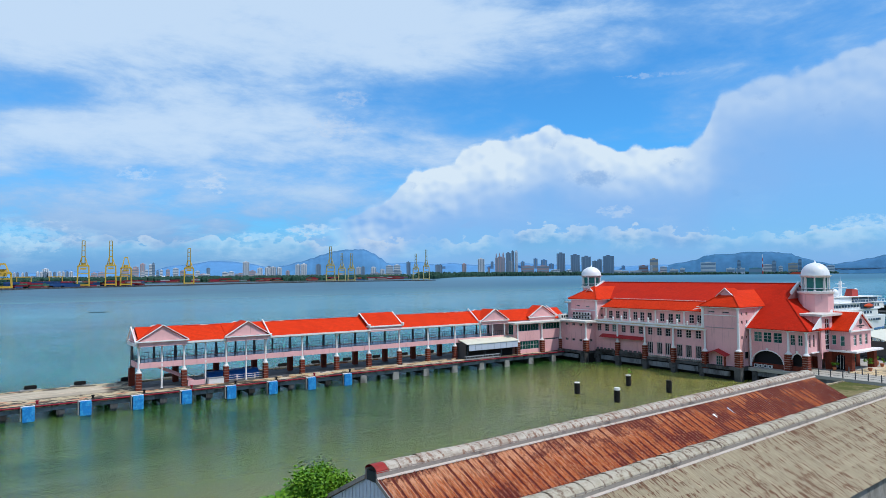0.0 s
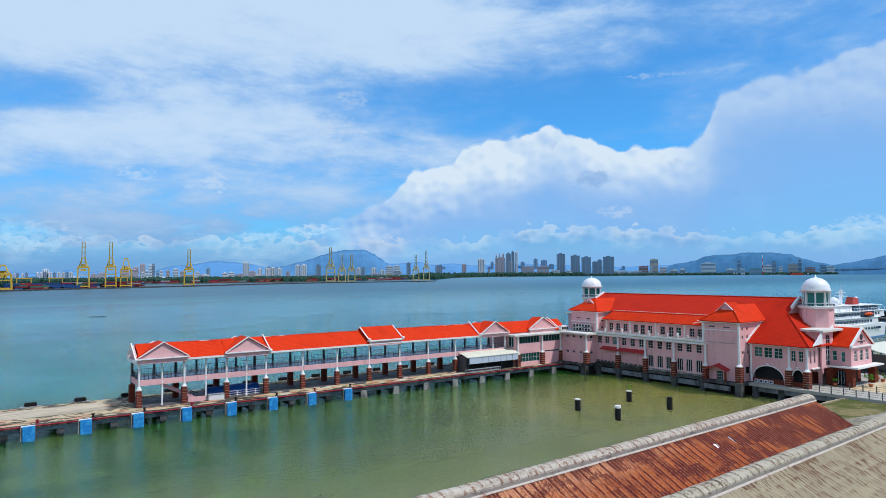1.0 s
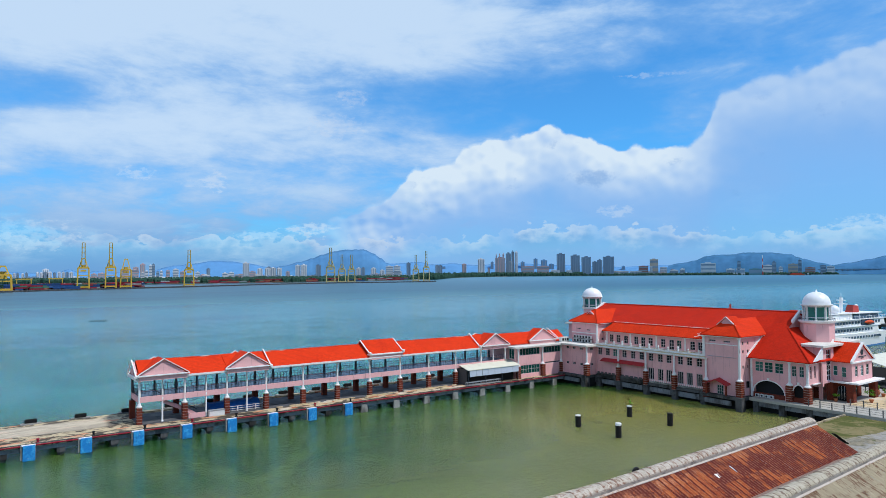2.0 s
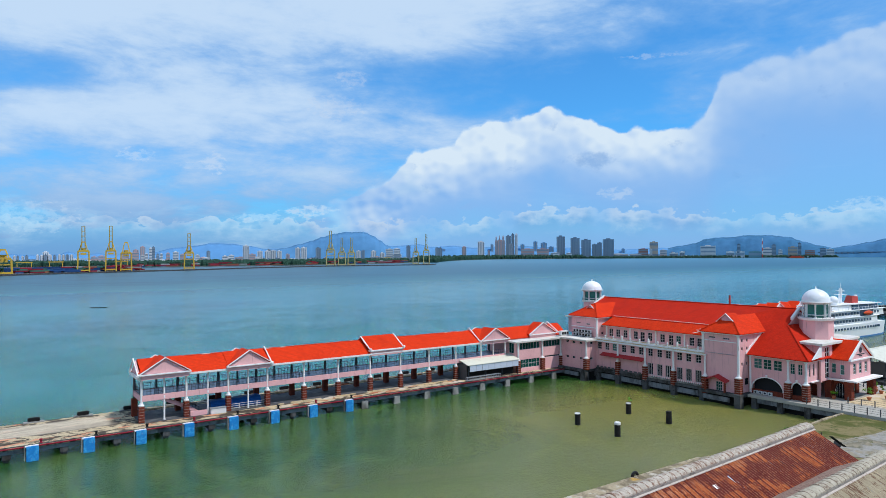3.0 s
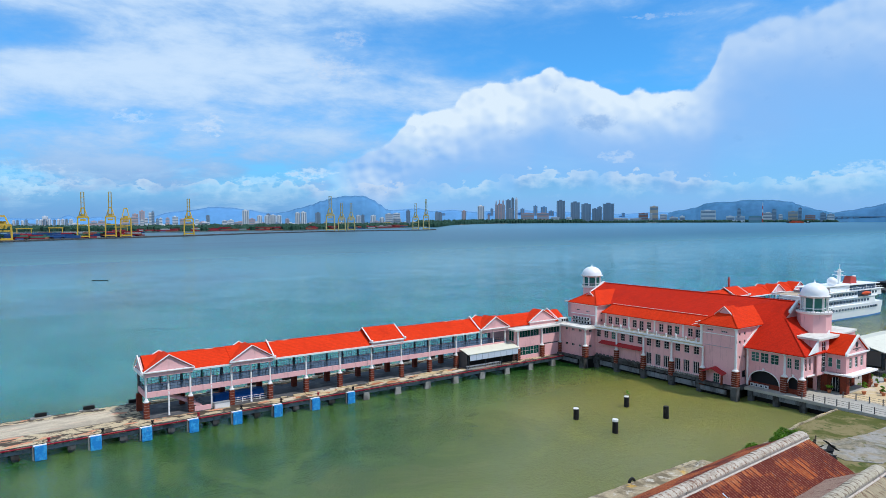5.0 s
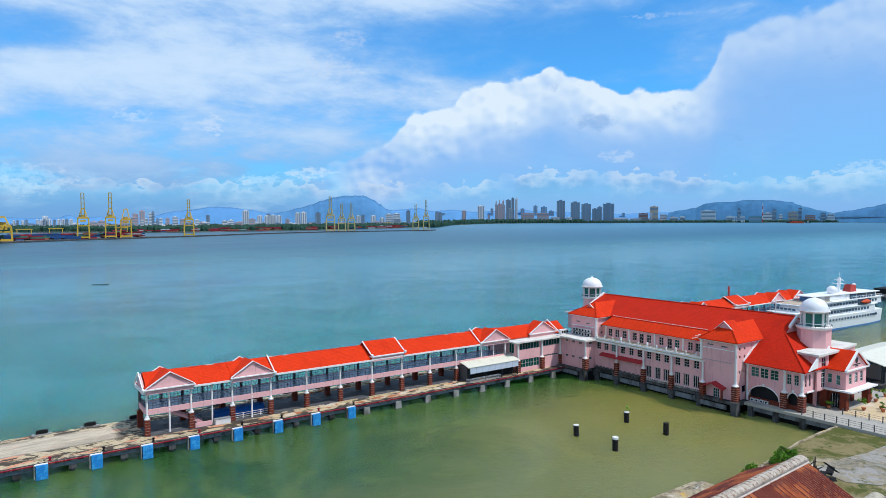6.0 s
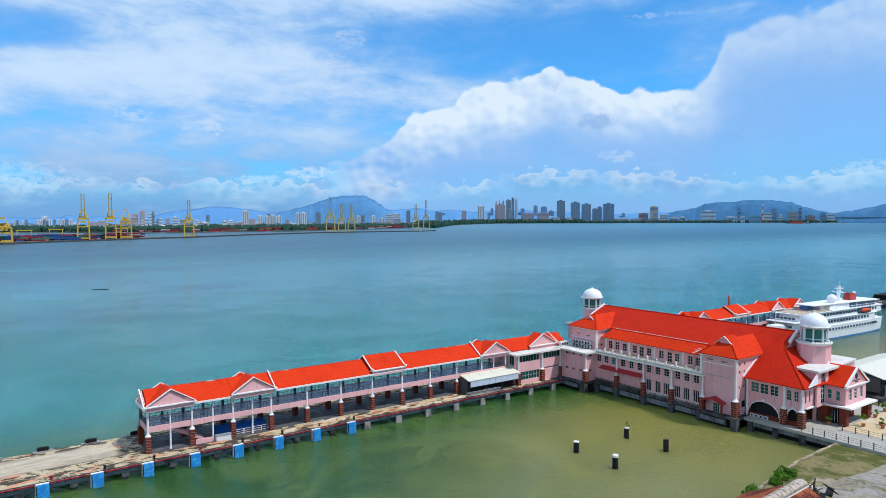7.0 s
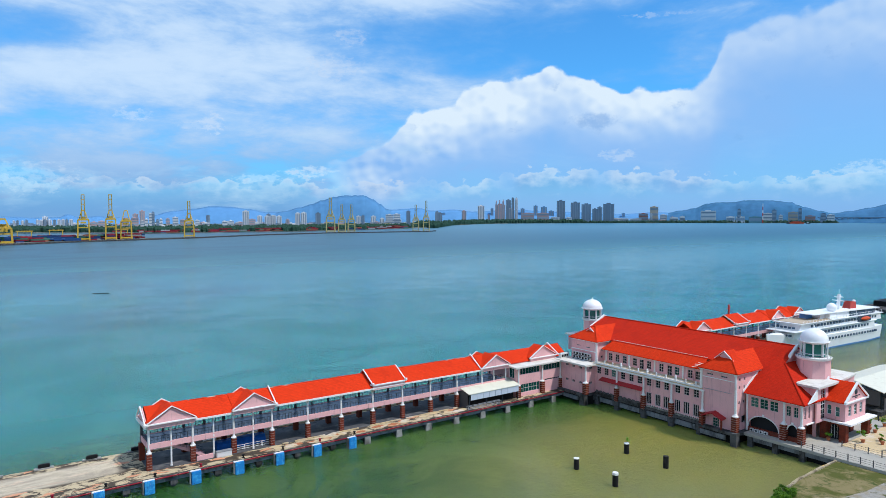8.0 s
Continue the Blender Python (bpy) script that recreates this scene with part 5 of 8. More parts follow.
for k in range(4):
    y = 71.0 - 0.95 * k
    ac = thing("air_conditioner", (WX0 - 0.2, y, TZ + 0.1), "white outdoor air conditioner unit below the arch sill", "air conditioner", "air conditioners under the arch")
    bm = box(B(), WX0 - 0.42, WX0 - 0.06, y - 0.36, y + 0.36, TZ + 0.06, TZ + 0.62)
    part("body", bm, ACWHITE, ac)
    part("fan_grille", prism(B(), [(WX0 - 0.45, y + 0.2 * math.cos(2 * math.pi * k / 12), TZ + 0.34 + 0.2 * math.sin(2 * math.pi * k / 12)) for k in range(12)], (0.028, 0, 0)), DARKSTEEL, ac)

# link with the tall window, and its flat white roof round the dome tower
part("wall", wall(B(), "y", 60.9, 128.6, 133.0, 5.9, 12.6, [(130.2, 131.9, 6.3, 12.1)]), PINK, term)
window(term, "y", 60.9, 130.2, 131.9, 6.3, 12.1, 2, 6, GLASS, WHITEFRAME)
part("wall", wall(B(), "x", 128.6, 61.204, 66.0, 9.9, 12.6), PINK, term)
part("wall", wall(B(), "x", 130.6, 62.0, 68.0, TZ, 5.88, [(62.6, 64.0, TZ, 4.9)]), PINK, term)
part("soffit", box(B(), 125.76, 133.0, 61.24, 68.4, 5.9, 6.1), WHITE, term)
bm = prism(B(), [(127.7, 60.2, 12.61), (134.2, 60.2, 12.61), (146.0, 61.5, 12.61), (146.0, 68.4, 12.61), (131.4, 66.6, 12.61), (128.0, 64.4, 12.61), (127.7, 62.0, 12.61)], (0, 0, 0.4))
part("flat_roof", bm, ROOFSLAB, term)
part("wall", wall(B(), "x", 145.2, 61.6, 68.5, TZ, 12.6), PINK, term)
part("wall", wall(B(), "y", 61.6, 141.2, 145.196, TZ, 12.6), PINK, term)
bm = prism(B(), [(127.9, 60.4, 10.6), (127.9, 60.4, 12.6), (124.6, 60.4, 10.3)], (0, 0.25, 0))
part("raking_parapet", bm, WHITE, term)


def domed_tower(x, y, r, z_drum, z_ring, z_dome, z_top, drum):
    """An octagonal drum, a ring gallery, a glazed lantern and a white dome with a finial."""
    t8 = math.pi / 8
    part("drum", lathe(B(), x, y, [(z_drum, drum), (z_ring - 0.3, drum)], n=8, turn=t8), PINK, term)
    part("drum_ring", lathe(B(), x, y, [(z_ring - 0.296, drum + 0.06), (z_ring - 0.1, drum + 0.2), (z_ring + 0.1, drum + 0.26), (z_ring + 0.2, drum + 0.26), (z_ring + 0.24, r * 0.6)], n=24), WHITE, term)
    bm = B()
    for k in range(24):
        a, b = 2 * math.pi * k / 24, 2 * math.pi * (k + 1) / 24
        q = drum + 0.12
        bar(bm, (x + q * math.cos(a), y + q * math.sin(a), z_ring + 0.55), (x + q * math.cos(b), y + q * math.sin(b), z_ring + 0.55), 0.04, 5)
        bar(bm, (x + q * math.cos(a), y + q * math.sin(a), z_ring + 0.2), (x + q * math.cos(a), y + q * math.sin(a), z_ring + 0.55), 0.03, 4)
    # dark rail; its colour also carries the shadow line on the south ring
    part("ring_rail", bm, DARKSTEEL, term)
    part("lantern", lathe(B(), x, y, [(z_ring + 0.25, r * 0.80), (z_dome - 0.3, r * 0.80)], n=8, turn=t8), TEALGLASS, term, "teal glazed lantern")
    for k in range(8):
        a = t8 + k * math.pi / 4
        part("lantern_post", lathe(B(), x + r * 0.93 * math.cos(a), y + r * 0.93 * math.sin(a), [(z_ring + 0.25, 0.22), (z_ring + 0.45, 0.22), (z_ring + 0.5, 0.15), (z_dome - 0.55, 0.15), (z_dome - 0.3, 0.24)], n=8), WHITE, term)
        p, q = (x + r * 0.81 * math.cos(a), y + r * 0.81 * math.sin(a)), (x + r * 0.81 * math.cos(a + math.pi / 4), y + r * 0.81 * math.sin(a + math.pi / 4))
        bm = B()
        bar(bm, (*p, z_ring + 0.26), (*p, z_dome - 0.31), 0.09, 5)
        for zm in (z_ring + 0.75, z_dome - 0.42):
            bar(bm, (*p, zm), (*q, zm), 0.09, 5)
        part("glazing_bar", bm, WHITEFRAME, term)
    part("lantern_cornice", lathe(B(), x, y, [(z_dome - 0.296, r * 0.95), (z_dome - 0.15, r * 1.12), (z_dome - 0.02, r * 1.14)], n=24), WHITE, term)
    h = z_top - z_dome - 0.7
    rings = [(z_dome - 0.016, r * 1.0)] + [(z_dome + 0.1 + h * math.sin(math.pi / 2 * k / 9), r * math.cos(math.pi / 2 * k / 9)) for k in range(0, 9)]
    rings += [(z_dome + 0.1 + h * 0.995, 0.28), (z_dome + 0.22 + h, 0.14), (z_top, 0.02)]
    part("dome", lathe(B(), x, y, rings, n=32), DOMEWHITE, term, "smooth white dome with a small finial", smooth=True)


domed_tower(136.4, 65.4, 2.55, 12.9, 16.9, 20.2, 23.3, 3.05)
domed_tower(136.45, 124.0, 2.6, 11.0, 17.3, 20.3, 23.2, 2.42)
part("wall", wall(B(), "x", 131.5, 118.3, 128.0, 9.0, 13.0), PINK, term)
part("flat_roof", box(B(), 130.8, 141.5, 119.9, 128.6, 13.004, 13.35), ROOFSLAB, term)

# entrance pavilion
PX0, PX1, P0, P1 = 132.4, 140.8, 57.5, 62.0
holes = [(P0 + 2.5, P0 + 3.3, 7.2, 9.0), (P0 + 1.0, P0 + 1.8, 7.0, 8.9)]
part("wall", wall(B(), "x", PX0, P0 + 0.304, P1, 6.3, 10.0, holes), PINK, term)
for h in holes:
    window(term, "x", PX0, *h, 1, 2, TEALGLASS, WHITEFRAME)
holes = [(x - 0.6, x + 0.6, 7.1, 9.1) for x in (134.3, 136.6, 138.9)]
part("wall", wall(B(), "y", P0, PX0, PX1, 6.3, 10.0, holes), PINK, term)
for h in holes:
    window(term, "y", P0, *h, 2, 3, GREENGLASS, WHITEFRAME)
PM = (PX0 + PX1) / 2
part("gable_wall", prism(B(), [(PX0, P0, 10.004), (PX1, P0, 10.004), (PM, P0, 13.0)], (0, 0.3, 0)), PINK, term)
bm = slab(slab(B(), [(PX0 - 0.5, P0 - 0.2, 9.95), (PM, P0 - 0.2, 13.2), (PM, 63.5, 13.2), (PX0 - 0.5, 63.5, 9.95)], 0.15), [(PX1 + 0.5, P0 - 0.2, 9.95), (PM, P0 - 0.2, 13.2), (PM, 63.5, 13.2), (PX1 + 0.5, 63.5, 9.95)], 0.15)
part("pavilion_roof", bm, TILES, term)
bm = B()
for xe in (PX0 - 0.55, PX1 + 0.55):
    prism(bm, [(xe, P0 - 0.4, 9.8), (PM, P0 - 0.4, 13.1), (PM, P0 - 0.4, 13.42), (xe, P0 - 0.4, 10.15)], (0, 0.4, 0))
box(bm, PX0 - 0.6, PX1 + 0.6, P0 - 0.35, P0 - 0.003, 9.7, 9.95)
part("pavilion_verge", bm, WHITE, term)
part("raking_parapet", prism(B(), [(PX0 - 0.3, 62.1, 9.9), (PX0 - 0.3, 62.1, 10.4), (PX0 + 3.6, 62.1, 13.6), (PX0 + 3.6, 62.1, 13.0)], (0, 0.3, 0)), WHITE, term)
part("emblem", prism(B(), [(PM + 0.55 * math.cos(2 * math.pi * k / 16), P0 - 0.06, 11.5 + 0.55 * math.sin(2 * math.pi * k / 16)) for k in range(16)], (0, 0.055, 0)), DARKSTEEL, term)
for a, b, z in ((PM - 1.6, PM + 1.6, 10.62), (PM - 0.5, PM + 0.6, 10.32)):
    part("sign_bar", box(B(), a, b, P0 - 0.05, P0 - 0.003, z, z + 0.18), DARKSTEEL, term)
part("canopy", box(B(), PX0 - 1.0, PX1 + 1.6, P0 - 1.5, P0 + 0.3, 6.0, 6.296), WHITE, term)
part("canopy_edge", box(B(), PX0 - 1.1, PX0 - 0.3, P0 + 0.304, P1, 6.0, 6.292), WHITE, term)
for x, y in ((PX0 - 0.4, P0), (PX1 + 0.3, P0), (PX0 - 0.4, 61.0), (PX0 - 0.3, 63.4)):
    rings = []
    for k in range(6):
        z = TZ + 0.56 * k
        rings += [(z + 0.001, 0.6), (z + 0.49, 0.6), (z + 0.495, 0.54), (z + 0.56, 0.54)]
    part("pillar", lathe(B(), x, y, rings, square=True), BRICK, term)
part("arch_wall", arch_wall(B(), PX0, P0 + 0.6, 60.4, TZ, 5.99, [(59.25, 1.1, 4.0, 5.5)]), BRICK, term)
bm = B()
for k in range(5):
    bar(bm, (PX0 + 0.25, 57.95 + 0.5 * k, TZ + 0.2), (PX0 + 0.25, 57.95 + 0.5 * k, 5.3), 0.04, 5)
part("glazing_bar", bm, WHITEFRAME, term)
part("lobby_glass", box(B(), PX0 + 0.28, PX0 + 0.3, 57.8, 60.2, TZ, 5.4), GLASS, term)
part("lobby_wall", wall(B(), "y", P0 + 2.0, PX0 + 0.5, PX1, TZ, 6.0, [(134.0, 139.2, TZ, 5.2)]), BRICK, term)
part("lobby_glass", box(B(), 134.0, 139.2, P0 + 2.1, P0 + 2.13, TZ, 5.2), TEALGLASS, term)

# ---- near shore: land, sheds and the basin ----
bm = prism(B(), [(122.18, 54.3, -1), (108.5, 53.9, -1), (98.5, 52.6, -1), (88.0, 51.0, -1), (80.5, 47.5, -1), (24.0, 47.5, -1), (10.0, 46.0, -1), (6.0, 20.0, -1), (-400.0, 0.0, -1), (-400.0, -900.0, -1), (900.0, -900.0, -1), (900.0, 38.0, -1), (122.18, 38.0, -1)], (0, 0, 3.1))
structure("ground", bm, GRASS, "rough grass and bare earth of the shore", "ground")
bm = prism(B(), [(24.0, 54.2, 0.9), (80.4, 54.4, 0.9), (81.0, 47.6, 0.9), (24.0, 47.6, 0.9)], (0, 0, 1.3))
structure("old_quay", bm, OLDQUAY, "old tan concrete quay with ochre stains", "quay")
structure("old_quay_beam", box(B(), 24.2, 80.0, 47.7, 53.9, -1.0, 0.896), DARKCON, "dark quay wall under the old deck", "quay")
structure("yard_slab", prism(B(), [(99.0, 47.2, 2.104), (107.0, 46.4, 2.104), (112.0, 45.4, 2.104), (121.6, 45.0, 2.104), (121.6, 38.4, 2.104), (100.0, 38.6, 2.104), (97.2, 42.0, 2.104)], (0, 0, 0.07)), YARD, "bleached concrete yard slab with dark stains", "paving")
# low stone edge along the grass
edge = thing("sea_wall", (110, 53.5, 2.1), "low weathered stone edging along the grass", "sea wall")
run = [(122.1, 54.35), (115.3, 54.2), (108.5, 53.95), (103.5, 53.3), (98.5, 52.65), (93.2, 51.9), (88.0, 51.05), (84.2, 49.4), (81.2, 47.8)]
rng = random.Random(4)
for (xa, ya), (xb, yb) in zip(run, run[1:]):
    n = max(2, round(math.hypot(xb - xa, yb - ya) / 0.9))
    for k in range(n):
        f, h = k / n, (k + 0.93) / n
        pa, pb = Vector((xa + (xb - xa) * f, ya + (yb - ya) * f, 0)), Vector((xa + (xb - xa) * h, ya + (yb - ya) * h, 0))
        side = (pb - pa).normalized().cross(Vector((0, 0, 1))) * 0.25
        top = 2.28 + rng.uniform(-0.05, 0.07)
        part("stone", hexa(B(), [(*(p + s).to_2d(), 1.0) for p, s in ((pa, side), (pb, side), (pb, -side), (pa, -side))] + [(*(p + s).to_2d(), top) for p, s in ((pa, side * 0.9), (pb, side * 0.9), (pb, -side * 0.9), (pa, -side * 0.9))]), OLDQUAY, edge)


def ridge_frame(x0, y0, x1, y1):
    """Along and across directions of a shed whose ridge runs between two points."""
    a = Vector((x1 - x0, y1 - y0, 0))
    return a.length, a.normalized(), Vector((-a.y, a.x, 0)).normalized()


def sheet_mesh(name, length, width, mat, waves=4, depth=0.045):
    """One corrugated sheet: x across its ribs, y down the slope."""
    bm = B()
    n = waves * 4
    top = []
    for i in range(n + 1):
        x = width * i / n
        z = depth * math.sin(2 * math.pi * i / 4)
        top.append((bm.verts.new((x, 0, z)), bm.verts.new((x, length, z))))
    for (a, b), (c, d) in zip(top, top[1:]):
        bm.faces.new((a, c, d, b))
    mesh = bpy.data.meshes.new(name)
    bm.to_mesh(mesh)
    bm.free()
    mesh.materials.append(mat)
    return mesh


def warehouse(name, p, q, ridge_z, half, eave_z, mat, cap_mat, label, split, seed, red_end=False, rows=5, wide=0.9, pitch_of_ribs=0.225, far_mat=None):
    """A long shed: walls, two slopes of corrugated sheets with a raised vent along the ridge."""
    length, along, across = ridge_frame(*p, *q)
    shed = thing(name, (p[0], p[1], 2.0), label, "warehouse")
    r = random.Random(seed)
    base = Vector((p[0], p[1], 0))

    def at(s, d, z):
        v = base + along * s + across * d
        return (v.x, v.y, z)
    for s in (0.15, length - 0.35):
        part("gable_wall", prism(B(), [at(s, -half + 0.3, 2.0), at(s, half - 0.3, 2.0), at(s, half - 0.3, eave_z - 0.1), at(s, 0.6, ridge_z - 0.62), at(s, -0.6, ridge_z - 0.62), at(s, -half + 0.3, eave_z - 0.1)], along * 0.2), PANEL, shed)
    for k in range(int(2 * (half - 0.4) / 0.45)):
        d = -half + 0.55 + 0.45 * k
        top = eave_z + (ridge_z - 0.62 - eave_z) * min(1.0, (half - 0.3 - abs(d)) / (half - 0.9))
        part("gable_rib", prism(B(), [at(0.146, d - 0.03, 2.0), at(0.146, d + 0.03, 2.0), at(0.146, d + 0.03, top - 0.12), at(0.146, d - 0.03, top - 0.12)], along * -0.045), PANEL, shed)
    for d in (-half + 0.3, half - 0.5):
        part("side_wall", prism(B(), [at(0.4, d, 2.0), at(length - 0.4, d, 2.0), at(length - 0.4, d, eave_z - 0.1), at(0.4, d, eave_z - 0.1)], across * 0.2), CONCRETE, shed)
    for d in (-1, 1):
        part("barge_board", prism(B(), [at(-0.06, 0.66 * d, ridge_z - 0.68), at(-0.06, half * d, eave_z - 0.16), at(-0.06, half * d, eave_z + 0.12), at(-0.06, 0.66 * d, ridge_z - 0.40)], along * 0.3), VENTGREY, shed)
    slope = math.hypot(half - 0.7, ridge_z - 0.55 - eave_z)
    drop = (ridge_z - 0.55 - eave_z) / (half - 0.7)
    step = slope / rows
    cols, caps = int(length / wide), int(length / 0.9)
    pitch = math.atan2(ridge_z - 0.55 - eave_z, half - 0.7)
    for side in (-1, 1):
        out = across * side
        down = (out * math.cos(pitch) - Vector((0, 0, math.sin(pitch)))).normalized()
        normal = along.cross(down) if side < 0 else down.cross(along)
        if normal.z < 0:
            normal = -normal
        mesh = sheet_mesh("sheet", step + 0.12, wide, mat, round(wide / pitch_of_ribs), 0.2 * pitch_of_ribs)
        split_side = side == split
        bulk = B()
        for i in range(cols):
            for j in range(rows):
                o = base + along * (wide * i) + out * 0.7 + Vector((0, 0, ridge_z - 0.55)) + down * (step * j - 0.04)
                o += normal * (0.02 * (rows - j) + r.uniform(0, 0.02))
                x_axis, y_axis = along, (down + normal * r.uniform(-0.004, 0.004)).normalized()
                m = Matrix((( x_axis.x, y_axis.x, normal.x, o.x), (x_axis.y, y_axis.y, normal.y, o.y), (x_axis.z, y_axis.z, normal.z, o.z), (0, 0, 0, 1)))
                if split_side and j < rows:
                    ob = new("roof_sheet", mesh)
                    ob.parent = shed
                    ob.matrix_basis = Matrix.Translation(-base - Vector((0, 0, 2.0))) @ m
                else:
                    hexa(bulk, [m @ Vector(v) for v in ((0, 0, -0.03), (wide, 0, -0.03), (wide, step + 0.1, -0.03), (0, step + 0.1, -0.03), (0, 0, 0.02), (wide, 0, 0.02), (wide, step + 0.1, 0.02), (0, step + 0.1, 0.02))])
        if len(bulk.faces):
            tagged(part("roof_sheeting", bulk, far_mat or mat, shed), kind="stuff")
        else:
            bulk.free()
    # raised ridge vent: upright sides and short curved cap sheets
    for d in (-0.695, 0.575):
        part("vent_side", prism(B(), [at(0, d, ridge_z - 0.72), at(length, d, ridge_z - 0.72), at(length, d, ridge_z), at(0, d, ridge_z)], across * 0.12), VENTGREY, shed)
    # dark plate in the open vent end, for its unlit inside
    part("vent_end", prism(B(), [at(0.02, -0.5, ridge_z - 0.7), at(0.02, 0.5, ridge_z - 0.7), at(0.02, 0.5, ridge_z - 0.05), at(0.02, -0.5, ridge_z - 0.05)], along * 0.1), DARKSTEEL, shed)
    bm = B()
    arc = [(-0.71, -0.10), (-0.67, 0.04), (-0.50, 0.20), (-0.25, 0.30), (0.0, 0.33), (0.25, 0.30), (0.50, 0.20), (0.67, 0.04), (0.71, -0.10)]
    rings = [[bm.verts.new((s, d, z * f)) for d, z in arc] for s, f in ((-0.02, 1.02), (0.02, 1.035), (0.44, 1.0), (0.46, 1.02), (0.48, 1.0), (0.88, 0.985), (0.93, 0.98))]
    for a, b in zip(rings, rings[1:]):
        for i in range(len(arc) - 1):
            bm.faces.new((a[i], a[i + 1], b[i + 1], b[i]))
    cap = bpy.data.meshes.new("ridge_cap")
    bm.to_mesh(cap)
    bm.free()
    cap.materials.append(cap_mat)
    end_cap = cap.copy()
    end_cap.materials[0] = REDSHEET
    for i in range(caps):
        o = base + along * (0.9 * i) + Vector((0, 0, ridge_z + 0.02 + r.uniform(-0.02, 0.02)))
        ob = new("ridge_cap", end_cap if red_end and i == 0 else cap)
        ob.parent = shed
        ob.matrix_basis = Matrix.Translation(-base - Vector((0, 0, 2.0))) @ Matrix(((along.x, across.x, 0, o.x), (along.y, across.y, 0, o.y), (0, 0, 1, o.z), (0, 0, 0, 1))) @ pose(0, 0, 0, r.uniform(-1.5, 1.5), r.uniform(-1.2, 1.2), r.uniform(-0.8, 0.8))
    # flashing below the vent
    part("flashing", prism(B(), [at(0, -0.70, ridge_z - 0.37), at(length, -0.70, ridge_z - 0.37), at(length, -0.86, ridge_z - 0.45), at(0, -0.86, ridge_z - 0.45)], (0, 0, 0.04)), FLASHING, shed)
    return shed, at


shed_a, at_a = warehouse("warehouse", (21.0, 38.0), (84.2, 41.5), 8.6, 7.0, 4.9, RUSTY, CAPSHEET, "long shed with a rusted red corrugated roof", -1, 11, True, pitch_of_ribs=0.45)
shed_b, at_b = warehouse("warehouse", (14.0, 27.1), (80.0, 31.2), 8.4, 6.6, 4.9, PALESHEET, TANCAP, "long shed with a pale weathered corrugated roof", -1, 12, rows=7, wide=1.35, far_mat=STREAKSHEET)

# odd sheets lying on the rusted roof
for s, d, w, l, mat, turn in ((40.5, -1.9, 0.35, 2.6, PANEL, 12), (37.3, -2.2, 0.6, 0.5, WHITE, 0)):
    x, y, z = at_a(s, d, 8.05 - (abs(d) - 0.7) * 0.50 + 0.14)
    lo = thing("loose_sheet", (x, y, z), "loose pale metal strip lying on the rusted roof", "metal sheet")
    lo.rotation_euler = (radians(30), 0, radians(3 + turn))
    mesh_bm = box(B(), x - w / 2, x + w / 2, y - l, y, z - 0.015, z + 0.015)
    part("strip", mesh_bm, mat, lo)

# mooring piles in the basin
for x, y, top, white in ((86.0, 73.0, 2.3, True), (86.3, 82.1, 2.0, True), (99.8, 82.0, 2.0, True), (99.7, 73.1, 2.2, False)):
    p = thing("mooring_pile", (x, y, 0), "tarred black mooring pile with a pale top" if white else "tarred black mooring pile", "pile", "mooring piles in the basin")
    part("shaft", lathe(B(), x, y, [(-1.5, 0.5), (top - 0.06, 0.48), (top, 0.42)], n=14), PILEBLACK, p)
    if white:
        part("cap", lathe(B(), x, y, [(top - (0.35 if x < 86.2 else 0.1), 0.505), (top + 0.02, 0.5), (top + 0.08, 0.3)], n=14), WHITE, p, "white painted top")


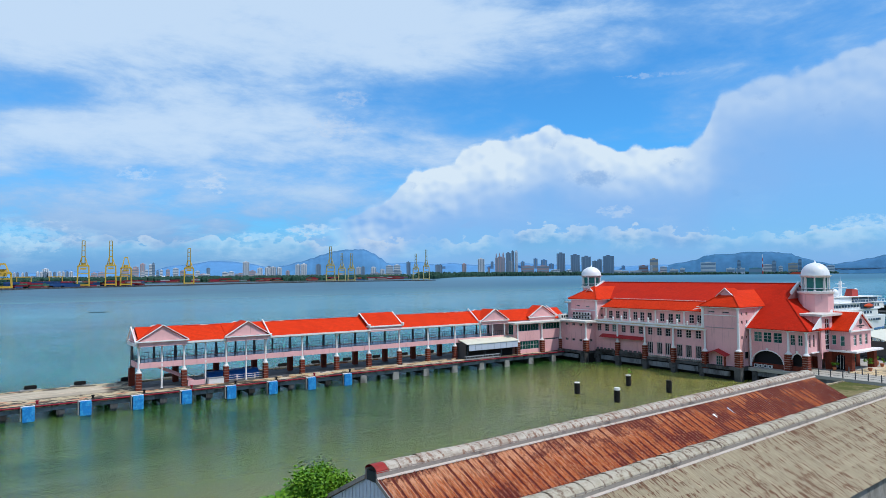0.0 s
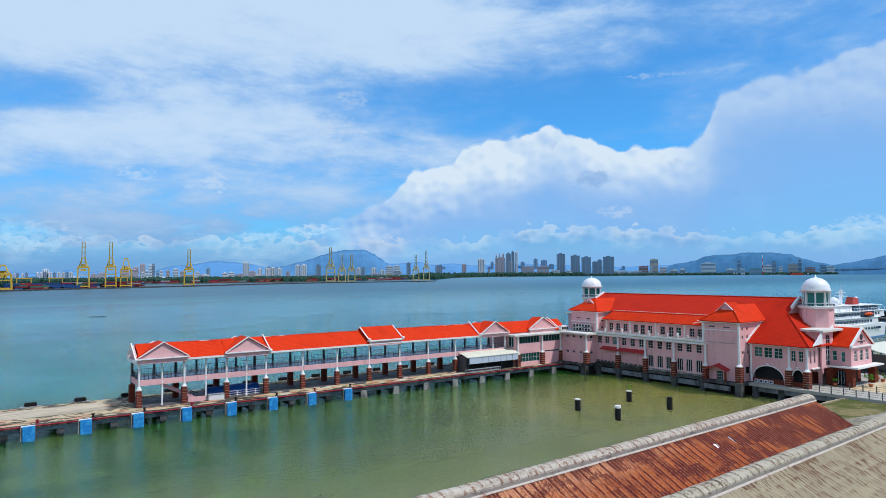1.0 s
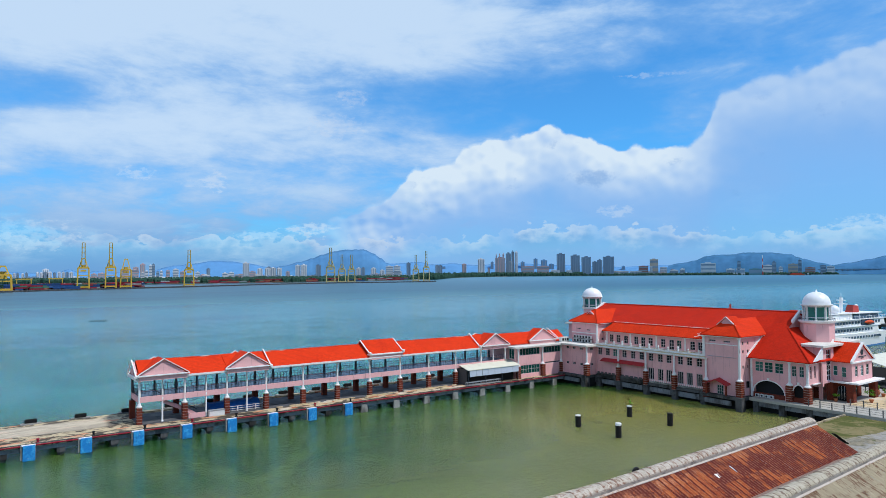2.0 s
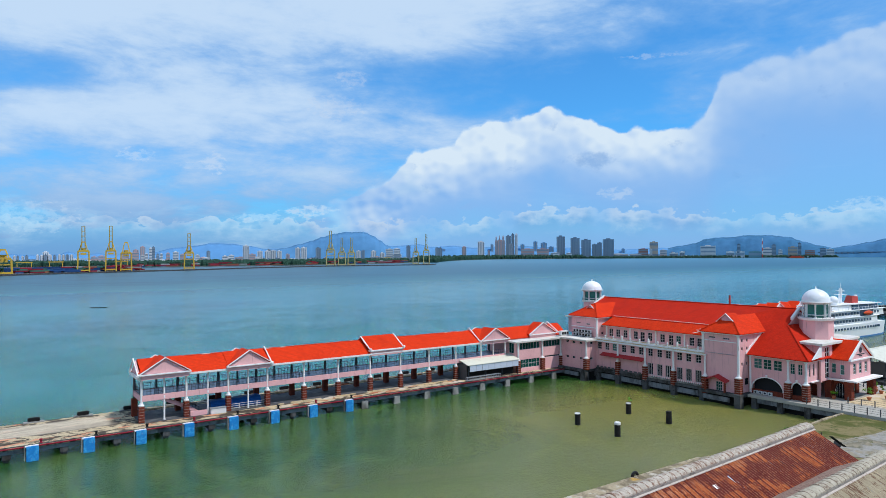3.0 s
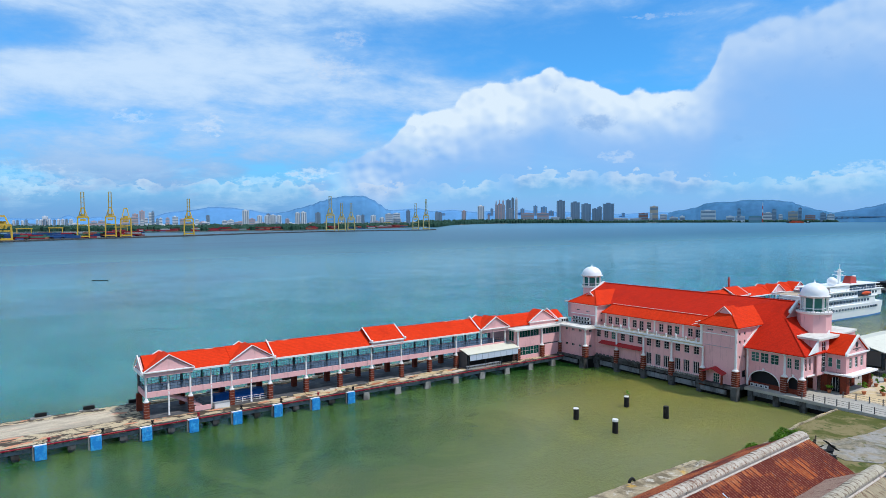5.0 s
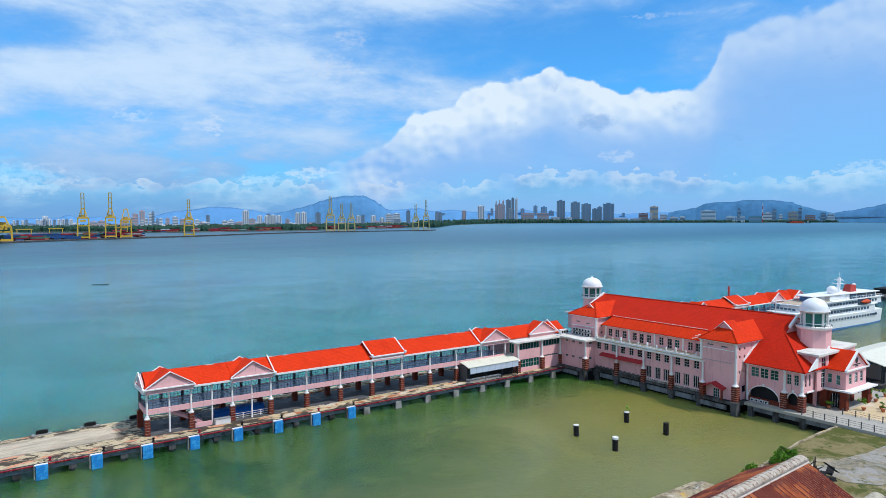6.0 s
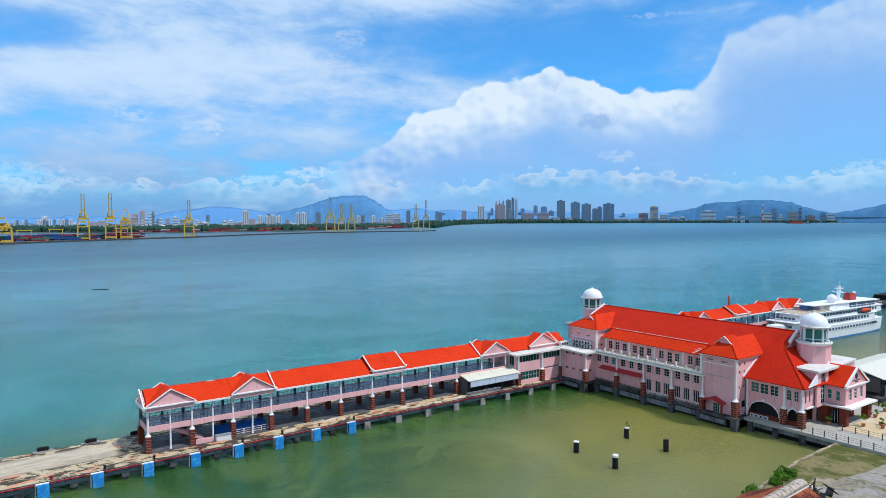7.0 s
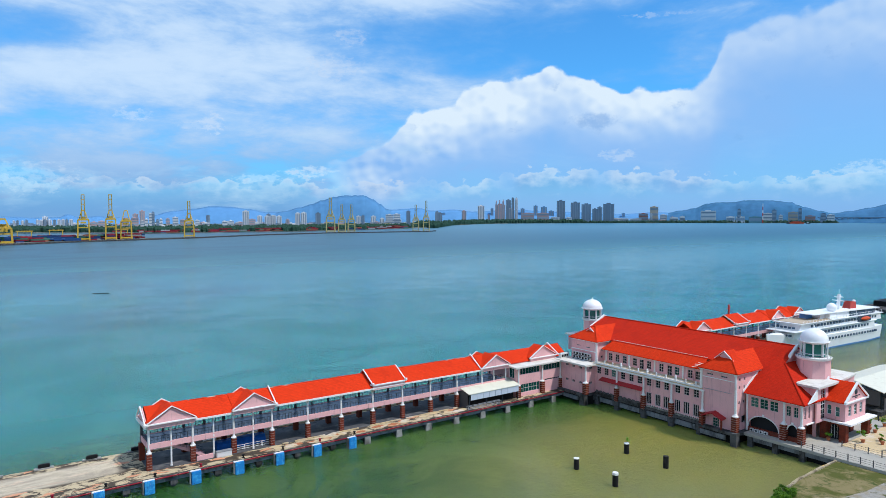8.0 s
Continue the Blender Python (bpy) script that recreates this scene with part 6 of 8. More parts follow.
# ---- cruise ship and floating shed beyond the terminal ----
def ship():
    s = thing("cruise_ship", (240, 112, 0), "small white cruise ship with a red funnel moored at the pier", "ship")
    bow, stern, yc, w = 203.0, 274.0, 112.0, 5.4

    def hull(z0, z1, f0, f1, name, mat):
        bm = B()
        rows = []
        for z, f in ((z0, f0), (z1, f1)):
            pts = []
            for k in range(17):
                u = k / 16
                x = bow + (1 - f) * 14 + (stern - bow - (1 - f) * 18) * u
                half = w * f * min(1.0, (u / 0.36) ** 0.75 + 0.02) * (1 - 0.25 * max(0, (u - 0.85) / 0.15))
                lift = 2.2 * max(0, 1 - u / 0.35) ** 1.3 if z1 > 4 and z == z1 else 0
                pts.append((x, half, z + lift))
            rows.append([bm.verts.new((x, yc - h, z)) for x, h, z in pts] + [bm.verts.new((x, yc + h, z)) for x, h, z in reversed(pts)])
        a, b = rows
        n = len(a)
        for i in range(n):
            bm.faces.new((a[i], a[(i + 1) % n], b[(i + 1) % n], b[i]))
        bm.faces.new(a[::-1])
        bm.faces.new(b)
        part(name, bm, mat, s)
    hull(-1.5, 0.6, 0.84, 0.9, "boot", SHIPBLUE)
    hull(0.604, 5.4, 0.9, 1.0, "hull", SHIPWHITE)
    decks = ((212.0, 266.0, 5.45, 7.9, 5.2), (216.0, 271.0, 8.1, 10.4, 5.0))
    for n, (a, b, z0, z1, h) in enumerate(decks):
        bm = hexa(B(), [(a, yc - h * 0.8, z0), (b, yc - h, z0), (b, yc + h, z0), (a, yc + h * 0.8, z0), (a + 2.0, yc - h * 0.8, z1), (b - 0.6, yc - h, z1), (b - 0.6, yc + h, z1), (a + 2.0, yc + h * 0.8, z1)])
        part("deckhouse", bm, SHIPWHITE, s)
        part("deck", box(B(), a - 0.8, b + 1.2, yc - h - 0.25, yc + h + 0.25, z1 + 0.004, z1 + 0.19), SHIPWHITE, s)
        for k in range(int((b - a - 8) / 2.1)):
            x = a + 6.0 + 2.1 * k
            part("cabin_window", box(B(), x, x + 1.05, yc - h - 0.04, yc - h + 0.25, z0 + 0.85, z0 + 1.75), FARDARK, s)
    for k in range(24):
        x = 219.0 + 2.05 * k
        part("cabin_window", box(B(), x, x + 0.95, yc - w - 0.03, yc - w + 0.5, 3.55, 4.35), FARDARK, s)
    part("tan_deck", box(B(), 216.5, 236.0, yc - 4.7, yc + 4.7, 10.6, 10.72), TEAK, s, "sunlit tan wooden deck")
    for k in range(6):
        y = yc - 3.6 + 1.45 * k
        part("bridge_window", box(B(), 213.1, 213.5, y - 0.5, y + 0.5, 8.9, 9.6), FARDARK, s)
        part("front_window", box(B(), 210.9, 211.6, y - 0.4, y + 0.4, 6.4, 7.0), FARDARK, s)
    bm = B()
    for x in range(217, 272, 2):
        bar(bm, (x, yc - 5.1, 10.6), (x, yc - 5.1, 11.6), 0.05, 4)
    bar(bm, (217, yc - 5.1, 11.6), (271, yc - 5.1, 11.6), 0.06, 4)
    part("deck_rail", bm, SHIPWHITE, s)
    part("upper_house", box(B(), 236.4, 250.0, yc - 3.6, yc + 3.6, 10.62, 12.4), SHIPWHITE, s)
    part("blue_locker", box(B(), 229.0, 232.0, yc + 0.5, yc + 3.5, 10.73, 12.2), SHIPBLUE, s)
    part("white_locker", box(B(), 233.0, 236.0, yc - 2.0, yc + 2.0, 10.73, 12.3), SHIPWHITE, s)
    part("sun_deck", hexa(B(), [(226.0, yc - 3.6, 12.7), (270.0, yc - 4.8, 12.45), (270.0, yc + 4.8, 12.45), (226.0, yc + 3.6, 12.7), (226.0, yc - 3.6, 12.95), (270.0, yc - 4.8, 12.7), (270.0, yc + 4.8, 12.7), (226.0, yc + 3.6, 12.95)]), SHIPWHITE, s)
    for x in (240, 247, 254, 261, 268):
        for y in (yc - 4.2, yc + 4.2):
            part("sun_deck_post", bar(B(), (x, y, 10.6), (x, y, 12.5), 0.09, 5), SHIPWHITE, s)
    # dark box in the open deck draws the shade under the sun deck
    part("open_deck_shade", box(B(), 250.5, 268.0, yc - 4.0, yc + 4.0, 10.62, 12.2), FARDARK, s)
    bm = hexa(B(), [(254.6, yc - 1.5, 12.7), (259.2, yc - 1.5, 12.7), (259.2, yc + 1.5, 12.7), (254.6, yc + 1.5, 12.7), (255.6, yc - 1.1, 15.6), (259.5, yc - 1.1, 15.2), (259.5, yc + 1.1, 15.2), (255.6, yc + 1.1, 15.6)])
    part("funnel", bm, FUNNELRED, s, "dark red funnel")
    for x, y, z, r in ((241.5, yc - 1.5, 14.2, 1.75), (261.2, yc + 0.5, 15.0, 0.7), (246.8, yc + 1.5, 14.0, 0.7)):
        part("radome", lathe(B(), x, y, [(z - r - 0.3, r * 0.5)] + [(z - r * math.cos(math.pi * k / 10), max(0.05, r * math.sin(math.pi * k / 10))) for k in range(2, 11)], n=16), SHIPWHITE, s, smooth=True)
    bm = bar(B(), (249.0, yc, 12.7), (249.4, yc, 18.6), 0.6, 8)
    bar(bm, (247.4, yc, 13.0), (249.0, yc, 16.5), 0.35, 6)
    for z, l in ((16.2, 2.4), (17.6, 1.7)):
        bar(bm, (249.2, yc - l, z), (249.2, yc + l, z), 0.13, 5)
        bar(bm, (247.2, yc, z), (251.7, yc, z), 0.12, 5)
    bar(bm, (249.4, yc, 18.6), (249.4, yc, 20.4), 0.07, 5)
    part("mast", bm, SHIPWHITE, s)
    # dark slab on the deckhouse side in place of a shaded recess
    part("boat_recess", box(B(), 254.0, 263.0, yc - 5.08, yc - 4.6, 8.2, 10.3), FARDARK, s)
    bm = B()
    rings = [(254.8 + 0.85 * k, 0.8 * math.sin(math.pi * (k + 0.5) / 9)) for k in range(9)]
    loops = [[bm.verts.new((x, yc - 5.6 + 0.9 * r * math.cos(2 * math.pi * i / 8), 9.3 + r * math.sin(2 * math.pi * i / 8) * 1.0)) for i in range(8)] for x, r in rings]
    for a, b in zip(loops, loops[1:]):
        for i in range(8):
            bm.faces.new((a[i], a[(i + 1) % 8], b[(i + 1) % 8], b[i]))
    part("lifeboat", bm, ORANGE, s, "orange lifeboat in its davits")
    bm = bar(B(), (208.5, yc, 7.0), (208.5, yc, 13.5), 0.14, 6)
    for z in (9.5, 11.5):
        bar(bm, (208.5, yc - 1.5, z), (208.5, yc + 1.5, z), 0.07, 5)
    part("foremast", bm, SHIPWHITE, s)
    s.location.x += 1.6
    s.rotation_euler = (0, 0, radians(-3.5))
    s.scale = (0.93, 0.93, 0.93)

ship()

pont = thing("floating_shed", (182, 71, 0), "pontoon landing with a pale canopy roof and dark open sides", "landing stage")
part("pontoon", box(B(), 165.0, 198.0, 64.0, 78.0, -0.6, 0.9), DARKCON, pont)
bm = slab(slab(B(), [(166.0, 64.0, 5.2), (197.0, 64.0, 5.2), (197.0, 70.5, 6.9), (166.0, 70.5, 6.9)], 0.15), [(166.0, 77.0, 5.2), (197.0, 77.0, 5.2), (197.0, 70.5, 6.9), (166.0, 70.5, 6.9)], 0.15)
part("roof", bm, CREAM, pont)
for x in range(167, 198, 5):
    for y in (64.8, 76.2):
        part("post", bar(B(), (x, y, 0.9), (x, y, 5.3), 0.14, 6), DARKSTEEL, pont)
# dark panels fill the open sides under the roof
part("side_screen", box(B(), 166.5, 166.7, 65.0, 76.0, 1.8, 5.1), DARKPOST, pont)
part("side_screen", box(B(), 168.0, 196.0, 64.6, 64.75, 0.9, 3.4), DARKPOST, pont)

# ---- the far shore ----
def far(bearing, dist):
    b = radians(bearing)
    return dist * math.sin(b), dist * math.cos(b)


QUAY = [(-2.0, 1290), (1.6, 1310), (6.8, 1400), (14.3, 1530), (20.0, 1720), (25.5, 1880), (33.8, 2000), (34.6, 2080)]
SHORE = [(34.6, 2650), (36.0, 3450), (38.5, 4050), (41.0, 4350), (46.0, 4480), (52.0, 4560), (56.0, 4620), (60.0, 4680), (64.0, 4740), (66.5, 4790)]
INLAND = [(-2.0, 2330), (6.0, 2240), (11.0, 2040), (14.0, 2020), (17.0, 2080), (22.5, 2090), (28.0, 2290), (32.0, 2560), (34.6, 2900)]
front = [far(b, d) for b, d in INLAND + SHORE[1:]]
rear = [far(b, 4980) for b in (66.5, 50.0, 34.0, 15.0, -2.0)]
bm = prism(B(), [(x, y, -1) for x, y in front + rear], (0, 0, 3.0))
structure("far_shore", bm, FARLAND, "low far shore with yards and trees", "shore")
bm = B()
for (ba, da), (bb, db) in zip(QUAY, QUAY[1:]):
    wide = [150 if b < 10.0 else 26 for b in (ba, bb)]
    (xa, ya), (xb, yb), (xc, yc), (xd, yd) = far(ba, da), far(bb, db), far(bb, db + wide[1]), far(ba, da + wide[0])
    hexa(bm, [(xa, ya, -1), (xb, yb, -1), (xc, yc, -1), (xd, yd, -1), (xa, ya, 2.0), (xb, yb, 2.0), (xc, yc, 2.0), (xd, yd, 2.0)])
structure("far_mole", bm, FARLAND, "narrow far container mole", "quay")
wall_line = B()
for (ba, da), (bb, db) in zip(QUAY, QUAY[1:]):
    (xa, ya), (xb, yb) = far(ba, da - 8), far(bb, db - 8)
    hexa(wall_line, [(xa, ya, -1), (xb, yb, -1), (xb, yb + 9, -1), (xa, ya + 9, -1), (xa, ya, 2.7), (xb, yb, 2.7), (xb, yb + 9, 2.7), (xa, ya + 9, 2.7)])
structure("far_quay", wall_line, DARKCON, "long dark container quay wall", "quay")


def hills(name, rows, dist, label, mat):
    """A range of wooded hills: rows of (bearing, height)."""
    bm = B()
    r = random.Random(len(rows))
    lines = []
    for k in range(len(rows) - 1):
        (b0, h0), (b1, h1) = rows[k], rows[k + 1]
        for i in range(10):
            f = i / 10
            s = f * f * (3 - 2 * f)
            lines.append((b0 + (b1 - b0) * f, h0 + (h1 - h0) * s + r.uniform(-1, 1) * 0.010 * max(h0, h1)))
    grid = []
    for b, h in lines:
        col = []
        for d, f in ((-160, 0.0), (-110, 0.45), (-60, 0.8), (0, 1.0), (20, 0.0)):
            x, y = far(b, dist + d)
            col.append(bm.verts.new((x, y, 1.0 + h * f + (r.uniform(-1.5, 1.5) if 0 < f < 1 else 0))))
        grid.append(col)
    for a, b in zip(grid, grid[1:]):
        for i in range(4):
            bm.faces.new((a[i], a[i + 1], b[i + 1], b[i]))
    structure(name, bm, mat, label, "hills", smooth=True)


# the haze lies in the hills' own colours, palest on the farthest range
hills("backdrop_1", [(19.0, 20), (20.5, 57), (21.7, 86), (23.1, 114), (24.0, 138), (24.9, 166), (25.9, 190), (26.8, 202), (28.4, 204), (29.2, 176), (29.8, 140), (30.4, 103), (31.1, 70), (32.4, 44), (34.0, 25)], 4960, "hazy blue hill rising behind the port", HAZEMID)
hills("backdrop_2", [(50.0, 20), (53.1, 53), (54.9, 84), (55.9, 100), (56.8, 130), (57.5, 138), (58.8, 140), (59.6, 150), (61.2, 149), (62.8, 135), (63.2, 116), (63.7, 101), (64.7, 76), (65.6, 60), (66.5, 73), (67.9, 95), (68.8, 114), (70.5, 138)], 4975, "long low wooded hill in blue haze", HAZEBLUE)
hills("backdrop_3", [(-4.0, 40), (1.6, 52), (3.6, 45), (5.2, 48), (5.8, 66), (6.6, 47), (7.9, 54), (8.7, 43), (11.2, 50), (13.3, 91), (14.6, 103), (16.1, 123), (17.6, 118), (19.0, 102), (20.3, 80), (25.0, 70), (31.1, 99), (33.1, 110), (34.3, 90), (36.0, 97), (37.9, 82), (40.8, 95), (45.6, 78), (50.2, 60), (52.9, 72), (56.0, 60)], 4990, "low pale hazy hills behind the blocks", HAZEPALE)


def crane(bearing, dist, height, span, mat, boom_up=True):
    """A ship-to-shore gantry crane seen from the water: portal legs, ties, girder, apex frame and raised boom."""
    x, y = far(bearing, dist)
    c = thing("gantry_crane", (x, y, 2.0), "yellow quay crane with its boom raised" if boom_up else "yellow quay crane with its boom lowered", "crane", "cranes along the far quay")
    ax = Vector(far(bearing + 90, 1.0)).to_3d()
    ay = Vector(far(bearing, 1.0)).to_3d()
    o = Vector((x, y, 2.0))
    leg = height * (0.46 if boom_up else 0.62)
    t = max(1.2, span * 0.08)

    def beam(bm, p, q, r):
        bar(bm, o + ax * p[0] + ay * p[1] + Vector((0, 0, p[2])), o + ax * q[0] + ay * q[1] + Vector((0, 0, q[2])), r, 4)
    for sx in (-1, 1):
        for sy in (0, 1):
            bm = B()
            beam(bm, (sx * span / 2, sy * 22, 0), (sx * span / 2 * 0.9, sy * 22, leg), t)
            part("leg", bm, mat, c)
    for sy in (0, 22):
        for p, w, r in ((0.08, 1.0, 1.0), (0.62, 0.95, 0.7), (1.0, 0.9, 1.5)):
            bm = B()
            beam(bm, (-span / 2 * w, sy, leg * p), (span / 2 * w, sy, leg * p), t * r)
            part("portal_beam", bm, mat, c)
    bm = B()
    beam(bm, (-span * 0.25, 0, leg * 0.86), (span * 0.25, 0, leg * 0.86), t * 1.6)
    part("cab_beam", bm, mat, c)
    bm = B()
    top = height * (0.66 if boom_up else 0.98)
    for sx in (-1, 1):
        beam(bm, (sx * span * 0.36, 2, leg), (sx * span * 0.13, 6, top), t * 0.7)
        beam(bm, (sx * span * 0.36, 22, leg), (sx * span * 0.13, 6, top), t * 0.6)
    beam(bm, (-span * 0.14, 6, top), (span * 0.14, 6, top), t * 0.9)
    part("apex_frame", bm, mat, c)
    bm = B()
    if boom_up:
        for sx in (-1, 1):
            beam(bm, (sx * span * 0.14, 0, leg), (sx * span * 0.12, -10, height), t * 0.62)
        for f in (0.1, 0.35, 0.6, 0.8, 1.0):
            z = leg + (height - leg) * f
            beam(bm, (-span * 0.14, -10 * f, z), (span * 0.14, -10 * f, z), t * 0.5)
    else:
        for sx in (-1, 1):
            beam(bm, (sx * span * 0.14, -30, leg), (sx * span * 0.14, 40, leg), t * 0.6)
    part("boom", bm, mat, c)
    bm = B()
    beam(bm, (-span * 0.22, 16, leg + 3.0), (span * 0.22, 16, leg + 3.0), t * 2.4)
    part("machine_house", bm, mat, c)


for b, d, h, s, m, up in ((1.7, 1330, 42, 26, CRANE, False), (6.8, 1425, 86, 20, CRANE, True), (8.66, 1455, 88, 19, CRANE, True), (9.72, 1470, 58, 20, CRANE, False), (14.3, 1550, 78, 20, CRANE, True),
                          (25.6, 1900, 97, 24, CRANEGREY, True), (26.55, 1910, 78, 20, CRANEGREY, True), (27.35, 1920, 78, 20, CRANEGREY, True), (32.85, 2010, 79, 18, CRANEGREY, True), (33.75, 2015, 91, 18, CRANEGREY, True)):
    crane(b, d, h, s, m, up)

# yard gantries
for b, d in ((3.0, 1420), (5.0, 1500), (9.4, 1540), (30.4, 2600)):
    x, y = far(b, d)
    ax = Vector(far(b + 90, 1.0)).to_3d()
    g = thing("yard_gantry", (x, y, 2.0), "yellow rubber-tyred yard gantry", "crane", "gantries in the container yard")
    o = Vector((x, y, 2.0))
    bm = B()
    for s in (-11, 11):
        bar(bm, o + ax * s, o + ax * s + Vector((0, 0, 19)), 0.9, 4)
    bar(bm, o + ax * -13 + Vector((0, 0, 19)), o + ax * 13 + Vector((0, 0, 19)), 1.2, 4)
    part("frame", bm, CRANE, g)

# container stacks
rng = random.Random(21)
for k in range(230):
    if k < 110:
        b = rng.uniform(-1.0, 10.4)
        d = np.interp(b, [q[0] for q in QUAY], [q[1] for q in QUAY]) + rng.uniform(35, 120)
    else:
        b = rng.uniform(9.0, 32.0)
        d = np.interp(b, [q[0] for q in INLAND], [q[1] for q in INLAND]) + rng.uniform(20, 130)
    x, y = far(b, d)
    st = thing("container_stack", (x, y, 2.0), "stack of weathered shipping containers on the far quay", "containers", "container stacks")
    tiers = rng.randint(2, 4)
    for t in range(tiers):
        wide = rng.choice((12.2, 24.4, 24.4, 36.6))
        c, s = math.cos(radians(-b)), math.sin(radians(-b))
        pts = [(-wide / 2, -6), (wide / 2, -6), (wide / 2, 6), (-wide / 2, 6)]
        low = [(x + c * px - s * py, y + s * px + c * py, 2.0 + 2.6 * t) for px, py in pts]
        part("container", hexa(B(), low + [(px, py, 4.55 + 2.6 * t) for px, py, _ in low]), rng.choice(CONTAINERS[:2] * 2 + CONTAINERS if k < 110 else CONTAINERS[:1] * 4 + CONTAINERS), st)


def block(bearing, dist, width, height, mat, name, label, deep=22, bands=0, strips=0, group="blocks on the far shore"):
    """A far building: body, roof plant and recessed window bands or strips."""
    x, y = far(bearing, dist)
    th = thing(name, (x, y, 1.5), label, "building", group)
    ax, ay = Vector(far(bearing + 90, 1.0)).to_3d(), Vector(far(bearing, 1.0)).to_3d()
    o = Vector((x, y, 1.5))

    def solid(bm, a0, a1, d0, d1, z0, z1):
        pts = [o + ax * a + ay * d for a, d in ((a0, d0), (a1, d0), (a1, d1), (a0, d1))]
        hexa(bm, [(p.x, p.y, z0 + 1.5) for p in pts] + [(p.x, p.y, z1 + 1.5) for p in pts])
        return bm
    w = width / 2
    part("wall", solid(B(), -w, w, 0, deep, 0, height), mat, th)
    part("roof", solid(B(), -w * 0.4, w * 0.35, deep * 0.2, deep * 0.7, height, height + max(2.5, height * 0.05)), mat, th)
    for k in range(bands):
        z = height * (k + 0.35) / bands
        part("window_band", solid(B(), -w * 0.95, w * 0.95, -0.4, 0.3, z, z + height / bands * 0.42), FARBAND, th)
    for k in range(strips):
        a = -w + width * (k + 0.3) / strips
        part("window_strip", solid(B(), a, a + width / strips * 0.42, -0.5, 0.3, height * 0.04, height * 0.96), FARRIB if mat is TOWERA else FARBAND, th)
    return th


# bearing, width, height and wall of each building, row by row behind the shore
SLABS = ((2.4, 8, 34, TOWERB), (2.61, 8, 34, TOWERA), (2.92, 8, 33, TOWERB), (3.15, 10, 35, TOWERA), (3.84, 8, 37, TOWERB), (4.07, 10, 35, TOWERB), (4.32, 10, 37, TOWERA), (4.62, 12, 37, TOWERB), (4.93, 10, 35, TOWERA), (5.22, 10, 37, TOWERB), (5.48, 10, 37, TOWERB), (5.73, 10, 37, TOWERA), (6.01, 12, 37, TOWERB))
PORT_BLOCKS = ((7.53, 19, 30, TOWERC), (8.05, 21, 32, TOWERC), (9.69, 22, 41, TOWERC), (10.35, 23, 43, TOWERC), (10.89, 12, 33, TOWERB), (11.19, 10, 39, TOWERB), (11.47, 9, 57, TOWERB), (11.67, 9, 61, TOWERA), (11.99, 9, 37, TOWERA), (12.24, 9, 39, TOWERB), (12.73, 12, 40, TOWERC), (13.3, 18, 44, TOWERB), (13.86, 19, 36, TOWERC), (14.94, 14, 34, TOWERB), (17.05, 17, 30, TOWERB), (17.55, 18, 32, TOWERB))
TOWN_BLOCKS = ((20.4, 19, 48, TOWERB), (20.88, 21, 50, TOWERB), (21.36, 19, 48, TOWERB), (22.89, 19, 59, TOWERB), (23.38, 22, 61, TOWERB), (24.57, 20, 59, TOWERA), (27.96, 18, 47, TOWERB), (28.34, 13, 49, TOWERA), (29.23, 20, 47, TOWERB), (29.44, 45, 24, TOWERC), (30.58, 29, 53, TOWERB), (31.23, 27, 55, TOWERB), (31.23, 36, 33, TOWERB), (32.22, 16, 66, TOWERA), (29.97, 18, 38, TOWERB), (19.2, 25, 36, TOWERC), (22.05, 15, 35, TOWERC))
TOWERS = ((34.7, 27, 78, TOWERA), (37.01, 31, 85, TOWERC), (38.47, 46, 119, TOWERB), (40.11, 69, 126, TOWERC), (40.81, 35, 156, TOWERA), (41.19, 19, 168, TOWERA), (41.48, 19, 167, TOWERB), (40.95, 42, 102, TOWERB), (45.24, 56, 149, TOWERA), (46.43, 60, 137, TOWERA), (47.34, 63, 125, TOWERA), (48.04, 33, 94, TOWERA), (48.45, 33, 105, TOWERA), (49.16, 73, 127, TOWERA), (39.77, 8, 149, TOWERC), (40.06, 8, 153, TOWERC), (40.37, 12, 153, TOWERC))
FAINT_TOWERS = ((39.41, 21, 104, TOWERFAINT), (42.01, 29, 102, TOWERFAINT), (43.11, 29, 122, TOWERFAINT), (43.82, 45, 113, TOWERFAINT), (44.44, 36, 84, TOWERFAINT), (35.28, 21, 72, TOWERFAINT), (50.35, 23, 65, TOWERFAINT))
LOW_BLOCKS = ((42.44, 86, 66, TOWERC), (43.73, 78, 66, TOWERC), (44.77, 56, 39, TOWERB), (45.92, 37, 38, TOWERB))
WATERFRONT = ((49.95, 134, 29, TOWERB), (51.66, 131, 28, TOWERB), (51.95, 62, 62, TOWERBROWN), (52.78, 54, 107, TOWERTAN), (53.52, 43, 54, TOWERB), (54.97, 32, 42, TOWERB), (54.33, 53, 35, TOWERB), (56.92, 92, 78, TOWERB), (58.55, 50, 40, TOWERB), (59.26, 53, 40, TOWERB), (59.17, 20, 87, TOWERA), (60.32, 75, 39, TOWERGREEN))
DOCKS = ((61.21, 59, 61, TOWERB), (61.64, 26, 82, TOWERA), (62.09, 23, 49, TOWERB), (62.93, 54, 67, TOWERTAN), (63.4, 19, 91, TOWERA), (64.08, 56, 44, TOWERBROWN), (64.93, 31, 58, TOWERA), (65.41, 42, 51, TOWERB))
for b, w, h, m in SLABS:
    block(b, 2700, w, h, m, "apartment_slab", "pale narrow far apartment slab", 16, 0, 2, "slabs on the far shore")
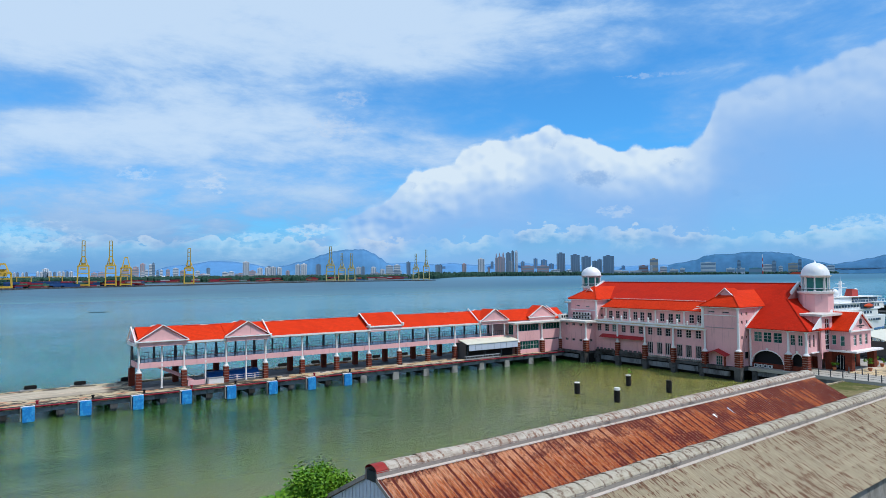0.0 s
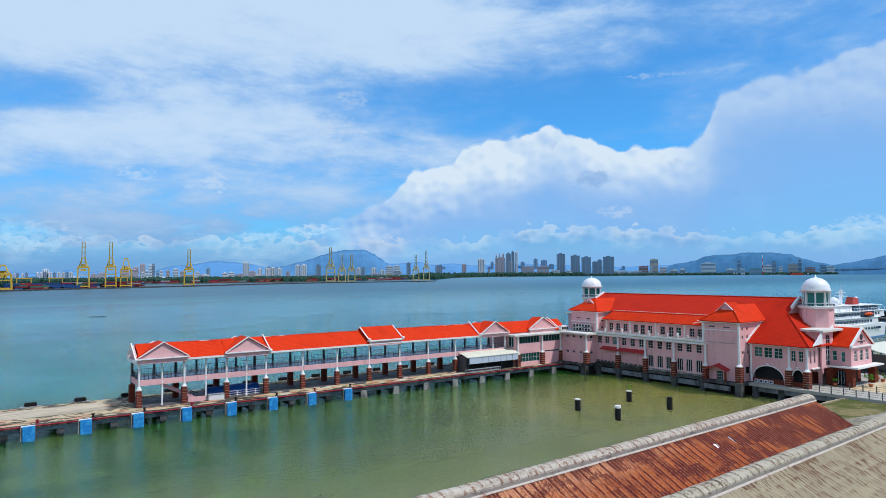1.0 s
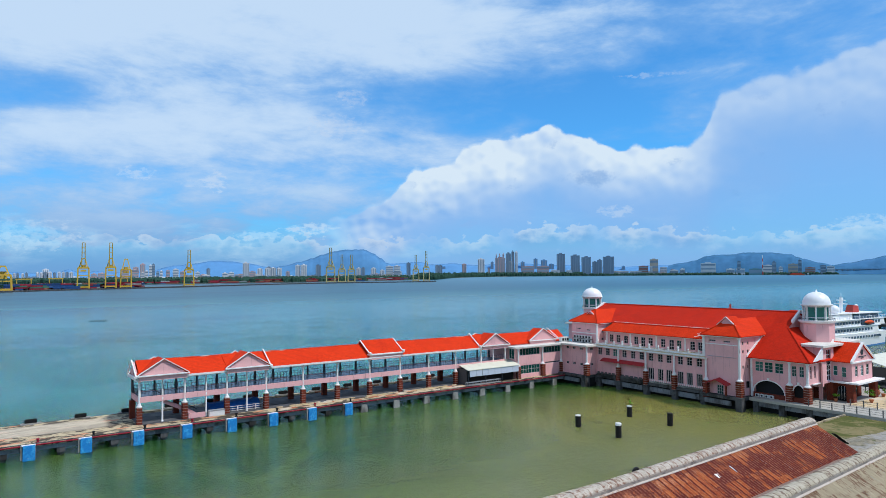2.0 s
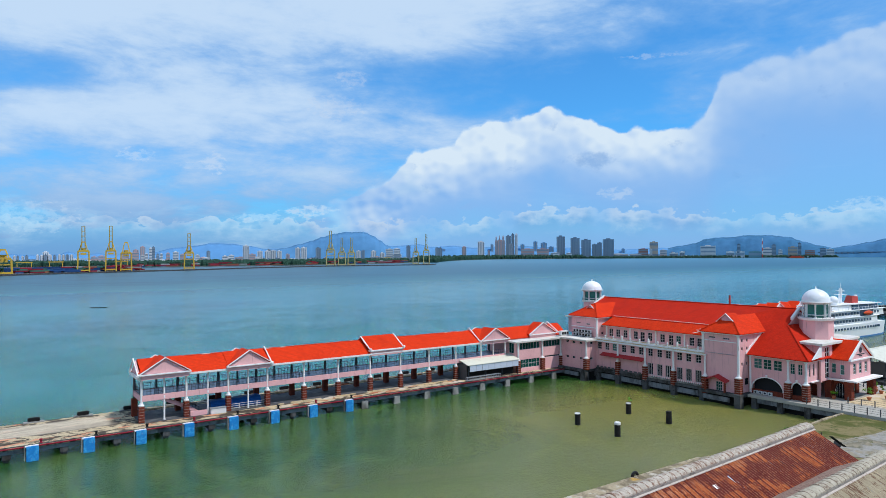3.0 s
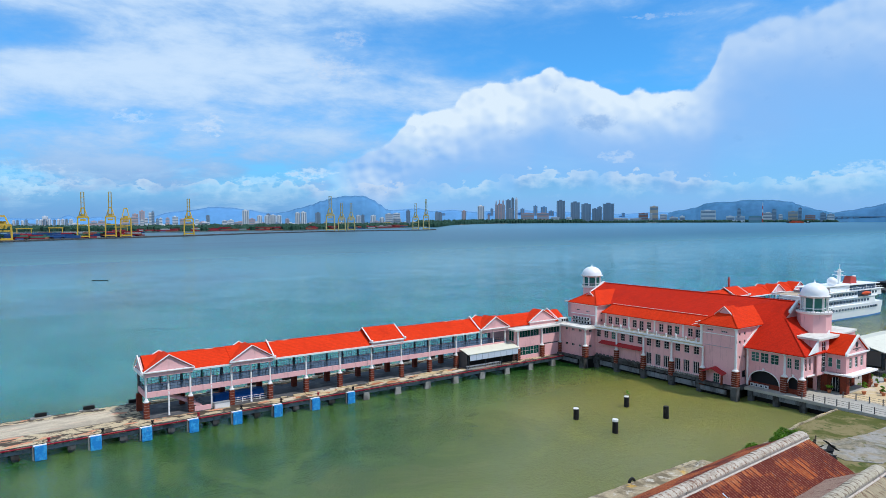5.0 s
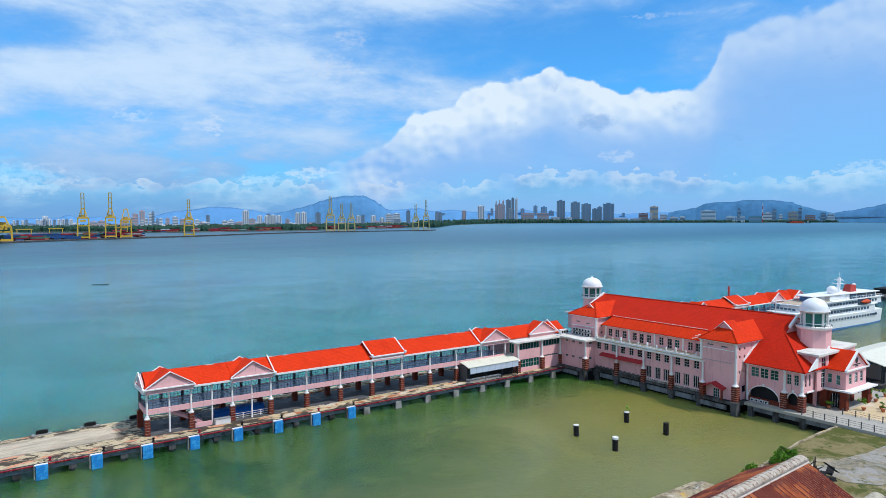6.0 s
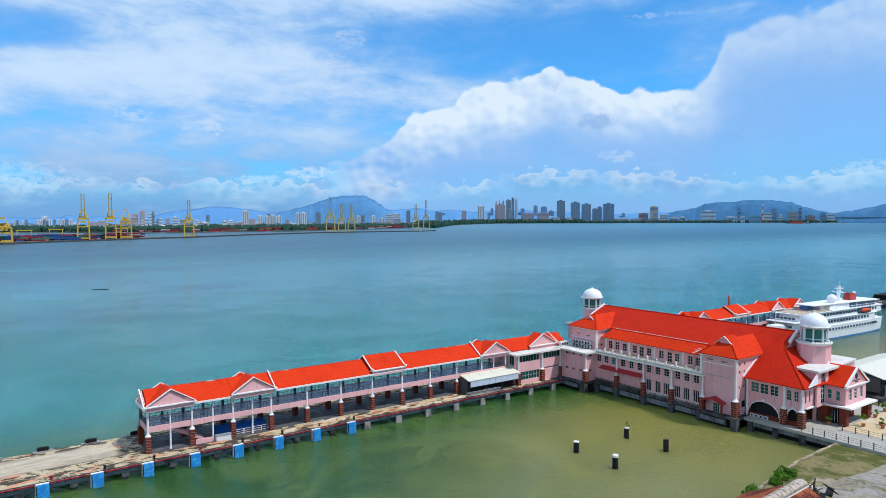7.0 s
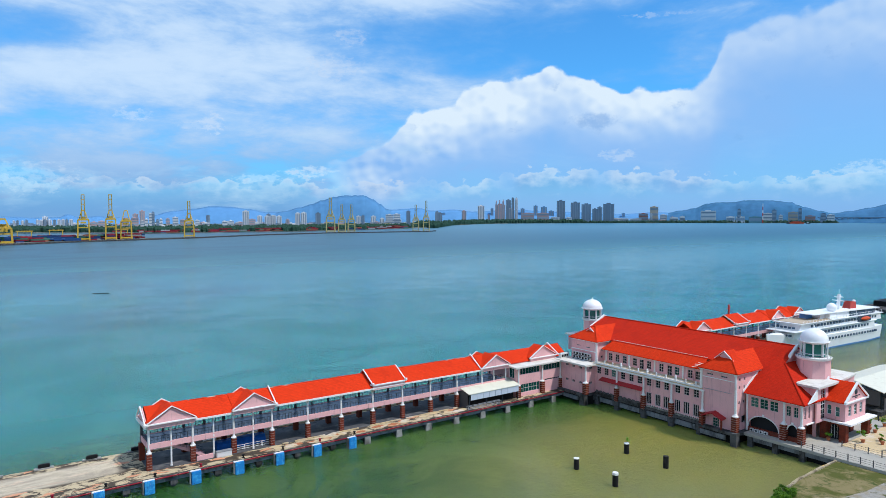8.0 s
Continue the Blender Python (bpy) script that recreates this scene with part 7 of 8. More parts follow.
for b, w, h, m in PORT_BLOCKS:
    block(b, 2400, w, h, m, "apartment_block", "far apartment block behind the container yard", 24, max(3, round(h / 9)))
for b, w, h, m in TOWN_BLOCKS:
    block(b, 2650, w, h, m, "apartment_block", "far apartment block in haze", 24, 0 if w < 24 else max(3, round(h / 9)), 3 if w < 24 else 0)
for b, w, h, m in TOWERS:
    block(b, 4580, w, h, m, "apartment_tower", "tall far apartment tower in haze", 34, 0, max(2, round(w / 11)), "towers on the far shore")
# the wall colour of these towers carries the blue of the haze
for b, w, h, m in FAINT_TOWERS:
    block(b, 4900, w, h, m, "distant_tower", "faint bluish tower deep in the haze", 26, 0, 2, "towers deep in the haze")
for b, w, h, m in LOW_BLOCKS:
    block(b, 4500, w, h, m, "shore_block", "long pinkish far waterfront block", 30, 3)
for b, w, h, m in WATERFRONT:
    block(b, 4680, w, h, m, "shore_block", "low far waterfront building", 30, 3 if h > 45 else 1)
for b, w, h, m in DOCKS:
    block(b, 4790, w, h, m, "dock_block", "far dockside building below the hill", 30, 3)

# scattered lower blocks between the trees
rng = random.Random(77)
for k in range(270):
    b = rng.uniform(-1.5, 65.0)
    if b < 34:
        d = np.interp(b, [q[0] for q in INLAND], [q[1] for q in INLAND]) + rng.uniform(180, 1300)
    else:
        d = min(4900, np.interp(b, [q[0] for q in SHORE], [q[1] for q in SHORE]) + rng.uniform(60, 700))
    tall = rng.random() < 0.06
    w, h = (rng.uniform(14, 24), rng.uniform(40, 62)) if tall else (rng.uniform(12, 46), rng.uniform(7, 21))
    if 10 < b < 20:
        h *= 1.25
    if b > 54:
        h *= 0.8
    block(b, d, w, h, rng.choice((TOWERB, TOWERB, TOWERA, TOWERC)), "town_block", "small far town building among trees", 18, 0 if tall else rng.randint(1, 3), 3 if tall else 0, "town on the far shore")

# tall striped chimney on the far right shore
x, y = far(60.84, 4650)
ch = thing("chimney", (x, y, 2), "tall striped far chimney", "chimney")
for k in range(6):
    part("ring_band", lathe(B(), x, y, [(2 + 20.5 * k, 3.6 - 0.3 * k), (2 + 20.5 * (k + 1), 3.3 - 0.3 * k)], n=10), TOWERB if k % 2 else FUNNELRED, ch)

# woods along the far shore: one object of many small crowns
rng = random.Random(8)
bm = B()
for k in range(6500):
    b = rng.uniform(-2, 66)
    if b < 34:
        d = np.interp(b, [q[0] for q in INLAND], [q[1] for q in INLAND]) + 60 + 700 * rng.random() ** 1.6
    else:
        d = np.interp(b, [q[0] for q in SHORE], [q[1] for q in SHORE]) + 15 + 420 * rng.random() ** 1.6
    d = min(d, 4900)
    x, y = far(b, d)
    r, h = rng.uniform(7, 14), rng.uniform(10, 20) * (1.0 if b < 33 else 1.5 if b < 47 else 0.9)
    n = 5
    lo = [bm.verts.new((x + r * math.cos(2 * math.pi * i / n + k), y + r * math.sin(2 * math.pi * i / n + k), 1.5)) for i in range(n)]
    mid = [bm.verts.new((x + r * rng.uniform(0.7, 1.1) * math.cos(2 * math.pi * i / n + k), y + r * rng.uniform(0.7, 1.1) * math.sin(2 * math.pi * i / n + k), 1.5 + h * rng.uniform(0.45, 0.75))) for i in range(n)]
    tip = bm.verts.new((x + rng.uniform(-2, 2), y, 1.5 + h))
    for i in range(n):
        bm.faces.new((lo[i], lo[(i + 1) % n], mid[(i + 1) % n], mid[i]))
        bm.faces.new((mid[i], mid[(i + 1) % n], tip))
woods = structure("far_woods", bm, FARWOOD, "dark green trees along the far shore", "trees")
woods["kind"] = "stuff"

# red barge out in the strait
def floating(bm, at, a0, a1, half, z0, z1):
    """A box lying across the line of sight, from a0 to a1 metres sideways of a place."""
    (cx, cy), b = at, math.atan2(at[0], at[1])
    side, deep = Vector((math.cos(b), -math.sin(b))), Vector((math.sin(b), math.cos(b)))
    pts = [Vector((cx, cy)) + side * a + deep * d for a, d in ((a0, -half), (a1, -half), (a1, half), (a0, half))]
    return hexa(bm, [(p.x, p.y, z0) for p in pts] + [(p.x, p.y, z1) for p in pts])


at_barge = far(63.1, 4300)
barge = thing("barge", (*at_barge, 0), "far red barge lying low in the strait", "barge")
part("hull", floating(B(), at_barge, -30, 44, 9, -1, 8), ORANGE, barge)
part("bow", floating(B(), at_barge, -46, -30.1, 9, -1, 9), DARKCON, barge)
part("deckhouse", floating(B(), at_barge, -20, 30, 6, 8, 13), FUNNELRED, barge)
at_tug = far(63.94, 4300)
tug = thing("tug", (*at_tug, 0), "small dark far tug astern of the barge", "tug")
part("hull", floating(B(), at_tug, -12, 12, 4, -1, 4), DARKCON, tug)
part("wheelhouse", floating(B(), at_tug, -5, 3, 3, 4, 10), TOWERB, tug)

# the long bridge on the horizon
(xa, ya), (xb, yb) = far(64.6, 4860), far(74.0, 4860)
bridge = thing("bridge", (xa, ya, 0), "long low far bridge on piers", "bridge")
bm = hexa(B(), [(xa, ya, 30), (xb, yb, 30), (xb, yb + 14, 30), (xa, ya + 14, 30), (xa, ya, 35), (xb, yb, 35), (xb, yb + 14, 35), (xa, ya + 14, 35)])
part("span", bm, TOWERA, bridge)
for k in range(26):
    f = (k + 0.5) / 26
    x, y = xa + (xb - xa) * f, ya + (yb - ya) * f
    part("pier", box(B(), x - 3, x + 3, y + 2, y + 10, -1, 30), TOWERA, bridge)

# ---- loose things on the pier ----
for i in range(17):
    x = -21.3 + 7.33 * i
    if x > 100:
        break
    f = thing("fender_box", (x, 131.2, DZ), "black rubber fender head on a pale kerb block", "fender", "fenders on the back edge of the pier")
    part("block", box(B(), x - 1.5, x + 1.5, 130.7, 131.5, DZ + 0.004, DZ + 0.22), CONCRETE, f)
    bm = box(B(), x - 0.9, x + 0.9, 130.9, 131.5, DZ + 0.224, DZ + 0.85)
    bmesh.ops.bevel(bm, geom=bm.edges[:], offset=0.08, segments=2, affect="EDGES")
    part("head", bm, BLACK, f)
for i in range(-2, 8):
    x = 8.0 + 7.4 * i
    b = thing("bollard", (x, FRONT + 0.9, DZ), "small rusty iron mooring bollard on the pier edge", "bollard", "bollards along the pier")
    part("post", lathe(B(), x, FRONT + 0.9, [(DZ, 0.28), (DZ + 0.08, 0.28), (DZ + 0.1, 0.16), (DZ + 0.4, 0.15), (DZ + 0.46, 0.27), (DZ + 0.58, 0.25), (DZ + 0.62, 0.1)], n=12), BLACK if i % 3 else REDPIPE, b)

# canopy shed against the link block
sh = thing("canopy_shed", (96, 119, DZ), "open shed with a cream metal roof and pale hanging panels", "shed")
bm = B()
for k in range(10):
    f0, f1 = k / 10, (k + 1) / 10
    ya, yb = 116.4 + 5.6 * f0, 116.4 + 5.6 * f1
    za, zb = 5.6 + 0.95 * math.sin(f0 * math.pi / 2), 5.6 + 0.95 * math.sin(f1 * math.pi / 2)
    hexa(bm, [(88.4, ya, za - 0.12), (103.5, ya, za - 0.12), (103.5, yb, zb - 0.12), (88.4, yb, zb - 0.12), (88.4, ya, za), (103.5, ya, za), (103.5, yb, zb), (88.4, yb, zb)])
bmesh.ops.remove_doubles(bm, verts=bm.verts, dist=0.001)
part("roof", bm, CREAM, sh)
for k in range(8):
    xa = 89.0 + 1.78 * k
    part("hanging_panel", box(B(), xa, xa + 1.7, 116.5, 116.58, 4.1, 5.46), PANEL, sh)
part("back_screen", box(B(), 88.8, 103.4, 121.6, 121.75, DZ + 0.06, 6.3), DARKPOST, sh)
# dark panel at the open left end stands for the shaded inside
part("side_screen", box(B(), 88.6, 88.7, 117.2, 121.5, DZ + 0.06, 5.7), DARKPOST, sh)
for x in (88.8, 93.6, 98.4, 103.2):
    part("post", lathe(B(), x, 116.8, [(DZ, 0.12), (5.45, 0.12)], n=8), DARKSTEEL, sh)
    part("post", lathe(B(), x, 121.3, [(DZ, 0.12), (6.2, 0.12)], n=8), DARKSTEEL, sh)
part("black_box", box(B(), 89.2, 102.8, 118.0, 121.2, DZ + 0.06, DZ + 1.6), BLACK, sh)
rail = thing("ramp_rail", (95, 116.2, DZ), "low grey metal gangway lying along the pier edge", "gangway")
bm = B()
for z in (0.15, 0.75):
    bar(bm, (88.0, 116.15, DZ + z), (97.5, 116.15, DZ + z), 0.06, 5)
    bar(bm, (88.0, 116.75, DZ + z), (97.5, 116.75, DZ + z), 0.06, 5)
for k in range(14):
    x = 88.0 + 9.5 * k / 13
    for y in (116.15, 116.75):
        bar(bm, (x, y, DZ + 0.02), (x, y, DZ + 0.75), 0.04, 4)
part("frame", bm, GREY, rail)

# stair, low walls and covered goods in the first bays
stair = thing("stair", (27, 121.5, DZ), "pink flight of stairs up to the gallery", "stair")
bm = prism(B(), [(25.6, 121.0, 6.1), (25.6, 121.0, 5.6), (30.4, 121.0, 3.2), (31.9, 121.0, 2.26), (32.8, 121.0, 2.26), (30.8, 121.0, 3.65)], (0, 0.18, 0))
part("stringer", bm, PINK, stair)
bm = prism(B(), [(25.6, 123.0, 6.1), (25.6, 123.0, 5.6), (30.4, 123.0, 3.2), (31.9, 123.0, 2.26), (32.8, 123.0, 2.26), (30.8, 123.0, 3.65)], (0, 0.18, 0))
part("stringer", bm, PINK, stair)
for k in range(20):
    x, z = 32.2 - 0.34 * k, 2.42 + 0.185 * k
    part("tread", box(B(), x - 0.3, x, 121.19, 122.99, z - 0.05, z), CONCRETE, stair)
bm = B()
for y in (121.09, 123.09):
    bar(bm, (32.4, y, 3.3), (25.6, y, 7.1), 0.04, 5)
    for k in range(7):
        x = 32.2 - 1.05 * k
        bar(bm, (x, y, 2.4 + 0.545 * 1.05 * k), (x, y, 3.4 + 0.545 * 1.05 * k + 0.03), 0.025, 5)
part("handrail", bm, DARKSTEEL, stair)
lw = thing("low_wall", (32, 119.6, DZ), "low pink plastered wall between the columns", "wall")
part("panel", box(B(), 30.4, 33.2, 119.5, 119.8, DZ, DZ + 0.85), PINK, lw)
bx = thing("storage_box", (35, 119.3, DZ), "pale grey metal box standing on the pier", "box")
bm = box(B(), 33.7, 36.4, 118.9, 119.8, DZ + 0.004, DZ + 0.95)
bmesh.ops.bevel(bm, geom=bm.edges[:], offset=0.06, segments=2, affect="EDGES")
part("body", bm, ACWHITE, bx)
part("lid", box(B(), 33.65, 36.45, 118.85, 119.85, DZ + 0.96, DZ + 1.05), GREY, bx)
tarp = thing("covered_goods", (39.5, 123.0, DZ), "long row of goods under a blue tarpaulin", "goods")
bm = B()
rows = []
rt = random.Random(3)
for i in range(15):
    x = 34.6 + 9.2 * i / 14
    rows.append([bm.verts.new((x, y, z + rt.uniform(-0.06, 0.06))) for y, z in ((121.9, DZ + 0.1), (122.0, DZ + 1.1), (122.5, DZ + 1.55), (123.6, DZ + 1.7), (124.4, DZ + 1.3), (124.6, DZ + 0.1))])
for a, b in zip(rows, rows[1:]):
    for i in range(5):
        bm.faces.new((a[i], a[i + 1], b[i + 1], b[i]))
bm.faces.new(rows[0])
bm.faces.new(rows[-1][::-1])
part("sheet", bm, BLUETARP, tarp)
bar_fence = thing("barrier", (41, 120.6, DZ), "white tubular crowd barriers beside the goods", "barrier")
bm = B()
for k in range(4):
    xa = 37.6 + 1.65 * k
    for z in (0.25, 0.62, 1.0):
        bar(bm, (xa, 120.5, DZ + z), (xa + 1.55, 120.5, DZ + z), 0.04, 5)
    for x in (xa, xa + 1.55):
        bar(bm, (x, 120.5, DZ + 0.05), (x, 120.5, DZ + 1.0), 0.04, 5)
part("rails", bm, WHITE, bar_fence)
kerb = thing("inner_kerb", (75, 119.0, DZ), "broken tan kerb along the column line", "kerb")
rk = random.Random(9)
for k in range(34):
    xa = 46.0 + 1.25 * k
    if rk.random() < 0.85:
        part("kerb_stone", box(B(), xa, xa + 1.15, 118.95 + rk.uniform(-0.05, 0.05), 119.2, DZ + 0.004, DZ + 0.2 + rk.uniform(0, 0.06)), PAVING, kerb)
for k in range(44):
    x, y = 44.0 + 44.0 * rk.random(), 116.6 + 2.2 * rk.random()
    m = thing("worn_mat", (x, y, DZ), "sandy worn mat lying on the deck", "mat", "mats on the pier deck")
    a, b = rk.uniform(0.8, 2.0), rk.uniform(0.4, 0.8)
    bm = prism(B(), [(x + a * math.cos(t) * rk.uniform(0.75, 1.1), y + b * math.sin(t) * rk.uniform(0.75, 1.1), DZ + 0.006 + 0.0005 * k) for t in [2 * math.pi * i / 9 for i in range(9)]], (0, 0, 0.05))
    part("mat", bm, PAVING if k % 4 else TERRACOTTA, m)

back = thing("back_kerb", (60, 129.4, DZ), "broken tan kerb along the back of the pier floor", "kerb")
for k in range(62):
    xa = 24.0 + 1.27 * k
    if rk.random() < 0.9:
        part("kerb_stone", box(B(), xa, xa + 1.18, 129.2 + rk.uniform(-0.06, 0.06), 129.6, DZ + 0.004, DZ + 0.2 + rk.uniform(0, 0.05)), PAVING if rk.random() < 0.7 else TERRACOTTA, back)

# dark lattice row on the corner block's roof, built as boxes, and an air unit on the link roof
rack = thing("lattice_rack", (121.9, 114, 9.7), "dark lattice row over the flat roof, built as framed boxes", "air conditioner")
for k in range(6):
    y = 111.2 + 0.95 * k
    for z in (9.85, 10.75):
        u = part("unit", box(B(), 121.6, 122.05, y, y + 0.8, z, z + 0.7), ACWHITE, rack)
        part("grille", box(B(), 121.57, 121.596, y + 0.12, y + 0.68, z + 0.1, z + 0.6), BLACK, u)
for z in (9.72, 10.62):
    part("shelf", box(B(), 121.5, 122.1, 111.0, 117.0, z, z + 0.08), DARKSTEEL, rack)
pl = thing("roof_plant", (119.5, 118.3, 9.7), "white plant unit on the flat roof", "air conditioner")
part("case", box(B(), 118.6, 121.2, 117.9, 118.7, 9.75, 10.9), ACWHITE, pl)
for k in range(3):
    part("louvre", box(B(), 118.8 + 0.8 * k, 119.4 + 0.8 * k, 117.86, 117.896, 10.0, 10.6), BLACK, pl)

# broken boards at the end of the lower roof
rr = random.Random(17)
wreck = thing("broken_eaves", (125.2, 82.2, 13.2), "splintered white eaves boards torn from the roof", "debris")
for k in range(9):
    x, y, z = 124.4 + rr.uniform(-0.5, 1.6), 81.6 + rr.uniform(-0.7, 1.8), 13.2 + rr.uniform(-0.1, 0.7)
    d = Vector((rr.uniform(-1, 1), rr.uniform(-1, 1), rr.uniform(-0.25, 0.35))) * 1.0
    part("board", bar(B(), Vector((x, y, z)) - d, Vector((x, y, z)) + d, 0.09, 4), WHITE, wreck)

# red mast on the far gallery
mast = thing("roof_mast", (EX[3] + 2.5, GM, 13.0), "short dark red mast on the far roof ridge", "mast")
part("pole", bar(B(), (EX[3] + 2.5, GM, 12.6), (EX[3] + 2.5, GM, 16.2), 0.3, 8), FUNNELRED, mast)
part("arm", bar(B(), (EX[3] + 1.5, GM, 15.0), (EX[3] + 3.3, GM, 15.2), 0.12, 5), FUNNELRED, mast)


# ---- greenery ----
def leaf_cloud(bm, rng, centre, radii, count, size):
    """Small folded leaves scattered through clumps, thinner towards the outside."""
    cx, cy, cz = centre
    clumps = []
    for k in range(max(5, count // 130)):
        t, p, q = rng.uniform(0, 2 * math.pi), math.acos(rng.uniform(-0.5, 1)), rng.uniform(0.35, 1.0)
        clumps.append((cx + radii[0] * q * math.sin(p) * math.cos(t), cy + radii[1] * q * math.sin(p) * math.sin(t), cz + radii[2] * q * math.cos(p), rng.uniform(0.22, 0.4) * min(radii)))
    for k in range(count):
        x, y, z, r = rng.choice(clumps)
        d = Vector((rng.gauss(0, 1), rng.gauss(0, 1), rng.gauss(0, 0.8))) * r * 0.6
        p = Vector((x, y, z)) + d
        a = Vector((rng.uniform(-1, 1), rng.uniform(-1, 1), rng.uniform(-0.4, 0.6))).normalized() * size * rng.uniform(0.6, 1.3)
        b = a.cross(Vector((rng.uniform(-1, 1), rng.uniform(-1, 1), rng.uniform(0.2, 1)))).normalized() * size * 0.45
        v = [bm.verts.new(p - a), bm.verts.new(p + b), bm.verts.new(p + a), bm.verts.new(p - b)]
        bm.faces.new(v)


def crown_part(parent, rng, centre, radii, count, size):
    bm = B()
    leaf_cloud(bm, rng, centre, radii, count, size)
    base = ORIGIN[parent]
    bmesh.ops.translate(bm, verts=bm.verts, vec=-base)
    mesh = bpy.data.meshes.new("crown")
    bm.to_mesh(mesh)
    bm.free()
    mesh.materials.append(LEAF)
    ob = new("crown", mesh)
    ob.parent = parent
    ORIGIN[ob] = base
    return ob


rng = random.Random(31)
tree = thing("tree", (21.2, 46.2, 2.1), "small dense bright green tree beside the shed", "tree")
bm = B()
lathe(bm, 21.2, 46.2, [(2.0, 0.28), (2.8, 0.2), (3.6, 0.15), (4.4, 0.08)], n=8)
for k in range(7):
    t = 2 * math.pi * k / 7
    bar(bm, (21.2, 46.2, 3.0 + 0.15 * k), (21.2 + 1.7 * math.cos(t), 46.2 + 1.7 * math.sin(t), 4.6 + 0.15 * k), 0.06, 5)
part("trunk", bm, BARK, tree)
crown_part(tree, rng, (21.3, 46.2, 4.8), (2.3, 2.3, 2.0), 15000, 0.18)
crown_part(tree, rng, (21.0, 45.8, 4.0), (2.8, 2.3, 1.3), 10000, 0.18)
palm = thing("palm", (18.1, 45.6, 2.1), "low palm with arching green fronds", "palm")
part("trunk", lathe(B(), 18.1, 45.6, [(2.0, 0.22), (4.4, 0.16)], n=8), BARK, palm)
for k in range(16):
    t, up = 2 * math.pi * k / 16 + 0.2, rng.uniform(0.5, 1.3)
    bm = B()
    prev = None
    for i in range(9):
        f = i / 8
        p = Vector((18.1 + 2.1 * f * math.cos(t), 45.6 + 2.3 * f * math.sin(t), 4.4 + up * math.sin(f * 2.4) * 1.2 - 0.3 * f))
        side = Vector((-math.sin(t), math.cos(t), 0.15)) * (0.32 * math.sin(math.pi * (0.1 + 0.88 * f)))
        cur = (bm.verts.new(p - side), bm.verts.new(p + Vector((0, 0, 0.08))), bm.verts.new(p + side))
        if prev:
            bm.faces.new((prev[0], prev[1], cur[1], cur[0]))
            bm.faces.new((prev[1], prev[2], cur[2], cur[1]))
        prev = cur
    part("frond", bm, LEAF, palm)
for x, y, r, h, n in ((89.6, 50.9, 1.6, 1.1, 2400), (101.2, 52.2, 1.8, 0.8, 1800), (98.6, 51.7, 1.4, 0.8, 1200), (96.2, 51.3, 1.1, 0.7, 900)):
    bush = thing("bush", (x, y, 2.1), "dense green bush at the edge of the grass", "bush", "bushes along the sea wall")
    part("stem", lathe(B(), x, y, [(2.05, 0.12), (2.05 + h * 0.6, 0.05)], n=6), BARK, bush)
    crown_part(bush, rng, (x, y, 2.1 + h * 0.35), (r, r * 0.9, h), n * 2, 0.13)
sprig = thing("pile_weed", (99.9, 82.0, 2.05), "yellow-green weed growing on a pile top", "weed")
part("stem", lathe(B(), 99.9, 82.0, [(2.0, 0.05), (2.7, 0.02)], n=5), LEAF, sprig)
crown_part(sprig, rng, (100.0, 82.0, 2.6), (0.4, 0.4, 0.6), 160, 0.12)

# potted plants and the fence on the terrace
structure("terrace", box(B(), 129.6, 151.6, 40.2, 57.0, TZ + 0.004, TZ + 0.05), PAVING, "sandy paved terrace in front of the entrance", "terrace")
spots = ((134.5, 55.2, 1.1, 1.9), (142.6, 56.4, 0.6, 1.0), (143.8, 57.8, 0.7, 1.0), (145.6, 58.6, 0.8, 1.2), (147.3, 59.4, 0.6, 0.9), (138.0, 53.6, 0.5, 0.9), (140.2, 52.4, 0.5, 0.8), (136.2, 52.6, 0.45, 0.8), (144.5, 54.2, 0.6, 0.9), (130.6, 59.6, 0.9, 1.0), (148.5, 57.0, 0.9, 1.3), (133.4, 50.4, 0.5, 0.9))
for i, (x, y, r, h) in enumerate(spots):
    pot = thing("potted_plant", (x, y, TZ + 0.05), "leafy plant in a terracotta pot", "potted plant", "potted plants on the terrace")
    part("pot", lathe(B(), x, y, [(TZ + 0.052, 0.24), (TZ + 0.5, 0.36), (TZ + 0.56, 0.42), (TZ + 0.64, 0.42), (TZ + 0.6, 0.3)], n=12), TERRACOTTA, pot)
    crown_part(pot, rng, (x, y, TZ + 0.7 + h * 0.4), (r * 0.8, r * 0.8, h * 0.6), 420, 0.11)


def post_fence(name, pts, label, mat, gap=2.1, height=1.15):
    f = thing(name, (*pts[0], TZ), label, "fence")
    for (xa, ya), (xb, yb) in zip(pts, pts[1:]):
        n = max(1, round(math.hypot(xb - xa, yb - ya) / gap))
        for k in range(n + 1):
            x, y = xa + (xb - xa) * k / n, ya + (yb - ya) * k / n
            part("post", lathe(B(), x, y, [(TZ, 0.07), (TZ + height, 0.07), (TZ + height + 0.08, 0.03)], square=True), mat, f)
        bm = B()
        for z in (0.35, 0.7, 1.05):
            bar(bm, (xa, ya, TZ + z), (xb, yb, TZ + z), 0.022, 5)
        part("rail", bm, mat, f)
    return f


post_fence("walkway_fence", [(122.5, 60.6), (122.5, 40.6)], "thin grey post and rail fence along the walkway", DARKPOST)
post_fence("walkway_fence", [(128.9, 56.4), (128.9, 41.0)], "thin grey post and rail fence along the walkway", DARKPOST)
post_fence("terrace_fence", [(142.6, 61.4), (151.6, 61.4), (151.6, 41.0)], "dark thin railing round the terrace", DARKSTEEL)

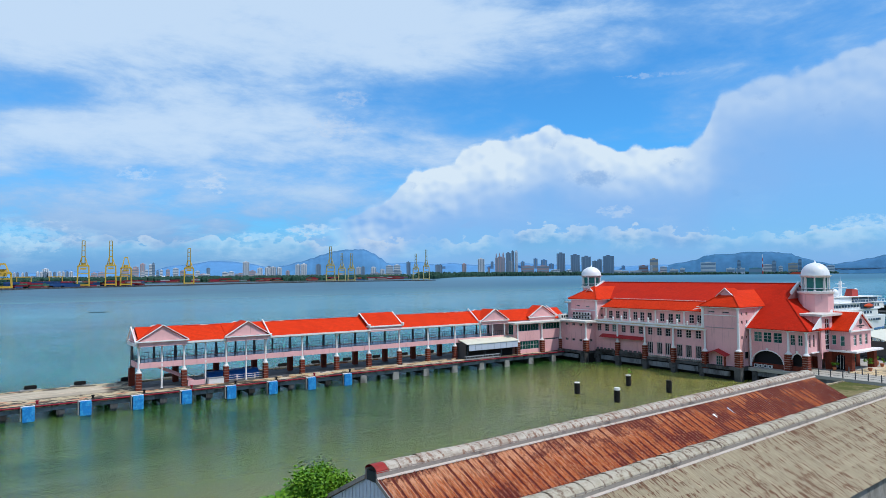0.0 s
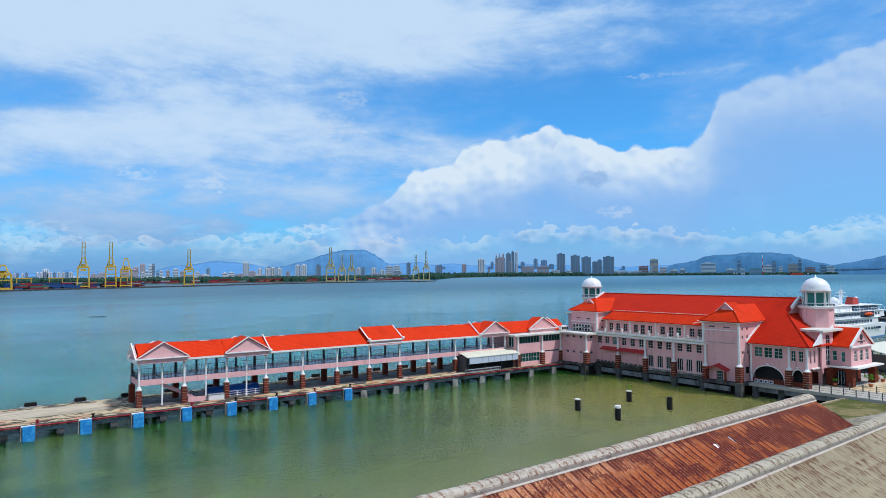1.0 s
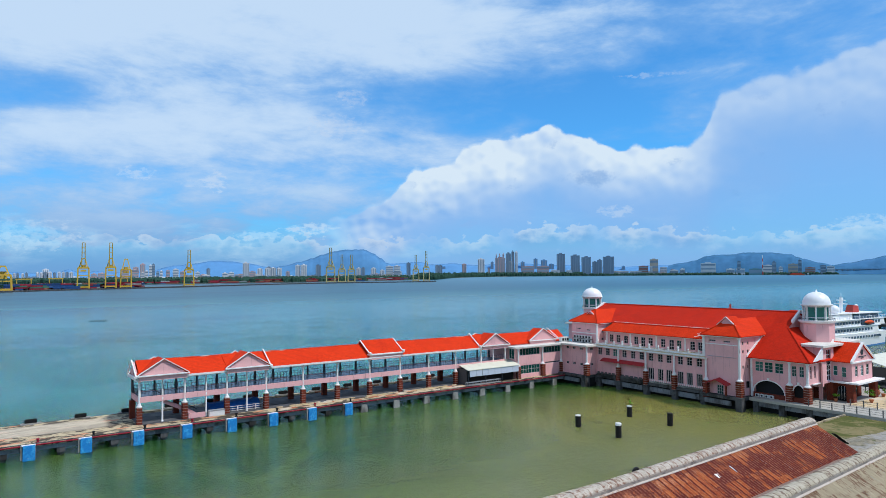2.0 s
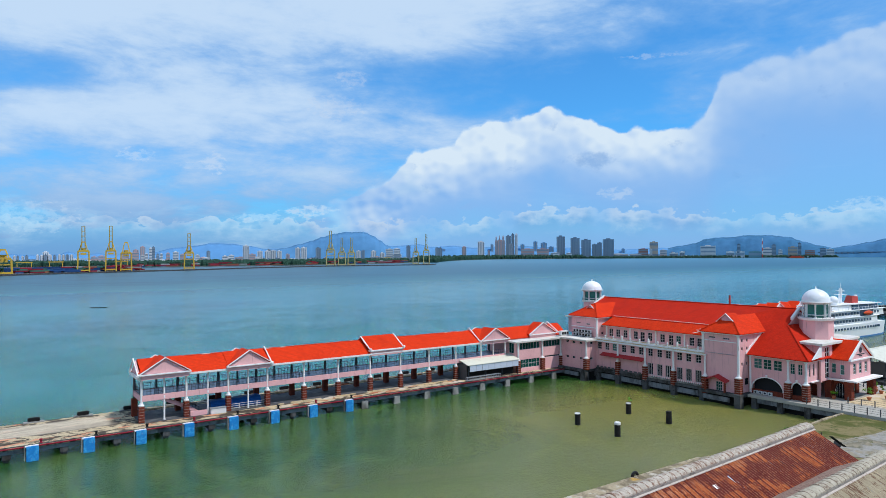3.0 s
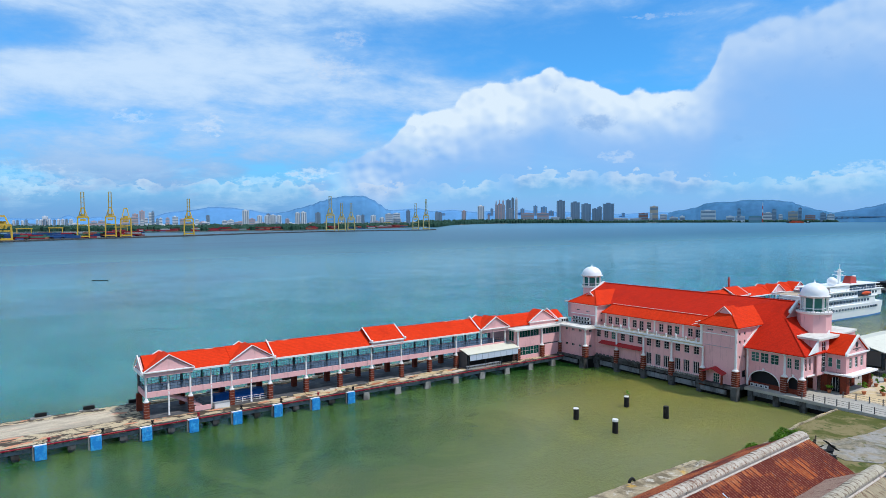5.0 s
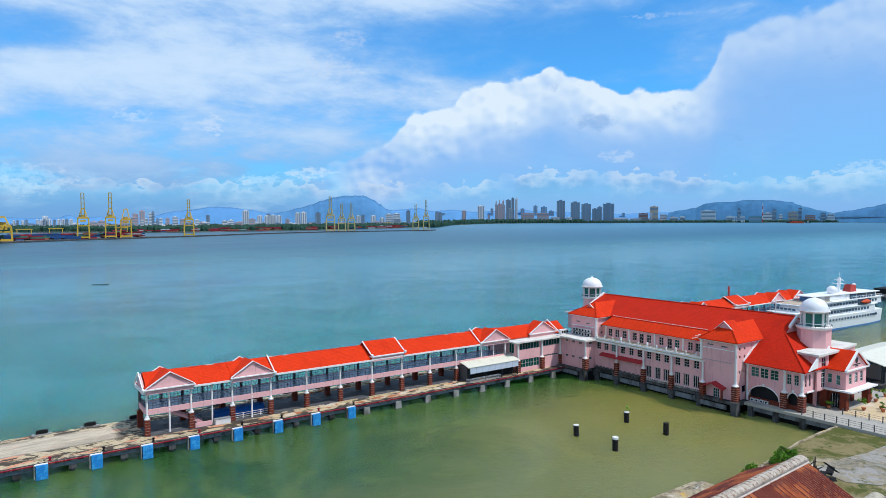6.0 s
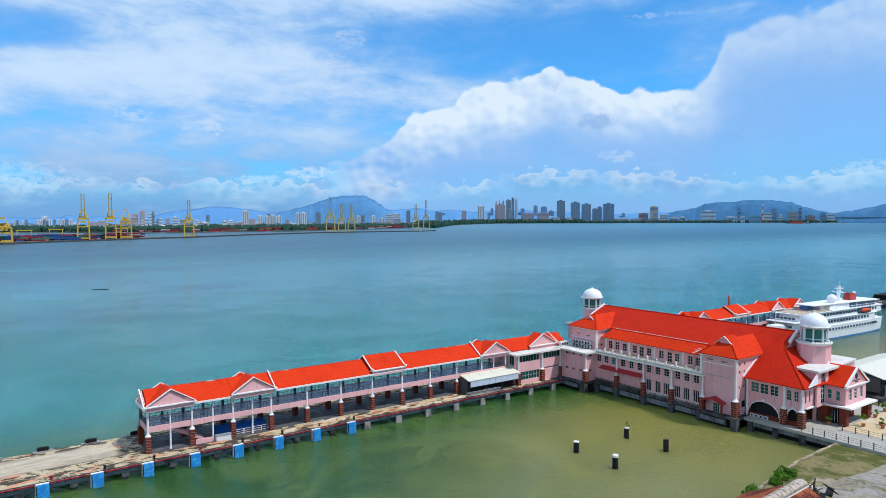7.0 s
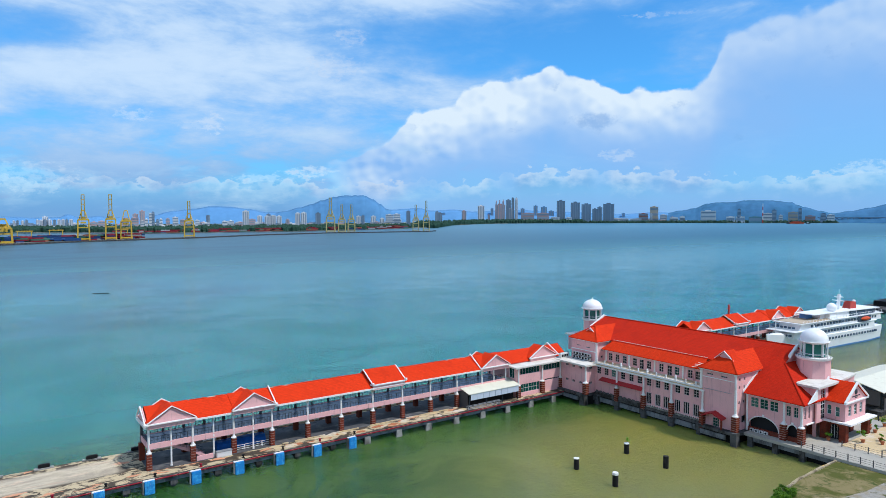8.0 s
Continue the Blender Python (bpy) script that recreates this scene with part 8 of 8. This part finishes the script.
# collapsed structure behind the rusted shed
rr = random.Random(23)
ruin = thing("collapsed_lean_to", (93.0, 44.0, 2.1), "dark collapsed lean-to of broken sheets", "ruin")
for k in range(26):
    x, y = 90.0 + rr.uniform(0, 6.0), 42.0 + rr.uniform(0, 4.0)
    a, b = rr.uniform(0.5, 1.2), rr.uniform(0.3, 0.7)
    m = Matrix.Translation((x, y, 2.7 + rr.uniform(0, 1.7))) @ Euler((rr.uniform(-0.8, 0.8), rr.uniform(-0.7, 0.7), rr.uniform(0, 3))).to_matrix().to_4x4()
    part("broken_sheet", hexa(B(), [m @ Vector(p) for p in ((-a, -b, -0.04), (a, -b, -0.04), (a, b, -0.04), (-a, b, -0.04), (-a, -b, 0.04), (a, -b, 0.04), (a, b, 0.04), (-a, b, 0.04))]), BLACK if k % 8 else CREAM, ruin)
for k in range(7):
    x, y = 89.8 + 1.0 * k, 42.0 + 0.6 * k
    part("post", bar(B(), (x, y, 2.0), (x + rr.uniform(-0.5, 0.5), y, 4.9), 0.1, 5), BARK, ruin)
heap = thing("rubble_heap", (79.0, 51.5, 2.2), "heap of brown rubble and earth on the quay", "rubble")
bm = B()
n = 9
grid = [[bm.verts.new((75.5 + 6.0 * i / n, 49.2 + 4.6 * j / n, 2.2 + 0.95 * math.sin(math.pi * i / n) * math.sin(math.pi * j / n) * rr.uniform(0.7, 1.2))) for j in range(n + 1)] for i in range(n + 1)]
for i in range(n):
    for j in range(n):
        bm.faces.new((grid[i][j], grid[i + 1][j], grid[i + 1][j + 1], grid[i][j + 1]))
part("earth", bm, OLDQUAY, heap)
for x, y in ((67.2, 54.2),):
    ty = thing("tyre_fender", (x, y, 1.8), "black tyre hung on the old quay edge", "tyre", "tyres on the old quay")
    bm = B()
    rings = []
    for i in range(16):
        t = 2 * math.pi * i / 16
        rings.append([bm.verts.new((x + (0.5 + 0.2 * math.cos(s)) * math.cos(t), y + 0.2 + 0.2 * math.sin(s), 2.1 + (0.5 + 0.2 * math.cos(s)) * math.sin(t))) for s in [2 * math.pi * j / 8 for j in range(8)]])
    for i in range(16):
        for j in range(8):
            bm.faces.new((rings[i][j], rings[(i + 1) % 16][j], rings[(i + 1) % 16][(j + 1) % 8], rings[i][(j + 1) % 8]))
    part("ring", bm, BLACK, ty, smooth=True)

# drifting timber out in the strait, and a far jetty beyond the ship
log = thing("driftwood", (60.0, 440.0, 0.05), "dark floating timber out in the strait", "driftwood")
part("trunk", bar(B(), (56.0, 441.5, 0.05), (64.0, 436.0, 0.1), 0.22, 6), BLACK, log)
jet = thing("far_jetty", (380, 136, 0), "dark jetty with a low shed beyond the ship", "jetty")
part("platform", box(B(), 340.0, 420.0, 128.0, 144.0, 0.9, 2.0), DARKCON, jet)
part("shed", box(B(), 352.0, 400.0, 131.0, 141.0, 2.0, 4.4), BLACK, jet)
for k in range(9):
    for y in (129.0, 143.0):
        part("pile", lathe(B(), 342.0 + 9.0 * k, y, [(-1.5, 0.5), (0.9, 0.5)], n=8), DARKCON, jet)
